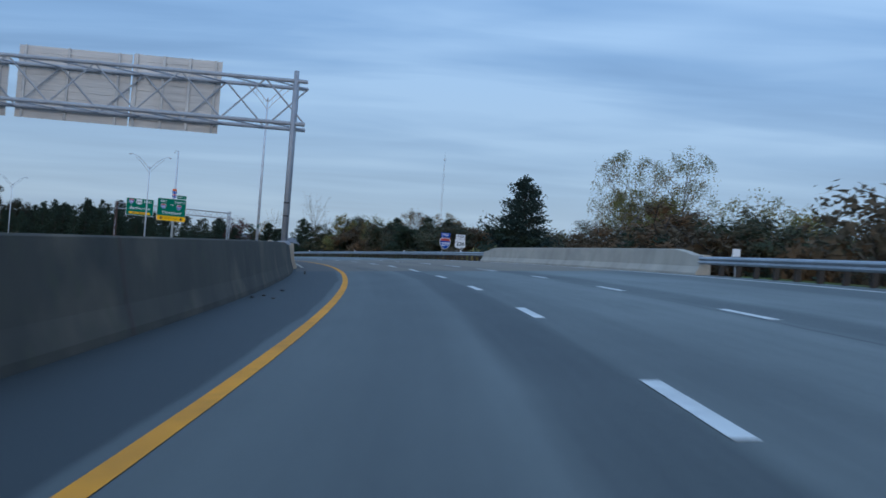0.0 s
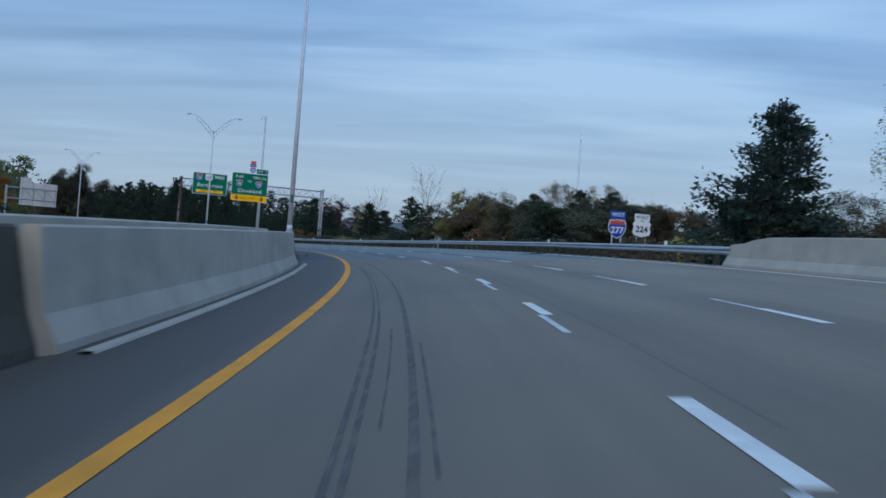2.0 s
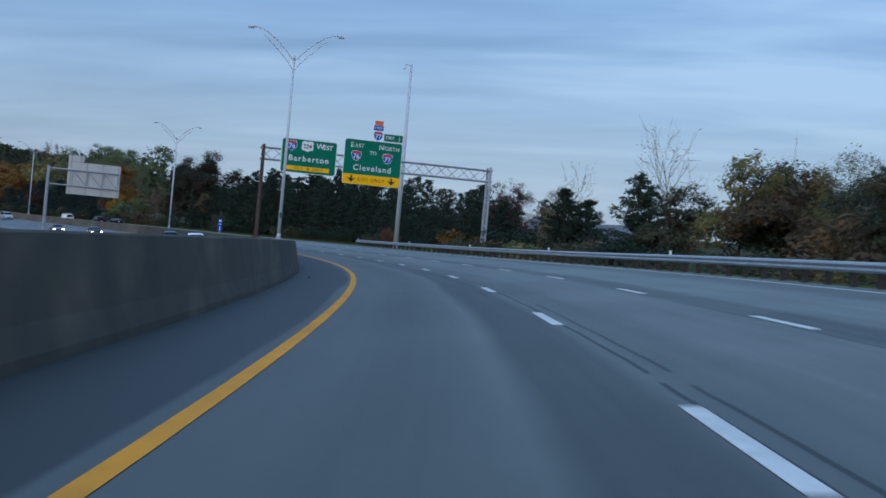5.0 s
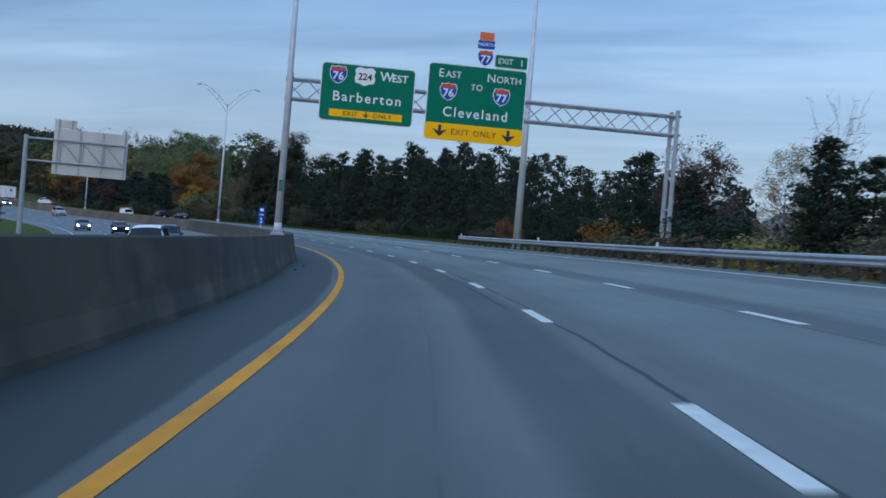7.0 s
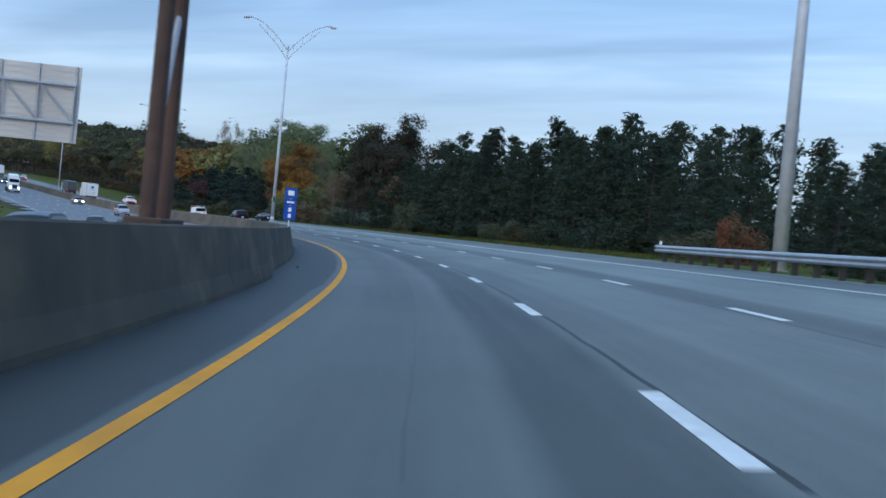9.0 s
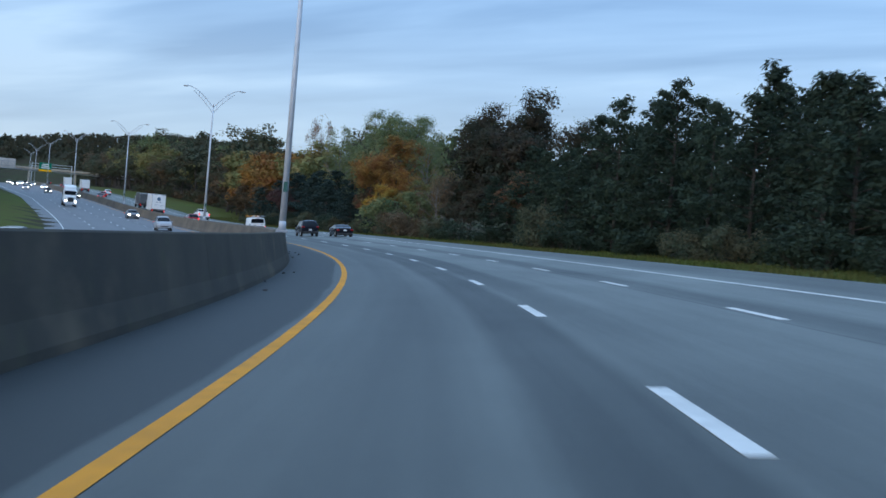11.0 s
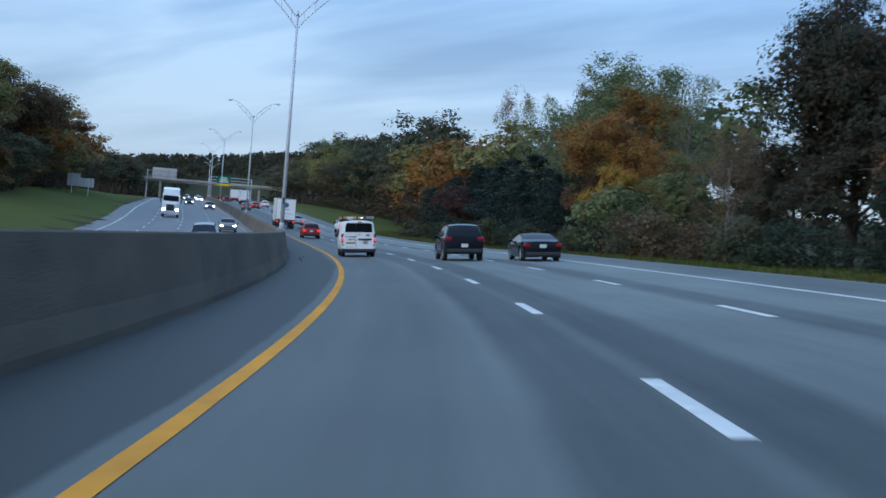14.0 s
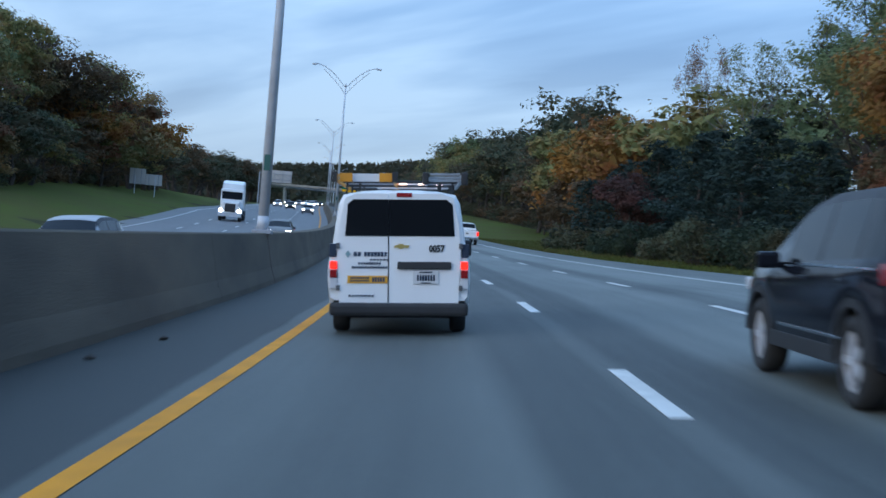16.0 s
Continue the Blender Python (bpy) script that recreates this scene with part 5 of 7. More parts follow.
def exit_gantry():
    s = 243.5
    t = thing("sign_gantry", at_plane(s), "overhead steel truss gantry, one rusty leg on the median", "sign gantry", "sign gantries")
    truss(t, -2.95, 19.5, 12.98, 11.9, 0.45, 1.12, 0.075, M_GALV_G)
    zg = zr(s, -2.65) + 1.3
    for y in (-0.62, 0.62):
        bm = bmesh.new()
        cyl(bm, (-2.68, y, zg), (-2.68, y * 0.85, 13.25), 0.14, 0.12, 12)
        part("leg", bm, M_RUST, t, "brown weathering-steel leg")
    for z0, z1, k in ((5.6, 8.2, 1), (8.2, 11.0, -1)):
        bm = bmesh.new()
        cyl(bm, (-2.68, -0.6 * k, z0), (-2.68, 0.58 * k, z1), 0.06, n=8)
        part("brace", bm, M_GALV_G, t)
    bm = bmesh.new()
    box(bm, (-2.68, 0, zg + 0.05), (0.62, 2.0, 0.14), bev=0.03)
    part("base_plate", bm, M_RUST, t)
    p = at_plane(s) @ Vector((19.2, 0, 0))
    zg = terrain(p.x, p.y) - 0.3
    for y in (-0.62, 0.62):
        bm = bmesh.new()
        cyl(bm, (19.25, y, zg), (19.25, y * 0.9, 13.3), 0.15, 0.12, 12)
        part("leg", bm, M_GALV_G, t)
    for z in (7.6, 9.9):
        bm = bmesh.new()
        cyl(bm, (19.25, -0.6, z), (19.25, 0.6, z), 0.07, n=8)
        part("brace", bm, M_GALV_G, t)

    def board(label, x0, x1, z0, z1):
        b = thing("road_sign", at_plane(s), label, "road sign", "signs on the exit gantry")
        panel("border", b, x0, x1, z0, z1, M_SIGNW, -0.62, 0.05, 0.22, "white border")
        panel("board", b, x0 + 0.05, x1 - 0.05, z0 + 0.05, z1 - 0.05, M_GREEN, -0.634, 0.05, 0.2)
        for k in range(4):
            x = x0 + (x1 - x0) * (k + 0.5) / 4
            bm = bmesh.new()
            box(bm, (x, -0.53, (z0 + z1) / 2), (0.10, 0.09, z1 - z0 - 0.1))
            part("stiffener", bm, M_GALV_G, b)
        return b
    F = -0.65
    a = board("green overhead Barberton sign with route shields and yellow strip", -1.08, 4.11, 10.86, 14.06)
    interstate(a, -0.15, 13.42, 0.98, "76", F)
    us_route(a, 1.32, 13.42, 1.14, "224", F)
    lettering("word", "W", 0.72, M_SIGNW, a, 2.52, 13.50, F, bold=0.008)
    lettering("word", "EST", 0.58, M_SIGNW, a, 2.80, 13.46, F, align="LEFT", bold=0.008)
    lettering("word", "Barberton", 0.76, M_SIGNW, a, 1.52, 12.22, F, bold=0.006, space=1.22)
    panel("exit_strip", a, -0.50, 3.52, 11.12, 11.52, M_SIGNY, F, 0.01, 0.05, "yellow exit only strip")
    lettering("word", "EXIT", 0.36, M_SIGNK, a, 0.66, 11.32, F - 0.012, space=1.15)
    lettering("word", "ONLY", 0.36, M_SIGNK, a, 2.42, 11.32, F - 0.012, space=1.15)
    arrow(a, 1.52, 11.31, 0.40, F - 0.012)
    b = board("green overhead sign for Cleveland with a yellow exit panel", 4.79, 10.36, 10.38, 14.63)
    panel("exit_panel", b, 4.82, 10.33, 10.40, 11.32, M_SIGNY, F - 0.004, 0.01, 0.16, "yellow exit only panel")
    lettering("word", "E", 0.66, M_SIGNW, b, 5.52, 14.06, F)
    lettering("word", "AST", 0.52, M_SIGNW, b, 5.76, 14.02, F, align="LEFT")
    lettering("word", "N", 0.66, M_SIGNW, b, 8.34, 14.02, F)
    lettering("word", "ORTH", 0.52, M_SIGNW, b, 8.62, 13.98, F, align="LEFT")
    lettering("word", "TO", 0.48, M_SIGNW, b, 7.56, 13.42, F)
    interstate(b, 5.98, 13.08, 0.98, "76", F)
    interstate(b, 8.98, 13.05, 0.98, "77", F)
    lettering("word", "Cleveland", 0.76, M_SIGNW, b, 7.58, 11.94, F, bold=0.006, space=1.22)
    lettering("word", "EXIT ONLY", 0.44, M_SIGNK, b, 7.56, 10.86, F - 0.016, space=1.2)
    arrow(b, 5.66, 10.86, 0.84, F - 0.016)
    arrow(b, 9.52, 10.86, 0.84, F - 0.016)
    c = thing("road_sign", at_plane(s), "small green exit number sign above a larger board", "road sign", "signs on the exit gantry")
    panel("border", c, 8.44, 10.33, 14.66, 15.42, M_SIGNW, -0.62, 0.05, 0.1)
    panel("board", c, 8.48, 10.29, 14.70, 15.38, M_GREEN, -0.634, 0.05, 0.09)
    lettering("word", "EXIT", 0.42, M_SIGNW, c, 9.06, 15.04, F)
    lettering("number", "1", 0.52, M_SIGNW, c, 9.98, 15.03, F)
    for x in (8.9, 9.9):
        bm = bmesh.new()
        box(bm, (x, -0.54, 14.6), (0.08, 0.07, 1.3))
        part("stiffener", bm, M_GALV_G, c)
    d = thing("road_sign", at_plane(s), "orange flag over blue north plate and route shield", "road sign", "signs on the exit gantry")
    panel("flag", d, 7.52, 8.32, 16.12, 16.56, M_SIGNO, -0.62, 0.03, 0.02, "orange plate")
    panel("plate", d, 7.44, 8.38, 15.64, 16.10, M_SIGNB, -0.62, 0.03, 0.04, "blue plate")
    lettering("word", "NORTH", 0.26, M_SIGNW, d, 7.91, 15.87, -0.635)
    interstate(d, 7.91, 15.14, 0.92, "77", -0.62)
    bm = bmesh.new()
    box(bm, (7.91, -0.54, 15.3), (0.08, 0.08, 2.2))
    part("stiffener", bm, M_GALV_G, d)


exit_gantry()


def sign_back(s, x0, x1, z0, z1, ribs, label, group="", y=0.0):
    """Back of a sign made of level extruded planks with upright stiffeners."""
    b = thing("road_sign", at_plane(s), label, "road sign", group)
    n = max(3, int(round((z1 - z0) / 0.305)))
    h = (z1 - z0) / n
    bm = bmesh.new()
    box(bm, ((x0 + x1) / 2, 0, 0), (x1 - x0, 0.03, h - 0.012), bev=0.006)
    pl = part("plank", bm, M_ALU, b)
    pl.matrix_basis = Matrix.Translation((0, y, z0 + h / 2))
    for k in range(1, n):
        again(pl, Matrix.Translation((0, y, z0 + h * (k + 0.5))), b)
    bm = bmesh.new()
    box(bm, ((x0 + x1) / 2, 0.02, (z0 + z1) / 2), (x1 - x0 - 0.02, 0.012, z1 - z0 - 0.02))
    o = part("sheet", bm, M_ALU, b)
    o.matrix_basis = Matrix.Translation((0, y, 0))
    for x in ribs:
        bm = bmesh.new()
        box(bm, (x, y - 0.06, (z0 + z1) / 2), (0.11, 0.09, z1 - z0))
        part("stiffener", bm, M_GALV, b)
    return b


def opposite_gantry():
    s = 53.6
    t = thing("sign_gantry", at_plane(s), "galvanized truss gantry over the opposite carriageway", "sign gantry", "sign gantries")
    truss(t, -23.0, -2.05, 9.53, 7.74, 1.0, 1.75, 0.085, M_GALV_G)
    zg = zr(s, -2.65) + 1.28
    for x, zb in ((-2.54, zg), (-23.2, zr(s, -23) - 0.6)):
        for y in (-1.0, 1.0):
            bm = bmesh.new()
            cyl(bm, (x, y, zb + 0.03), (x, y, 9.95), 0.118, 0.108, 14)
            leg = part("leg", bm, M_GALV_G, t, "", True)
            bm = bmesh.new()
            cyl(bm, (x, y, zb - 0.03), (x, y, zb + 0.05), 0.27, 0.25, 16)
            part("base_flange", bm, M_GALV_G, leg)
            for z in (3.85, 4.4) if y < 0 else ():
                bm = bmesh.new()
                cyl(bm, (x, y, z), (x, y, z + 0.05), 0.127, n=14)
                part("band", bm, M_SIGNK, leg, "dark clamp band")
        for z0, z1, k in ((2.3, 4.4, -1), (4.4, 6.4, 1), (6.4, 7.7, -1)):
            bm = bmesh.new()
            cyl(bm, (x, 1.0 * -k, z0), (x, 1.0 * k, z1), 0.055, n=8)
            part("brace", bm, M_GALV_G, t)
    sign_back(s, -9.56, -5.80, 7.28, 10.42, (-9.41, -8.26, -7.16, -6.06), "ribbed grey aluminium back of an overhead sign", "backs of overhead signs", 1.2)
    sign_back(s, -14.34, -9.62, 7.28, 10.38, (-14.06, -12.26, -10.16), "ribbed grey aluminium back of an overhead sign", "backs of overhead signs", 1.2)
    sign_back(s, -19.16, -14.71, 7.28, 9.9, (-18.76, -16.86, -15.06), "ribbed grey aluminium back of an overhead sign", "backs of overhead signs", 1.2)


opposite_gantry()


def cantilever_sign(s, post, x0, x1, z0, z1, a1, a2, extra=None):
    p = at_plane(s) @ Vector((post, 0, 0))
    zg = terrain(p.x, p.y) - 0.4
    t = thing("sign_gantry", at_plane(s), "grey steel cantilever carrying a sign", "sign gantry", "sign gantries")
    bm = bmesh.new()
    cyl(bm, (post, 0, zg), (post, 0, a1 + 0.25), 0.24, 0.19, 14)
    part("post", bm, M_GALV_G, t)
    for z in (a1, a2):
        bm = bmesh.new()
        cyl(bm, (post, 0, z), (x1 - 0.2, 0, z), 0.09, n=10)
        part("arm", bm, M_GALV_G, t)
    xs = np.linspace(x0 + 0.6, x1 - 0.25, 4)
    for k, x in enumerate(xs):
        bm = bmesh.new()
        cyl(bm, (x, 0, a1), (x, 0, a2), 0.05, n=6)
        part("brace", bm, M_GALV_G, t)
        if k < 3:
            bm = bmesh.new()
            cyl(bm, (x, 0, a1), (xs[k + 1], 0, a2), 0.05, n=6)
            part("brace", bm, M_GALV_G, t)
    sign_back(s, x0, x1, z0, z1, np.linspace(x0 + 0.35, x1 - 0.25, 4), "pale grey ribbed back of a cantilever sign", "backs of overhead signs", 0.22)
    if extra:
        sign_back(s, *extra, (extra[0] + 0.4, extra[1] - 0.4), "pale grey back of a small exit sign panel", "backs of overhead signs", 0.22)


cantilever_sign(290.3, -22.7, -20.4, -14.02, 7.92, 11.95, 10.93, 8.96, (-20.4, -18.5, 11.97, 12.78))
zf = zr(745, -18)
cantilever_sign(745, -22.0, -20.5, -13.0, zf + 6.2, zf + 9.6, zf + 8.6, zf + 7.0)
sign_back(570, -31.2, -29.0, 10.6, 12.8, (-30.6, -29.6), "pale back of a roadside sign on the grass", "backs of roadside signs")
sign_back(570, -28.98, -26.7, 10.55, 12.1, (-28.5, -27.2), "pale back of a wide roadside sign on the grass", "backs of roadside signs")
for x in (-30.4, -27.6):
    m = at_plane(570)
    p = m @ Vector((x, 0, 0))
    zg = terrain(p.x, p.y) - 0.3
    t = thing("sign_post", m, "grey steel post under a roadside sign", "sign post", "posts of the roadside signs")
    bm = bmesh.new()
    box(bm, (x, -0.14, (zg + 11.8) / 2), (0.12, 0.08, 11.8 - zg))
    part("post", bm, M_GALV_D, t)


def shield_sign(x, y, ztop, kind):
    """Route marker with its direction plate on two posts."""
    s, u, _ = nearest(x, y)
    m = Matrix.Translation((x, y, 0)) @ pose(0, 0, 0, 0, 0, math.degrees(hd(s)) + 4)
    zg = terrain(x, y) - 0.3
    lab = "blue 277 route shield with a west plate on posts" if kind else "white 224 route shield with a west plate on posts"
    t = thing("road_sign", m, lab, "road sign", "route markers behind the guardrail")
    for px in (-0.3, 0.3):
        bm = bmesh.new()
        box(bm, (px, 0.05, (zg + ztop - 0.1) / 2), (0.06, 0.05, ztop - 0.1 - zg))
        part("post", bm, M_GALV_D, t)
    if kind:
        panel("plate", t, -0.52, 0.52, ztop - 0.48, ztop, M_SIGNB, 0.0, 0.02, 0.05, "blue west plate")
        lettering("word", "WEST", 0.34, M_SIGNW, t, 0, ztop - 0.24, -0.012)
        interstate(t, 0, ztop - 1.12, 1.22, "277", 0.0)
    else:
        panel("plate", t, -0.52, 0.52, ztop - 0.44, ztop, M_SIGNW, 0.0, 0.02, 0.05, "white west plate")
        lettering("word", "WEST", 0.32, M_SIGNK, t, 0, ztop - 0.22, -0.012)
        us_route(t, 0, ztop - 0.98, 1.24, "224", 0.0)


shield_sign(0.7, 132.5, 7.32, True)
shield_sign(2.3, 133.9, 7.30, False)


def blue_marker():
    t = thing("road_sign", rm(280.3, -2.5, 0), "tall narrow blue sign with white marks on the barrier", "road sign")
    bm = bmesh.new()
    box(bm, (0, 0.03, 2.15), (0.06, 0.05, 1.75))
    part("post", bm, M_GALV_D, t)
    for z0, z1 in ((2.62, 3.10), (2.30, 2.58), (1.62, 2.28)):
        panel("plate", t, -0.27, 0.27, z0, z1, M_SIGNB, -0.01, 0.02, 0.03)
    for z, w, h in ((2.86, 0.28, 0.22), (2.44, 0.34, 0.08), (2.10, 0.14, 0.18), (1.82, 0.14, 0.18)):
        bm = bmesh.new()
        box(bm, (0, -0.016, z), (w, 0.008, h))
        part("mark", bm, M_SIGNW, t)


blue_marker()


def small_plate():
    s, u = 58.3, 18.9
    p = rp(s, u)
    zg = terrain(p.x, p.y)
    t = thing("road_sign", rm(s, u, 0), "small pale marker plate on a thin post", "road sign")
    bm = bmesh.new()
    lo = zg - 0.2 - p.z
    box(bm, (0, 0.03, (lo + 1.0) / 2), (0.05, 0.05, 1.0 - lo))
    part("post", bm, M_GALV_D, t)
    panel("plate", t, -0.2, 0.2, 0.55, 1.02, M_SIGNW, 0.0, 0.02, 0.03)


small_plate()


def camera_mast():
    s, u = 271.0, 17.2
    p = rp(s, u)
    zg = terrain(p.x, p.y) - 0.2 - p.z
    H = 26.7 - p.z
    t = thing("mast", rm(s, u, 0), "tall grey steel mast with a camera arm behind the guardrail", "mast")
    bm = bmesh.new()
    cyl(bm, (0, 0, zg), (0, 0, zg + 0.35), 0.46, n=14)
    cyl(bm, (0, 0, zg + 0.35), (0, 0, zg + 0.42), 0.40, n=14)
    part("foot", bm, M_CONC_L, t, "pale concrete foot")
    bm = bmesh.new()
    cyl(bm, (0, 0, zg + 0.42), (0, 0, H), 0.31, 0.13, 14)
    part("shaft", bm, M_GALV_D, t, "", True)
    bm = bmesh.new()
    tube(bm, [(0, 0, H - 0.1), (-0.75, 0, H - 0.05), (-0.78, 0, H - 0.35)], 0.04, 6)
    part("arm", bm, M_GALV_D, t)
    bm = bmesh.new()
    cyl(bm, (-0.78, 0, H - 0.65), (-0.78, 0, H - 0.35), 0.13, 0.10, 10)
    part("camera_dome", bm, M_GALV_D, t)


camera_mast()


def radio_mast(x, y, h):
    z = terrain(x, y)
    t = thing("radio_mast", Matrix.Translation((x, y, z)), "thin distant lattice radio mast", "mast")
    bm = bmesh.new()
    for k in range(3):
        a = 2.094 * k
        cyl(bm, (1.0 * math.cos(a), 1.0 * math.sin(a), -1), (0.5 * math.cos(a), 0.5 * math.sin(a), h), 0.12, 0.08, 5)
    for i in range(int(h / 5)):
        for k in range(3):
            a, b = 2.094 * k, 2.094 * (k + 1)
            cyl(bm, (0.9 * math.cos(a), 0.9 * math.sin(a), i * 5), (0.85 * math.cos(b), 0.85 * math.sin(b), i * 5 + 5), 0.05, n=4)
    part("lattice", bm, M_GALV_D, t)
    bm = bmesh.new()
    cyl(bm, (0, 0, h), (0, 0, h + 5), 0.08, n=5)
    box(bm, (0, 0, h - 1.0), (1.8, 1.8, 1.0))
    part("antenna", bm, M_GALV_D, t)


radio_mast(-12, 1105, 103)


def overpass(s):
    t = thing("overpass", at_plane(s), "pale concrete road overpass crossing far ahead", "bridge")
    z = zr(s, 0) + 6.6
    bm = bmesh.new()
    box(bm, (-3, 0, z + 0.9), (110, 11, 0.36))
    part("deck", bm, M_CONC_L, t)
    for y in (-5.4, 5.4):
        bm = bmesh.new()
        box(bm, (-3, y, z + 1.38), (110, 0.35, 0.62), bev=0.05)
        part("parapet", bm, M_CONC_L, t)
    for y in (-4, -1.4, 1.4, 4):
        bm = bmesh.new()
        box(bm, (-3, y, z + 0.37), (110, 0.5, 0.70))
        part("girder", bm, M_GALV_D, t)
    for x in (-26, -2.7, 20):
        bm = bmesh.new()
        box(bm, (x, 0, z - 3.7), (0.8, 10, 7.44), bev=0.1)
        part("pier", bm, M_CONC_L, t)


overpass(945)


def far_sign(s, x0, x1, z0, z1):
    t = thing("road_sign", at_plane(s), "distant green overhead sign with a yellow strip on a gantry", "road sign", "distant overhead signs")
    zb = zr(s, 5)
    panel("board", t, x0, x1, zb + z0, zb + z1, M_GREEN, 0, 0.05, 0.15)
    panel("exit_panel", t, x0, x1, zb + z0 - 0.9, zb + z0 - 0.02, M_SIGNY, 0, 0.05, 0.1)
    for k in range(3):
        bm = bmesh.new()
        box(bm, ((x0 + x1) / 2, -0.01, zb + z0 + (z1 - z0) * (0.25 + 0.25 * k)), ((x1 - x0) * (0.7 - 0.12 * k), 0.01, 0.4))
        part("mark", bm, M_SIGNW, t)
    for x in (-2.7, 15):
        bm = bmesh.new()
        cyl(bm, (x, 0.5, zr(s, x) - 0.4), (x, 0.5, zb + z1 - 0.5), 0.2, n=10)
        part("leg", bm, M_GALV_D, t)
    for z in (zb + z1 - 0.6, zb + z1 - 1.8):
        bm = bmesh.new()
        cyl(bm, (-2.9, 0.5, z), (15.2, 0.5, z), 0.1, n=8)
        part("chord", bm, M_GALV_D, t)


far_sign(880, 0.5, 6.0, 6.8, 10.0)


# grit and scraps along the foot of the barrier
def scraps():
    r = random.Random(5)
    for i in range(26):
        s, u = r.uniform(6, 420), r.uniform(-2.05, -1.35)
        if 58 < s < 104:
            continue
        bm = bmesh.new()
        bmesh.ops.create_icosphere(bm, subdivisions=1, radius=1.0)
        for v in bm.verts:
            v.co = Vector((v.co.x * r.uniform(0.03, 0.08), v.co.y * r.uniform(0.04, 0.11), max(-0.2, v.co.z) * r.uniform(0.03, 0.06)))
        t = part("debris", bm, M_TAR if r.random() < 0.6 else M_WOOD)
        t.matrix_basis = rm(s, u, 0.01)
        tagged(t, "small dark scrap lying at the foot of the barrier", "debris", "scraps on the shoulder")


scraps()


# ---------------------------------------------------------------- a house beyond the guardrail
def house(s, u, w, d, ridge):
    p = rp(s, u)
    z0 = terrain(p.x, p.y) - 0.3
    top = zr(s, u) + ridge - z0
    eave = top - 2.4
    h = thing("house", Matrix.Translation((p.x, p.y, z0)) @ pose(0, 0, 0, 0, 0, math.degrees(hd(s)) + 12), "pale low house with a grey gabled roof beyond the trees", "house")
    WALL = mat_once("pale_siding", (0.42, 0.42, 0.41), 0.8, col2=(0.34, 0.34, 0.335), scale=2, stretch=(0.3, 0.3, 6))
    ROOF = mat_once("grey_shingles", (0.16, 0.165, 0.175), 0.9, col2=(0.11, 0.115, 0.12), scale=4, bump=0.3)
    bm = bmesh.new()
    poly(bm, [(-w / 2, 0), (w / 2, 0), (w / 2, eave), (0, top - 0.1), (-w / 2, eave)], d)
    part("wall", bm, WALL, h)
    a = math.degrees(math.atan2(top - eave, w / 2))
    ln = math.hypot(w / 2, top - eave) + 0.5
    for sx in (-1, 1):
        bm = bmesh.new()
        box(bm, (sx * (w / 4 + 0.15), d / 2, (top + eave) / 2 - 0.02), (ln, d + 0.9, 0.16), pose(0, 0, 0, 0, sx * a, 0))
        part("roof", bm, ROOF, h)
    for x in (-w * 0.26, w * 0.26):
        bm = bmesh.new()
        box(bm, (x, -0.02, eave - 1.3), (1.1, 0.06, 1.3))
        win = part("window", bm, M_SIGNW, h, "white-framed window")
        bm = bmesh.new()
        box(bm, (x, -0.05, eave - 1.3), (0.92, 0.03, 1.12))
        part("pane", bm, mat_once("dark_pane", (0.02, 0.025, 0.03), 0.1), win)


house(298, 65, 9.0, 12.0, 2.6)
house(315, 62, 6.5, 9.0, 3.5)

# ---------------------------------------------------------------- vehicles
M_TYRE = mat("tyre_rubber", (0.018, 0.018, 0.019), 0.85, col2=(0.03, 0.03, 0.03), scale=12, bump=0.2)
M_RIM = mat("alloy_rim", (0.62, 0.63, 0.65), 0.35, 0.3)
M_BLACK = mat("black_plastic", (0.020, 0.021, 0.023), 0.6, col2=(0.03, 0.03, 0.032), scale=6)
M_GLASS = mat("tinted_glass", (0.010, 0.012, 0.015), 0.05, spec=0.16)
M_PLATE = mat("plate_white", (0.62, 0.63, 0.64), 0.5)
M_TAIL = mat("tail_lamp", (0.24, 0.006, 0.008), 0.15, emit=0.05)
M_TAIL_ON = mat("tail_lamp_lit", (1.0, 0.020, 0.010), 0.2, emit=1.6)
M_CLEAR = mat("clear_lamp", (0.60, 0.61, 0.63), 0.15)
M_HEAD = mat("head_lamp_lit", (1.0, 0.97, 0.90), 0.2, emit=22.0)
M_AMBER = mat("ladder_orange", (0.72, 0.30, 0.015), 0.55, col2=(0.60, 0.25, 0.02), scale=4)
M_BAR = mat("amber_white_beacon", (1.0, 0.72, 0.60), 0.3, emit=4.0)
M_CHROME = mat("chrome", (0.75, 0.75, 0.76), 0.15, 1.0)


def paint(name, col, rough=0.28, spec=0.35):
    return mat("paint_" + name, col, rough, 0.0, col2=tuple(c * 0.86 for c in col), scale=0.7, coat=0.0, spec=spec)


P_WHITE = paint("white", (0.86, 0.87, 0.87))
P_BLACK = paint("black", (0.010, 0.011, 0.015), 0.12, 0.14)
P_NAVY = paint("charcoal", (0.010, 0.012, 0.018), 0.12, 0.12)
P_RED = paint("red", (0.26, 0.020, 0.020))
P_SILVER = paint("silver", (0.36, 0.37, 0.39))
P_GREY = paint("grey", (0.12, 0.125, 0.13))
P_BLUE = paint("dark_blue", (0.030, 0.045, 0.075))


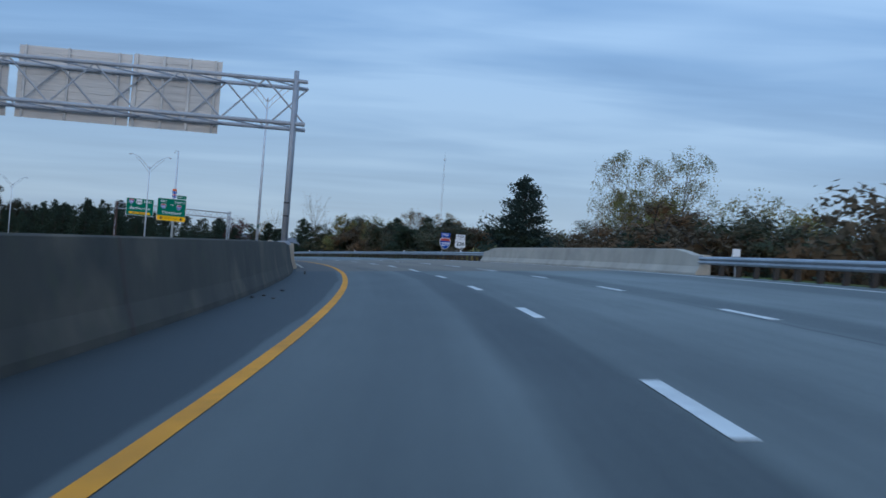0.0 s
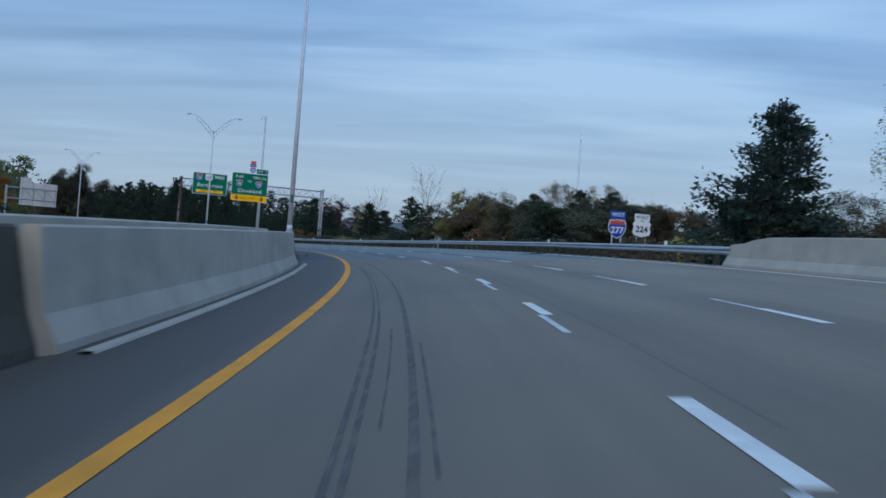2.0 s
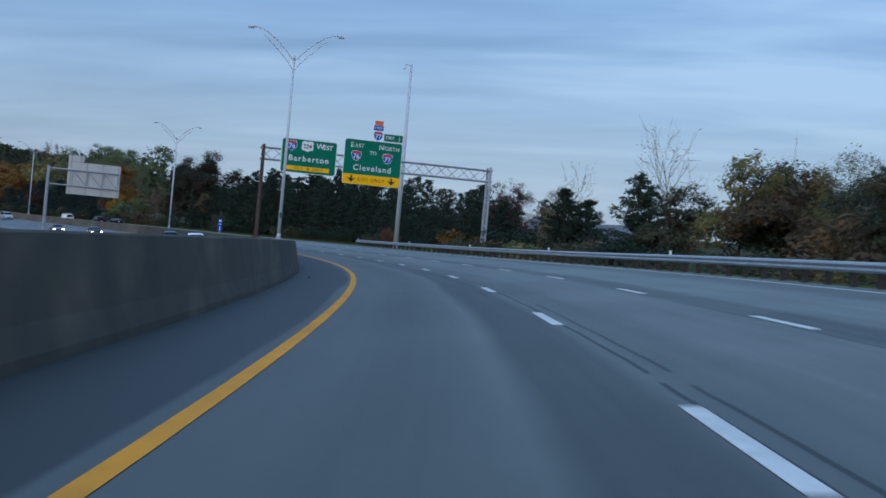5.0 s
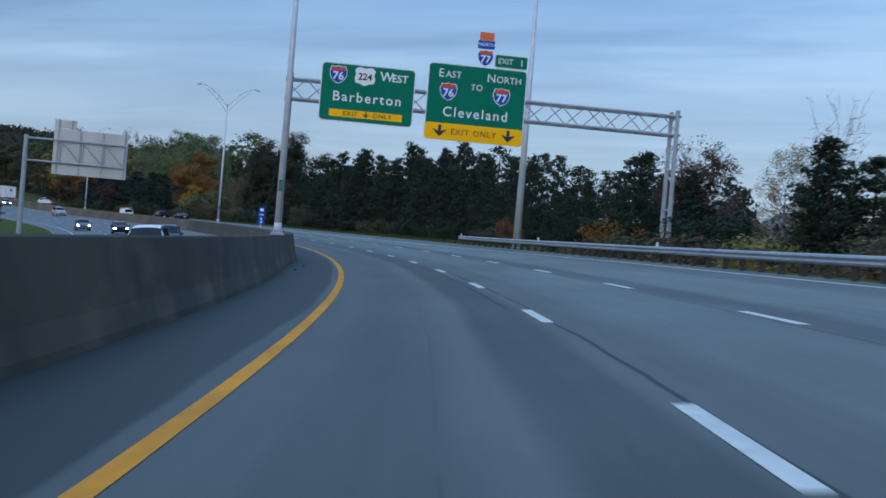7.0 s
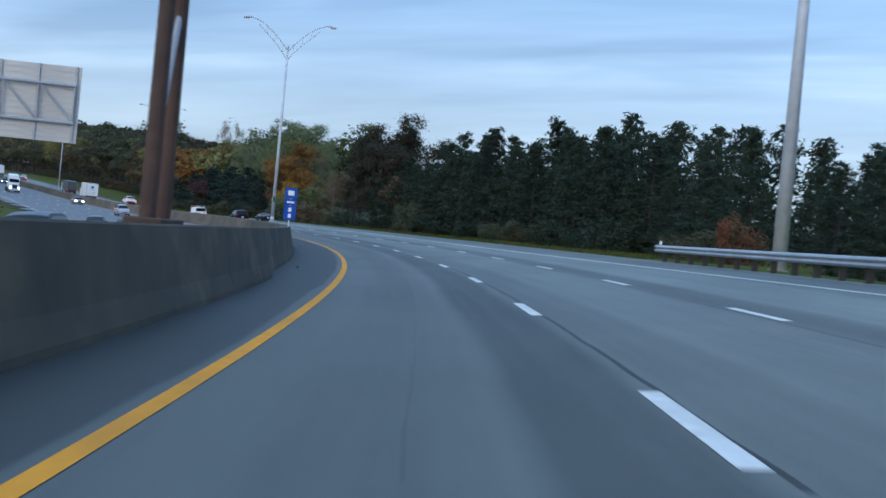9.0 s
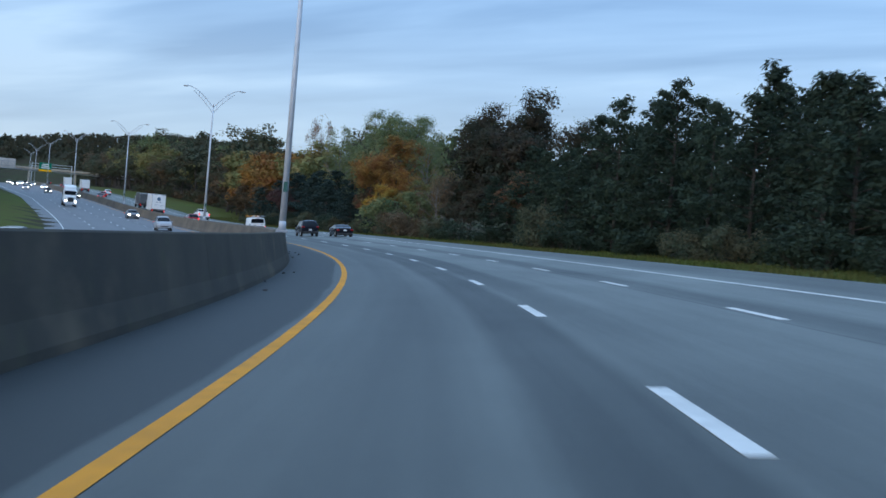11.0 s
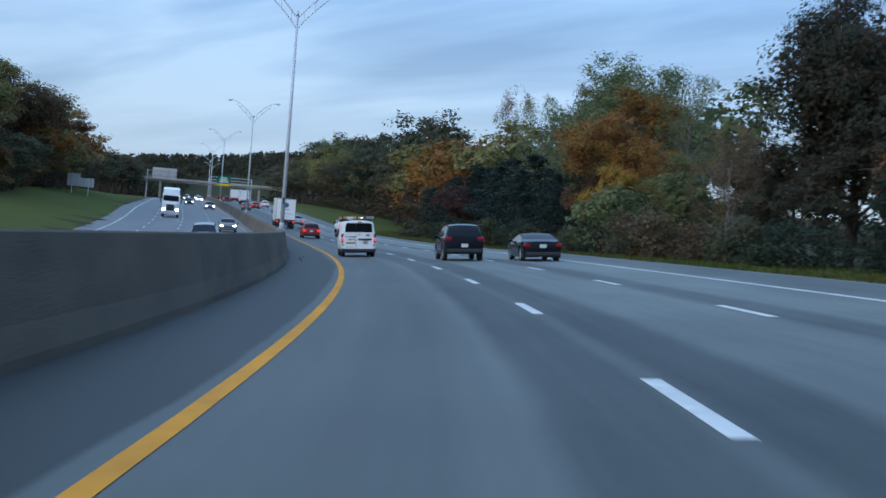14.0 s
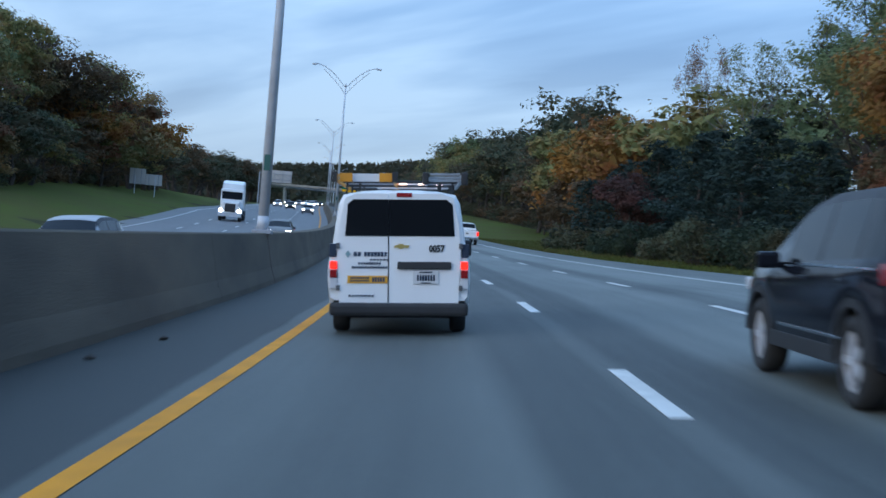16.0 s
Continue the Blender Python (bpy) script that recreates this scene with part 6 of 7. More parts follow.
def wheel(parent, x, y, r, w, rim_m=None, spokes=5, cover=False):
    """Tyre and rim; the outer face looks away from the car's middle."""
    sx = 1 if x > 0 else -1
    bm = bmesh.new()
    prof = [(r * 0.66, -w / 2), (r * 0.92, -w / 2), (r, -w * 0.34), (r, w * 0.34), (r * 0.92, w / 2), (r * 0.66, w / 2)]
    n = 28
    rings = []
    for k in range(n):
        a = 2 * math.pi * k / n
        rings.append([bm.verts.new((d, rr * math.cos(a), rr * math.sin(a))) for rr, d in prof])
    for k in range(n):
        q, p = rings[k], rings[(k + 1) % n]
        for j in range(len(prof)):
            jj = (j + 1) % len(prof)
            bm.faces.new((q[j], q[jj], p[jj], p[j]))
    wh = part("wheel", bm, M_TYRE, parent, "black tyre", True)
    wh.matrix_basis = Matrix.Translation((x, y, r))
    bm = bmesh.new()
    o = sx * w * 0.40
    cyl(bm, (o - 0.02 * sx, 0, 0), (o, 0, 0), r * 0.16, n=12)
    for k in range(spokes):
        a = 2 * math.pi * k / spokes
        box(bm, (o - 0.01 * sx, r * 0.38 * math.cos(a), r * 0.38 * math.sin(a)), (0.03, r * 0.16, r * 0.56), pose(0, 0, 0, -math.degrees(math.pi / 2 - a) + 180, 0, 0))
    nn = 28
    for k in range(nn):
        a, b = 2 * math.pi * k / nn, 2 * math.pi * (k + 1) / nn
        vs = [bm.verts.new((o, rr * math.cos(t), rr * math.sin(t))) for rr, t in ((r * 0.58, a), (r * 0.68, a), (r * 0.68, b), (r * 0.58, b))]
        bm.faces.new(vs)
        vs = [bm.verts.new((d, r * 0.58 * math.cos(t), r * 0.58 * math.sin(t))) for d, t in ((o, a), (o - 0.07 * sx, a), (o - 0.07 * sx, b), (o, b))]
        bm.faces.new(vs)
    part("rim", bm, rim_m or M_RIM, wh, "silver alloy rim")
    bm = bmesh.new()
    cyl(bm, (o - 0.09 * sx, 0, 0), (o - 0.075 * sx, 0, 0), r * 0.64, n=20)
    part("brake_disc", bm, M_BLACK, wh)
    return wh


def lerp(y, pts):
    return float(np.interp(y, [p[0] for p in pts], [p[1] for p in pts]))


def shell(parent, body_m, L, W, sill, axles, wr, top, belt, glass, wide=None, tumble=0.22, windscreen=(), name="body", roof_m=None, arch=1.22, stations=70, pillars=True):
    """A car's skin drawn along its length from profiles of roof, shoulder and width. y runs ahead from the tail.
    glass: side-window spans; windscreen: spans of the roof line that are glass."""
    ys = sorted(set([0.0, 0.03, 0.10, L - 0.10, L - 0.03, L] + list(np.linspace(0, L, stations)) + [v for sp in list(glass) + list(windscreen) for v in sp]))
    wide = wide or [(0, 0.90), (0.25, 0.97), (0.8, 1.0), (L * 0.75, 1.0), (L - 0.35, 0.95), (L, 0.82)]
    rows = []
    for y in ys:
        w = W / 2 * lerp(y, wide)
        zt, zs = lerp(y, top), lerp(y, belt)
        zs = min(zs, zt - 0.015)
        zb = sill + (0.10 if y < 0.15 or y > L - 0.15 else 0)
        for a in axles:
            d = abs(y - a)
            if d < wr * arch:
                zb = max(zb, wr + math.sqrt(max(0, (wr * arch) ** 2 - d * d)) * 0.97)
        zb = min(zb, zs - 0.12)
        g = zt - zs
        ins = tumble * g
        rows.append([(w - 0.05, zb), (w - 0.01, zb + 0.05), (w + 0.005, zb + (zs - zb) * 0.45), (w, zb + (zs - zb) * 0.8), (w - 0.025, zs),
                     (w - 0.03 - ins * 0.12, zs + g * 0.08), (w - 0.035 - ins * 0.80, zs + g * 0.80), (w - 0.06 - ins * 1.05, zs + g * 0.93),
                     ((w - ins) * 0.62, zt - 0.012 - g * 0.004), ((w - ins) * 0.3, zt), (0.0, zt)])
    k = len(rows[0])

    def inside(y0, y1, spans):
        return any(a - 1e-6 <= y0 and y1 <= b + 1e-6 for a, b in spans)
    cells = {"body": [], "window": [], "screen": [], "pillar": []}
    g0, g1 = (min(a for a, b in glass) - 0.02, max(b for a, b in glass) + 0.02) if glass else (9, 9)
    for i in range(len(ys) - 1):
        for j in range(k - 1):
            kind = "body"
            if j == 5 and inside(ys[i], ys[i + 1], glass):
                kind = "window"
            elif j in (5, 6) and g0 < ys[i] and ys[i + 1] < g1 and pillars:
                kind = "pillar"
            if j >= 7 and inside(ys[i], ys[i + 1], windscreen):
                kind = "screen"
            cells[kind].append((i, j))
    body = None
    for kind, sides in (("body", (1,)), ("pillar", (1, -1)), ("window", (1, -1)), ("screen", (1,))):
        spans = [None] if kind in ("body", "pillar") else (glass if kind == "window" else windscreen)
        for sp in spans:
            for side in sides:
                bm = bmesh.new()
                cache = {}

                def vert(i, j, sg):
                    key = (i, j, sg if rows[i][j][0] > 1e-6 else 1)
                    if key not in cache:
                        cache[key] = bm.verts.new((sg * rows[i][j][0], ys[i], rows[i][j][1]))
                    return cache[key]
                for i, j in cells[kind]:
                    if sp is not None and not (sp[0] - 1e-6 <= ys[i] and ys[i + 1] <= sp[1] + 1e-6):
                        continue
                    for sg in ((1, -1) if kind in ("body", "screen") else (side,)):
                        q = [vert(i, j, sg), vert(i + 1, j, sg), vert(i + 1, j + 1, sg), vert(i, j + 1, sg)]
                        if len(set(q)) == 4:
                            bm.faces.new(q if sg > 0 else q[::-1])
                if kind == "body":
                    for i in (0, len(ys) - 1):
                        ring = [vert(i, j, 1) for j in range(k)] + [vert(i, j, -1) for j in range(k - 2, -1, -1)]
                        bm.faces.new(ring)
                if not bm.faces:
                    bm.free()
                    continue
                bmesh.ops.recalc_face_normals(bm, faces=bm.faces)
                me = bpy.data.meshes.new(kind)
                bm.to_mesh(me)
                bm.free()
                me.materials.append(body_m if kind == "body" else M_BLACK if kind == "pillar" else M_GLASS)
                me.shade_smooth()
                me.set_sharp_from_angle(angle=radians(38))
                o = new(name if kind == "body" else "window_surround" if kind == "pillar" else ("side_window" if kind == "window" else "windscreen"), me)
                o.parent = parent
                if kind in ("window", "screen"):
                    o["label"] = "dark tinted glass"
                elif kind == "body":
                    body = o
    # dark floor, wheel wells and cabin lining behind the glass
    bm = bmesh.new()
    box(bm, (0, L / 2, sill + 0.16), (W * 0.84, L * 0.94, 0.30))
    part("underbody", bm, M_BLACK, parent)
    return body


def boxes(parent, name, items, material, label="", bev=0.01):
    out = []
    for c, sz in items:
        bm = bmesh.new()
        box(bm, c, sz, bev=bev)
        out.append(part(name, bm, material, parent, label))
    return out


def mirrors(parent, x, y, z, m, size=(0.20, 0.10, 0.15)):
    for sx in (-1, 1):
        bm = bmesh.new()
        box(bm, (sx * (x + size[0] / 2), y, z), size, bev=0.035)
        box(bm, (sx * x, y, z - 0.05), (0.12, 0.05, 0.04))
        part("mirror", bm, m, parent)


def bars(parent, x0, x1, z, h, y, material, n, seed, gap=0.25):
    """Unreadable lettering: a row of plain bars."""
    r = random.Random(seed)
    w = (x1 - x0) / n
    for k in range(n):
        a = x0 + w * k
        bm = bmesh.new()
        box(bm, (a + w * 0.5, y, z), (w * (1 - gap * r.uniform(0.6, 1.4)), 0.004, h))
        part("mark", bm, material, parent)


def on_road(s, u, turn=0.0, lift=0.0):
    return rm(s, u, 0.006 + lift, turn, True)


def work_van(s, u):
    v = thing("van", on_road(s, u, 0.6) @ Matrix.Diagonal((1.03, 1, 1, 1)), "white work van with ladders on a roof rack, tail lamps lit", "van")
    W, L = 1.74, 4.70
    top = [(0, 1.74), (0.02, 1.79), (0.10, 1.825), (0.30, 1.845), (1.2, 1.86), (2.9, 1.85), (3.35, 1.78), (3.95, 1.28), (4.35, 1.10), (4.62, 0.98), (4.70, 0.80)]
    belt = [(0, 1.02), (3.0, 1.02), (3.9, 1.0), (4.4, 0.95), (4.7, 0.70)]
    body = shell(v, P_WHITE, L, W, 0.34, (0.80, 3.52), 0.315, top, belt, [(3.05, 3.62)], wide=[(0, 0.975), (0.06, 1.0), (3.6, 1.0), (4.3, 0.95), (4.70, 0.80)], tumble=0.14, windscreen=[(3.35, 3.92)], pillars=False)
    # rear face: two unequal doors, one window across both
    outer = [(-0.73, 0.41), (0.73, 0.41), (0.755, 1.10), (0.73, 1.40), (0.66, 1.735), (0.52, 1.79), (-0.52, 1.79), (-0.66, 1.735), (-0.73, 1.40), (-0.755, 1.10)]
    split = -0.13
    for keep in (-1, 1):
        bm2 = bmesh.new()
        pts = [(min(x, split - 0.006) if keep < 0 else max(x, split + 0.006), z) for x, z in outer]
        clean = []
        for p in pts:
            if not clean or abs(p[0] - clean[-1][0]) + abs(p[1] - clean[-1][1]) > 1e-4:
                clean.append(p)
        if abs(clean[0][0] - clean[-1][0]) + abs(clean[0][1] - clean[-1][1]) < 1e-4:
            clean.pop()
        poly(bm2, clean, 0.035)
        d = part("rear_door", bm2, P_WHITE, v)
        d.matrix_basis = pose(0, -0.035, 0)

    def win(x0, x1):
        bm = bmesh.new()
        zt, zb = 1.715, 1.255
        k = 0.06
        poly(bm, [(x0 - (0.05 if x0 < -0.3 else 0), zb), (x1 + (0.05 if x1 > 0.3 else 0), zb), (x1 + (0.02 if x1 > 0.3 else 0), zt - k), (x1 - (0.05 if x1 > 0.3 else 0), zt), (x0 + (0.05 if x0 < -0.3 else 0), zt), (x0 - (0.02 if x0 < -0.3 else 0), zt - k)], 0.012)
        o = part("rear_window", bm, M_GLASS, v, "dark tinted rear window")
        o.matrix_basis = pose(0, -0.044, 0)
    win(-0.61, split - 0.001)
    win(split + 0.001, 0.63)
    boxes(v, "door_seam", [((split, -0.036, 0.83), (0.006, 0.004, 0.84))], M_BLACK)
    boxes(v, "hinge", [((x, -0.045, z), (0.045, 0.03, 0.07)) for x in (-0.745, 0.755) for z in (0.60, 1.13)], P_GREY, bev=0.006)
    boxes(v, "bumper", [((0, 0.02, 0.33), (1.70, 0.20, 0.17))], M_BLACK, "dark grey plastic rear bumper", bev=0.05)
    boxes(v, "under_panel", [((0, 0.45, 0.26), (1.25, 0.5, 0.10))], M_BLACK)
    boxes(v, "grip", [((0.31, -0.052, 0.885), (0.66, 0.035, 0.095))], M_BLACK, "black handle strip", bev=0.015)
    for sx in (-1, 1):
        x = sx * 0.80
        lamp = boxes(v, "tail_lamp", [((x, -0.010, 0.765), (0.105, 0.06, 0.36))], M_CLEAR, "tall tail lamp cluster", bev=0.02)[0]
        for z, h, m in ((0.885, 0.10, M_TAIL_ON), (0.775, 0.10, M_TAIL)):
            bm = bmesh.new()
            box(bm, (x, -0.044, z), (0.085, 0.02, h), bev=0.008)
            part("lens", bm, m, lamp)
        boxes(v, "corner_trim", [((x + sx * 0.01, 0.0, 1.07), (0.09, 0.05, 0.17))], P_BLUE)
    boxes(v, "brake_lamp", [((0.06, 0.0, 1.772), (0.19, 0.10, 0.055))], M_TAIL, "red high brake lamp", bev=0.01)
    plate = boxes(v, "number_plate", [((0.33, -0.046, 0.735), (0.31, 0.012, 0.165))], M_PLATE, "pale number plate with plain bars")[0]
    bars(plate, 0.215, 0.445, 0.73, 0.075, -0.055, P_BLUE, 7, 2)
    boxes(plate, "frame_bar", [((0.33, -0.055, 0.80), (0.16, 0.004, 0.018)), ((0.33, -0.055, 0.668), (0.12, 0.004, 0.012))], P_BLUE, bev=0)
    # badge, fleet number and company lettering
    bm = bmesh.new()
    poly(bm, [(-0.02, 1.075), (0.05, 1.075), (0.06, 1.06), (0.13, 1.06), (0.115, 1.028), (0.05, 1.028), (0.04, 1.012), (-0.01, 1.012), (0.0, 1.028), (-0.065, 1.028), (-0.05, 1.06), (0.01, 1.06)], 0.01)
    o = part("badge", bm, mat_once("badge_gold", (0.62, 0.46, 0.16), 0.3, 0.7), v, "small gold badge")
    o.matrix_basis = pose(0.0, -0.048, 0.08)
    lettering("number", "0057", 0.115, M_SIGNK, v, 0.46, 1.095, -0.042, bold=0.004, squeeze=0.82)
    K = mat_once("van_lettering", (0.03, 0.05, 0.09))
    bm = bmesh.new()
    poly(bm, [(-0.66, 1.025), (-0.625, 1.07), (-0.59, 1.025), (-0.625, 0.98)], 0.005)
    o = part("emblem", bm, mat_once("emblem_teal", (0.20, 0.33, 0.36)), v)
    o.matrix_basis = pose(0, -0.042, 0)
    bars(v, -0.56, -0.46, 1.025, 0.055, -0.041, K, 2, 3)
    bars(v, -0.43, -0.145, 1.025, 0.055, -0.041, K, 7, 4)
    bars(v, -0.36, -0.12, 0.955, 0.022, -0.041, K, 6, 5)
    bars(v, -0.50, -0.22, 0.908, 0.030, -0.041, K, 9, 6)
    bars(v, -0.58, -0.14, 0.858, 0.028, -0.041, K, 14, 7)
    bars(v, -0.62, -0.30, 0.50, 0.022, -0.041, K, 8, 8)
    st = boxes(v, "sticker", [((-0.385, -0.040, 0.705), (0.49, 0.006, 0.095))], mat_once("sticker_yellow", (0.74, 0.36, 0.03)), "yellow bumper sticker with plain bars", bev=0)[0]
    bars(st, -0.60, -0.36, 0.725, 0.022, -0.045, K, 9, 9)
    bars(st, -0.60, -0.36, 0.690, 0.022, -0.045, K, 8, 10)
    bars(st, -0.33, -0.17, 0.705, 0.055, -0.045, K, 5, 11)
    mirrors(v, 0.86, 3.25, 1.08, M_BLACK, (0.16, 0.12, 0.24))
    for x in (-0.74, 0.74):
        for y in (0.80, 3.52):
            wheel(v, x, y, 0.315, 0.20)
    # roof rack, ladders and beacon bar
    for y in (0.45, 1.7, 2.9):
        bm = bmesh.new()
        cyl(bm, (-0.72, y, 1.955), (0.72, y, 1.955), 0.018, n=8)
        for x in (-0.66, -0.5, 0.5, 0.66):
            cyl(bm, (x * 1.02, y, 1.80), (x, y, 1.955), 0.014, n=6)
        part("rack_bar", bm, M_BLACK, v)

    def ladder(x0, x1, z, rail_m, rung_m, label, y0, y1, tall):
        ld = thing("ladder", on_road(s, u, 0.6) @ Matrix.Diagonal((1.03, 1, 1, 1)), label, "ladder", "ladders on the van")
        for x in (x0, x1):
            bm = bmesh.new()
            box(bm, (x, (y0 + y1) / 2, z), (0.035, y1 - y0, tall), bev=0.006)
            part("rail", bm, rail_m, ld)
        for k in range(9):
            y = y0 + 0.12 + (y1 - y0 - 0.24) * k / 8
            bm = bmesh.new()
            cyl(bm, (x0, y, z), (x1, y, z), 0.016, n=8)
            part("rung", bm, rung_m, ld)
        return ld
    a = ladder(-0.78, -0.07, 1.995, M_AMBER, M_GALV, "orange fibreglass ladder lying on the van's rack", 0.12, 3.3, 0.10)
    boxes(a, "foot", [((x, 0.10, 2.0), (0.07, 0.10, 0.13)) for x in (-0.80, -0.06)], M_BLACK, bev=0.01)
    boxes(a, "end_cap", [((x, 0.10, 1.995), (0.16, 0.03, 0.11)) for x in (-0.66, -0.17)], M_AMBER, bev=0.01)
    boxes(a, "step_board", [((-0.41, 0.16, 1.995), (0.34, 0.05, 0.10))], M_PLATE, bev=0.01)
    b = ladder(0.34, 0.78, 2.005, M_GALV, M_GALV, "grey aluminium extension ladder lying on the van's rack", 0.2, 3.2, 0.09)
    boxes(b, "foot", [((x, 0.15, 1.99), (0.08, 0.12, 0.16)) for x in (0.32, 0.80)], M_BLACK, bev=0.02)
    boxes(b, "rung_end", [((0.56, 0.2, z), (0.38, 0.035, 0.03)) for z in (1.965, 2.005, 2.045)], M_GALV, bev=0.005)
    bar = boxes(v, "light_bar", [((0.15, 2.2, 1.98), (1.0, 0.22, 0.09))], M_PLATE, "beacon bar on the roof", bev=0.02)[0]
    for x in (-0.22, 0.02, 0.28, 0.52):
        bm = bmesh.new()
        box(bm, (x, 2.08, 1.985), (0.10, 0.03, 0.05))
        part("beacon", bm, M_BAR, bar)


def passenger(name, s, u, body_m, label, L=4.6, W=1.80, H=1.45, kind="sedan", facing=0, lit=True, low=0.0, wr=0.32, category="car", lamps_on=True):
    """Saloon, hatchback, coupe or sport-utility car. facing 180: towards us."""
    c = thing(name, on_road(s, u, facing) @ pose(0, -L / 2, -low), label, category)
    q = L / 4.6
    if kind == "suv":
        top = [(0, 0.95), (0.03, 1.12), (0.22, 1.40), (0.50, H - 0.06), (1.1, H), (2.2, H - 0.01), (2.75, H - 0.10), (3.55, 1.10), (4.1, 1.01), (4.45, 0.90), (4.6, 0.66)]
        belt = [(0, 1.0), (0.5, 1.07), (2.4, 1.0), (3.3, 0.96), (4.2, 0.88), (4.6, 0.60)]
        glass, scr, sill, tum = [(0.52, 0.98), (1.06, 1.92), (2.00, 2.92)], [(2.80, 3.50), (0.06, 0.36)], 0.30, 0.34
    elif kind == "hatch":
        top = [(0, 0.80), (0.03, 0.95), (0.40, 1.32), (0.75, H - 0.03), (1.5, H), (2.3, H - 0.04), (2.75, H - 0.16), (3.5, 1.00), (4.1, 0.92), (4.45, 0.80), (4.6, 0.58)]
        belt = [(0, 0.88), (0.6, 0.95), (2.4, 0.90), (3.3, 0.88), (4.2, 0.80), (4.6, 0.54)]
        glass, scr, sill, tum = [(0.62, 1.0), (1.06, 1.95), (2.02, 2.98)], [(2.75, 3.48), (0.08, 0.58)], 0.22, 0.36
    else:
        top = [(0, 0.74), (0.05, 0.93), (0.65, 0.985), (0.85, 1.02), (1.40, H - 0.10), (1.80, H), (2.35, H - 0.01), (2.75, H - 0.10), (3.45, 0.97), (4.1, 0.86), (4.45, 0.72), (4.6, 0.52)]
        belt = [(0, 0.84), (0.7, 0.93), (2.4, 0.87), (3.3, 0.85), (4.2, 0.77), (4.6, 0.50)]
        glass, scr, sill, tum = ([(1.30, 1.92), (2.0, 2.98)] if kind == "sedan" else [(1.28, 1.62), (1.70, 2.92)]), [(2.75, 3.42), (0.90, 1.42)], 0.20, 0.44
    top, belt = [(y * q, z) for y, z in top], [(y * q, z) for y, z in belt]
    glass, scr = [(a * q, b * q) for a, b in glass], [(a * q, b * q) for a, b in scr]
    ax = (0.98 * q, 3.68 * q) if kind == "suv" else (0.92 * q, 3.62 * q)
    shell(c, body_m, L, W, sill, ax, wr, top, belt, glass, tumble=tum, windscreen=scr)
    for x in (-(W / 2 - 0.11), W / 2 - 0.11):
        for y in ax:
            wheel(c, x, y, wr, 0.21, spokes=5 if kind != "coupe" else 8)
    mirrors(c, W / 2 - 0.02, 3.02 * q, 1.06 if kind == "suv" else 0.94, body_m)
    zl = 0.98 if kind == "suv" else 0.76
    for sx in (-1, 1):
        boxes(c, "tail_lamp", [((sx * (W / 2 - 0.17), 0.20, zl + 0.02), (0.33, 0.42, 0.17))] if kind == "suv" else [((sx * (W / 2 - 0.17), 0.05, zl), (0.30, 0.16, 0.17))], M_TAIL_ON if lamps_on else M_TAIL, "red tail lamp", bev=0.05)
        boxes(c, "head_lamp", [((sx * (W / 2 - 0.24), L - 0.12, 0.68 if kind != "suv" else 0.80), (0.30, 0.20, 0.13))], M_HEAD if lit else M_CLEAR, "lit head lamp" if lit else "", bev=0.03)
    boxes(c, "bumper", [((0, 0.05, sill + 0.17), (W * 0.88, 0.14, 0.18))], M_BLACK, bev=0.04)
    boxes(c, "grille", [((0, L - 0.03, 0.55), (W * 0.5, 0.06, 0.16))], M_BLACK, bev=0.02)
    boxes(c, "number_plate", [((0, -0.008, 0.72 if kind != "suv" else 0.70), (0.31, 0.012, 0.155))], M_PLATE)
    return c


def dress_suv(c):
    """Seams, handles, arch trims and brightwork on the side that shows."""
    for sx in (-1, 1):
        x = sx * 0.918
        boxes(c, "belt_strip", [((sx * 0.898, 1.72, 1.035), (0.012, 2.35, 0.018))], M_CHROME, "bright strip under the windows", bev=0)
        boxes(c, "door_handle", [((sx * 0.925, y, 0.93), (0.03, 0.20, 0.035)) for y in (1.18, 2.15)], P_NAVY, bev=0.01)
        boxes(c, "sill_trim", [((sx * 0.91, 2.3, 0.36), (0.03, 1.9, 0.14))], M_BLACK, bev=0.01)
        boxes(c, "door_strip", [((sx * 0.925, 2.05, 0.50), (0.015, 1.7, 0.025))], M_CHROME, bev=0.005)
        for yy in (1.10, 2.05, 3.05):
            boxes(c, "door_seam", [((sx * 0.919, yy, 0.70), (0.006, 0.012, 0.52))], M_BLACK, bev=0)
        for ya in (0.98 * 4.5 / 4.6, 3.68 * 4.5 / 4.6):
            bm = bmesh.new()
            n = 16
            for k in range(n):
                a0, a1 = math.pi * (0.02 + 0.96 * k / n), math.pi * (0.02 + 0.96 * (k + 1) / n)
                ring = [bm.verts.new((sx * 0.925, ya + rr * math.cos(a), 0.345 + rr * math.sin(a))) for rr, a in ((0.405, a0), (0.47, a0), (0.47, a1), (0.405, a1))]
                f = bm.faces.new(ring)
                back = [bm.verts.new((sx * 0.86, v.co.y, v.co.z)) for v in ring]
                for m in range(4):
                    bm.faces.new((ring[m], ring[(m + 1) % 4], back[(m + 1) % 4], back[m]))
            part("arch_trim", bm, M_BLACK, c, "dark plastic wheel arch trim")


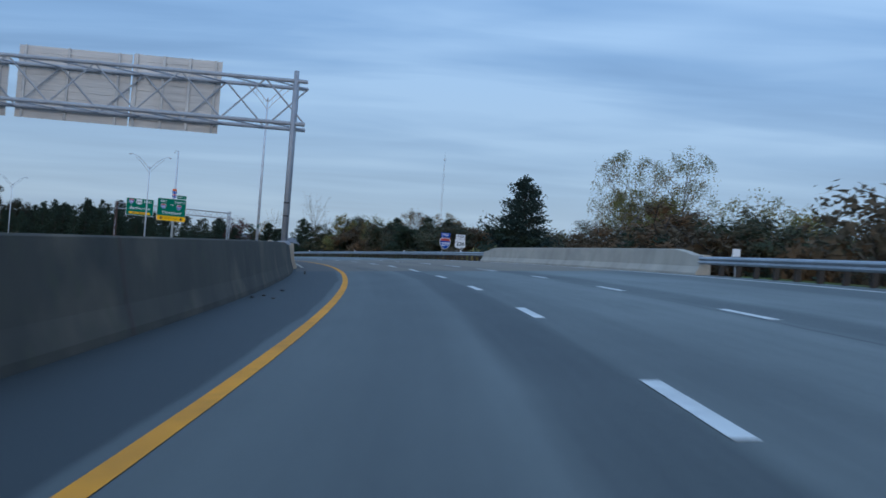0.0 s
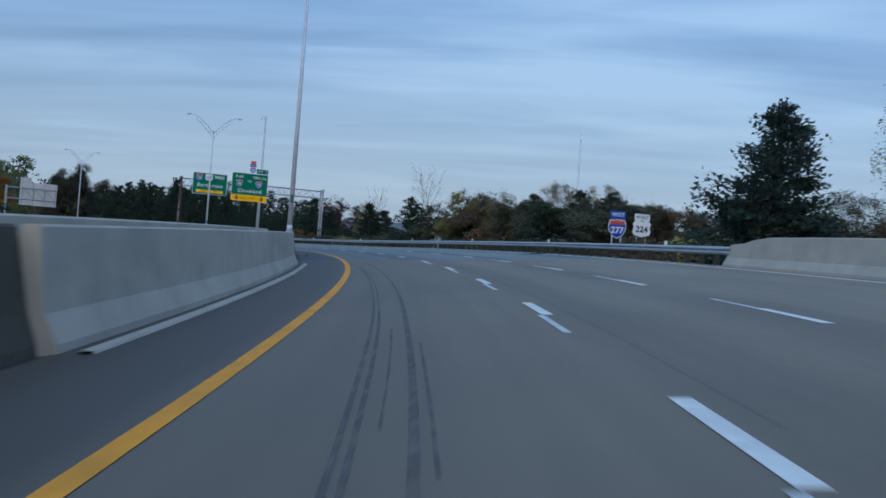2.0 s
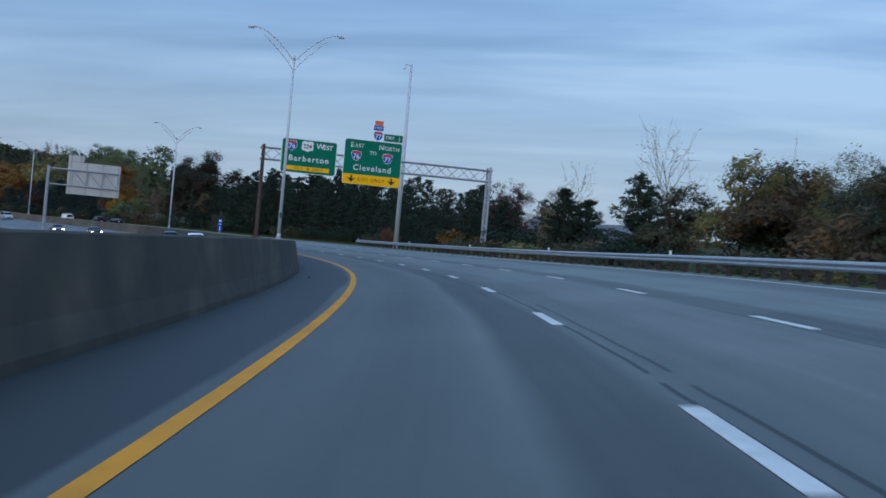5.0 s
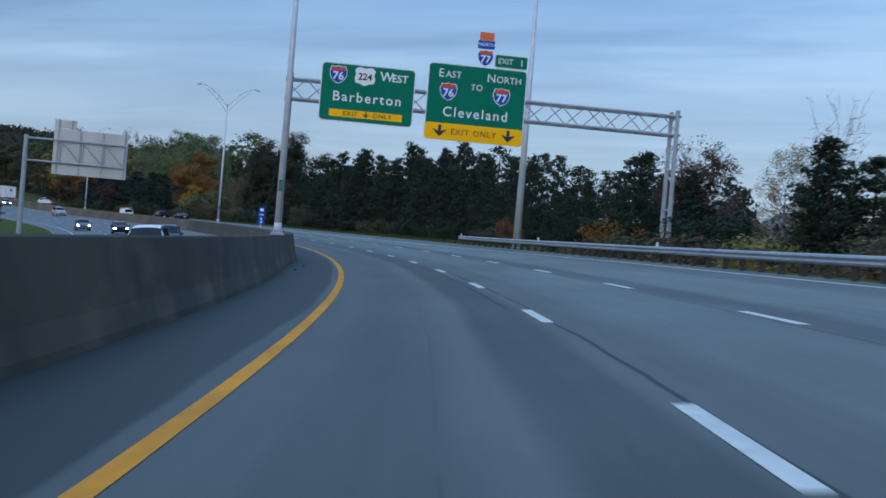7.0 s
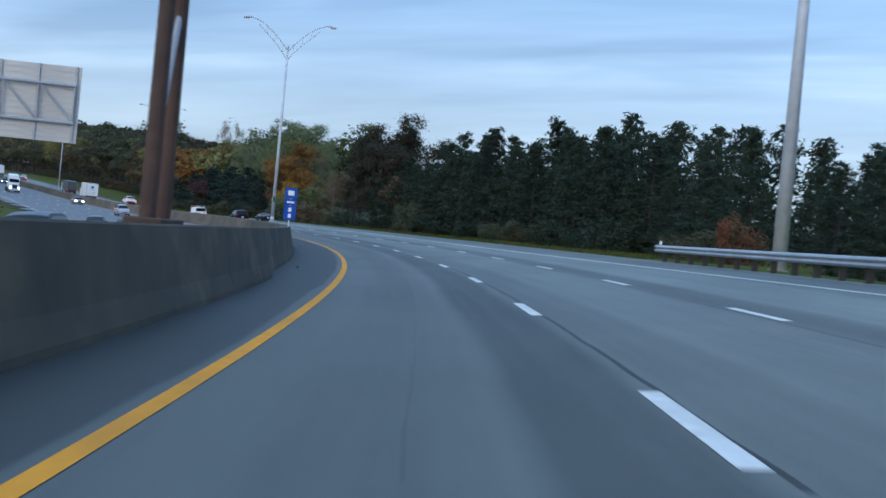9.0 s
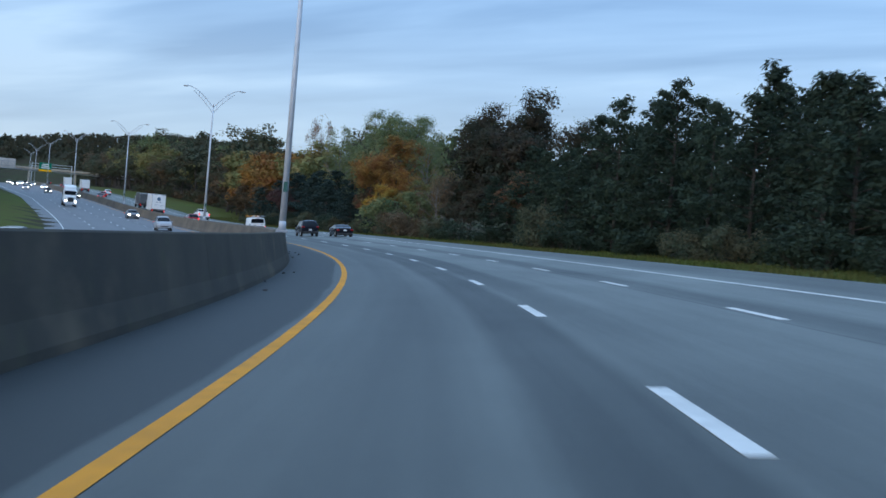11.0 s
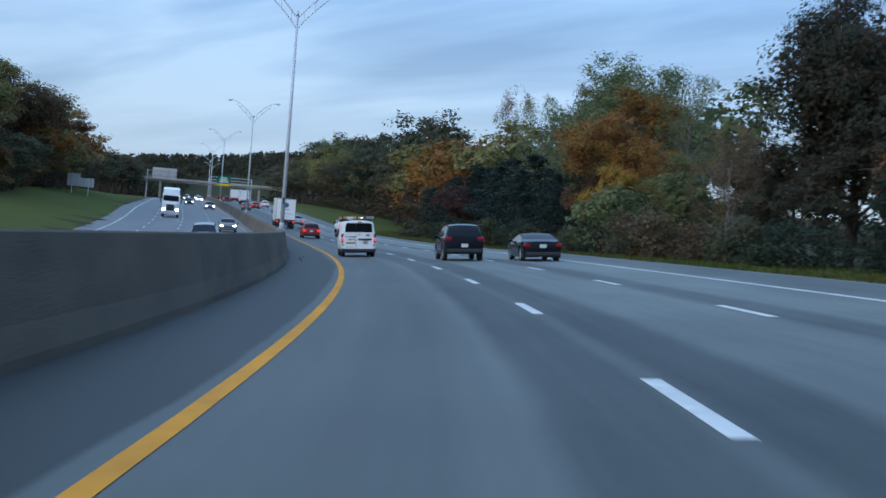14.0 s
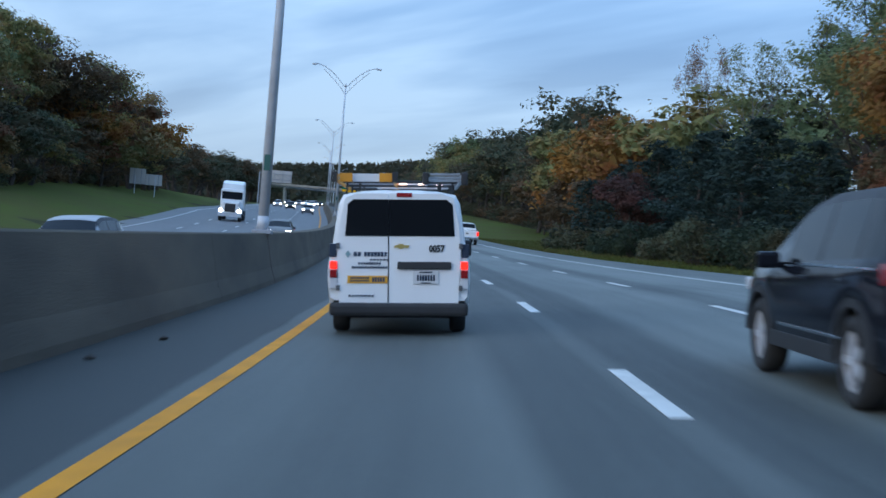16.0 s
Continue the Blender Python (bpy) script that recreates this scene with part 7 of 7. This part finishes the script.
def pickup(s, u):
    c = thing("pickup_truck", on_road(s, u), "white crew-cab pickup truck with an empty bed", "pickup truck")
    L, W = 5.8, 2.0
    top = [(0, 1.22), (0.05, 1.24), (1.72, 1.24), (1.78, 1.60), (1.95, 1.88), (2.6, 1.92), (3.5, 1.88), (4.2, 1.30), (5.3, 1.18), (5.7, 1.08), (5.8, 0.85)]
    belt = [(0, 1.20), (1.7, 1.20), (1.8, 1.22), (3.6, 1.20), (5.0, 1.05), (5.8, 0.80)]
    shell(c, P_WHITE, L, W, 0.50, (1.15, 4.75), 0.39, top, belt, [(1.92, 2.65), (2.75, 3.55)], wide=[(0, 0.97), (0.1, 1.0), (5.2, 1.0), (5.8, 0.9)], tumble=0.24, windscreen=[(3.5, 4.15), (1.76, 1.93)])
    boxes(c, "bed_liner", [((0, 0.88, 1.247), (1.62, 1.55, 0.02))], M_BLACK, bev=0)
    boxes(c, "tailgate", [((0, -0.01, 0.95), (1.50, 0.05, 0.50))], P_WHITE, bev=0.02)
    boxes(c, "badge", [((0, -0.04, 0.98), (0.22, 0.02, 0.10))], M_BLACK)
    boxes(c, "bumper", [((0, -0.06, 0.58), (1.9, 0.2, 0.20))], M_CHROME, bev=0.03)
    for sx in (-1, 1):
        boxes(c, "tail_lamp", [((sx * 0.90, 0.0, 0.98), (0.17, 0.10, 0.36))], M_TAIL_ON, "red tail lamp", bev=0.02)
        boxes(c, "head_lamp", [((sx * 0.80, 5.72, 0.98), (0.3, 0.16, 0.18))], M_CLEAR)
    mirrors(c, 1.0, 3.75, 1.35, M_BLACK, (0.24, 0.12, 0.26))
    for x in (-0.86, 0.86):
        for y in (1.15, 4.75):
            wheel(c, x, y, 0.39, 0.25)


def box_truck(name, s, u, body_m, label, L=8.5, H=3.9, W=2.5, z0=1.05, mark=True, cab=True):
    c = thing(name, on_road(s, u), label, "truck")
    bm = bmesh.new()
    box(bm, (0, 3.2, (z0 + H) / 2), (W, 6.4, H - z0), bev=0.03)
    part("cargo_box", bm, body_m, c)
    for x in (-W / 2 + 0.05, W / 2 - 0.05):
        boxes(c, "corner_post", [((x, -0.01, (z0 + H) / 2), (0.09, 0.03, H - z0))], M_GALV, bev=0)
    boxes(c, "header", [((0, -0.01, H - 0.06), (W - 0.2, 0.03, 0.10))], M_GALV, bev=0)
    boxes(c, "rear_sill", [((0, -0.02, z0 + 0.05), (W, 0.06, 0.16))], M_BLACK, bev=0.01)
    boxes(c, "rear_door", [((x, -0.012, (z0 + H) / 2 + 0.05), (W / 2 - 0.12, 0.03, H - z0 - 0.3)) for x in (-W / 4, W / 4)], body_m, bev=0.01)
    if mark:
        bm = bmesh.new()
        cyl(bm, (0, -0.045, H - 0.85), (0, -0.03, H - 0.85), 0.33, n=24)
        part("emblem", bm, mat_once("emblem_blue", (0.05, 0.14, 0.24)), c, "round blue emblem")
        G = mat_once("faded_grey", (0.42, 0.46, 0.50))
        bars(c, -0.5, 0.5, H - 1.42, 0.20, -0.034, G, 5, 21, 0.4)
        bars(c, -0.85, 0.85, H - 1.95, 0.16, -0.034, G, 8, 22, 0.5)
        bars(c, -0.5, 0.5, H - 2.3, 0.06, -0.034, G, 12, 23, 0.4)
    boxes(c, "chassis", [((0, 4.0, 0.78), (0.9, 8.0, 0.25))], M_BLACK)
    boxes(c, "rear_bar", [((0, 0.05, 0.55), (2.2, 0.1, 0.12))], M_BLACK)
    for sx in (-1, 1):
        boxes(c, "tail_lamp", [((sx * 1.05, -0.03, 0.88), (0.22, 0.06, 0.12))], M_TAIL_ON, "red tail lamp", bev=0.01)
        boxes(c, "mud_flap", [((sx * 0.9, 0.75, 0.55), (0.6, 0.02, 0.7))], M_BLACK, bev=0)
        wheel(c, sx * 1.0, 1.5, 0.48, 0.5)
        wheel(c, sx * 1.0, 7.2, 0.48, 0.28)
    if cab:
        bm = bmesh.new()
        box(bm, (0, 7.4, 1.65), (2.2, 1.9, 1.9), bev=0.12)
        part("cab", bm, P_WHITE, c)
        boxes(c, "windscreen", [((0, 8.34, 2.0), (1.9, 0.04, 0.75))], M_GLASS)
        for sx in (-1, 1):
            boxes(c, "mirror", [((sx * 1.28, 7.9, 2.0), (0.12, 0.1, 0.5))], M_BLACK)
    return c


def semi(s, u):
    c = thing("truck_tractor", on_road(s, u, 180), "white semi tractor with a tall roof fairing, head lamps lit", "truck")
    bm = bmesh.new()
    box(bm, (0, 1.2, 2.1), (2.3, 2.3, 2.2), bev=0.12)
    part("cab", bm, P_WHITE, c)
    bm = bmesh.new()
    box(bm, (0, 0.7, 3.45), (2.2, 1.5, 0.9), pose(0, 0, 0, -12, 0, 0), bev=0.18)
    part("roof_fairing", bm, P_WHITE, c)
    bm = bmesh.new()
    box(bm, (0, 3.2, 1.45), (1.75, 1.9, 1.15), pose(0, 0, 0, -4, 0, 0), bev=0.18)
    part("bonnet", bm, P_WHITE, c)
    boxes(c, "windscreen", [((0, 2.34, 2.55), (2.05, 0.06, 0.75))], M_GLASS)
    boxes(c, "grille", [((0, 4.14, 1.35), (1.05, 0.08, 0.85))], M_BLACK, bev=0.03)
    boxes(c, "bumper", [((0, 4.1, 0.65), (2.3, 0.25, 0.38))], M_GALV_D, bev=0.05)
    for sx in (-1, 1):
        boxes(c, "head_lamp", [((sx * 0.86, 4.05, 1.08), (0.36, 0.14, 0.26))], M_HEAD, "lit head lamp", bev=0.04)
        boxes(c, "mudguard", [((sx * 0.98, 3.3, 1.0), (0.4, 1.3, 0.5))], P_WHITE, bev=0.1)
        boxes(c, "mirror", [((sx * 1.38, 2.2, 2.3), (0.14, 0.12, 0.75))], M_BLACK)
        for y in (3.3, -0.6, -1.9):
            wheel(c, sx * 0.98, y, 0.5, 0.32)
    boxes(c, "chassis", [((0, 0.4, 0.85), (0.9, 6.4, 0.3))], M_BLACK)


# the traffic on our carriageway
work_van(407.0, 1.36)
suv = passenger("suv", 401.7, 5.78, P_NAVY, "dark charcoal sport-utility car with alloy wheels", 4.5, 1.84, 1.68, "suv", 0, False, 0.0, 0.345, lamps_on=False)
dress_suv(suv)
passenger("coupe", 401.3, 9.28, P_BLACK, "black lowered coupe with large pale alloy rims", 4.75, 1.80, 1.30, "coupe", 0, False, 0.03, 0.325, lamps_on=False)
passenger("hatchback", 468.0, 1.75, P_RED, "red hatchback with lit tail lamps", 4.1, 1.75, 1.52, "hatch", 0, False)
box_truck("box_truck", 507.0, 1.75, P_WHITE, "white box truck with a round blue emblem on its doors")
pickup(500.0, 9.0)
passenger("sedan", 534.0, 5.6, P_SILVER, "silver sedan with lit tail lamps", 4.7, 1.82, 1.46, "sedan", 0, False)
box_truck("dump_truck", 550.0, 5.3, P_GREY, "dark grey high-sided truck seen from behind", 8.5, 3.3, 2.5, 1.0, False)
box_truck("box_truck", 676.0, 5.4, P_WHITE, "distant white box truck on the carriageway", 8.5, 3.8, 2.5, 1.05, False)
box_truck("box_truck", 742.0, 5.4, P_WHITE, "distant white box truck on the carriageway", 8.5, 3.8, 2.5, 1.05, False)
for s, u, m, k in ((604, 1.8, P_GREY, "sedan"), (628, 5.3, P_RED, "sedan"), (650, 9.0, P_WHITE, "suv"), (708, 1.8, P_BLUE, "suv"), (770, 5.3, P_RED, "sedan"), (800, 1.8, P_BLACK, "suv")):
    passenger("suv" if k == "suv" else "sedan", s, u, m, "distant car with lit tail lamps on the carriageway", 4.6, 1.82, 1.68 if k == "suv" else 1.46, k, 0, False)
# the oncoming traffic
semi(520.5, -13.1)
for s, u, m, k, lab in ((424, -7.3, P_SILVER, "suv", "silver minivan on the opposite carriageway"), (478, -6.2, P_GREY, "sedan", "dark sedan with lit head lamps on the opposite carriageway"), 
                        (340, -16.6, P_GREY, "sedan", "grey sedan with lit head lamps on the opposite carriageway"), (322, -13.4, P_BLACK, "hatch", "dark hatchback with lit head lamps on the opposite carriageway"),
                        (232, -8.4, P_WHITE, "suv", "white sport-utility car on the opposite carriageway"), (262, -9.6, P_BLUE, "suv", "blue sport-utility car on the opposite carriageway")):
    passenger("suv" if k == "suv" else ("hatchback" if k == "hatch" else "sedan"), s, u, m, lab, 4.6, 1.82, 1.72 if k == "suv" else 1.46, k, 180, s not in (424, 232, 262), category="car")
for i, s in enumerate((585, 624, 662, 690, 712, 735, 760, 785, 812, 840)):
    passenger("sedan", s, (-6.1, -9.5, -13.1)[i % 3], (P_GREY, P_BLACK, P_SILVER, P_WHITE)[i % 4], "distant oncoming car with lit head lamps", 4.6, 1.82, 1.5, "sedan", 180, True)
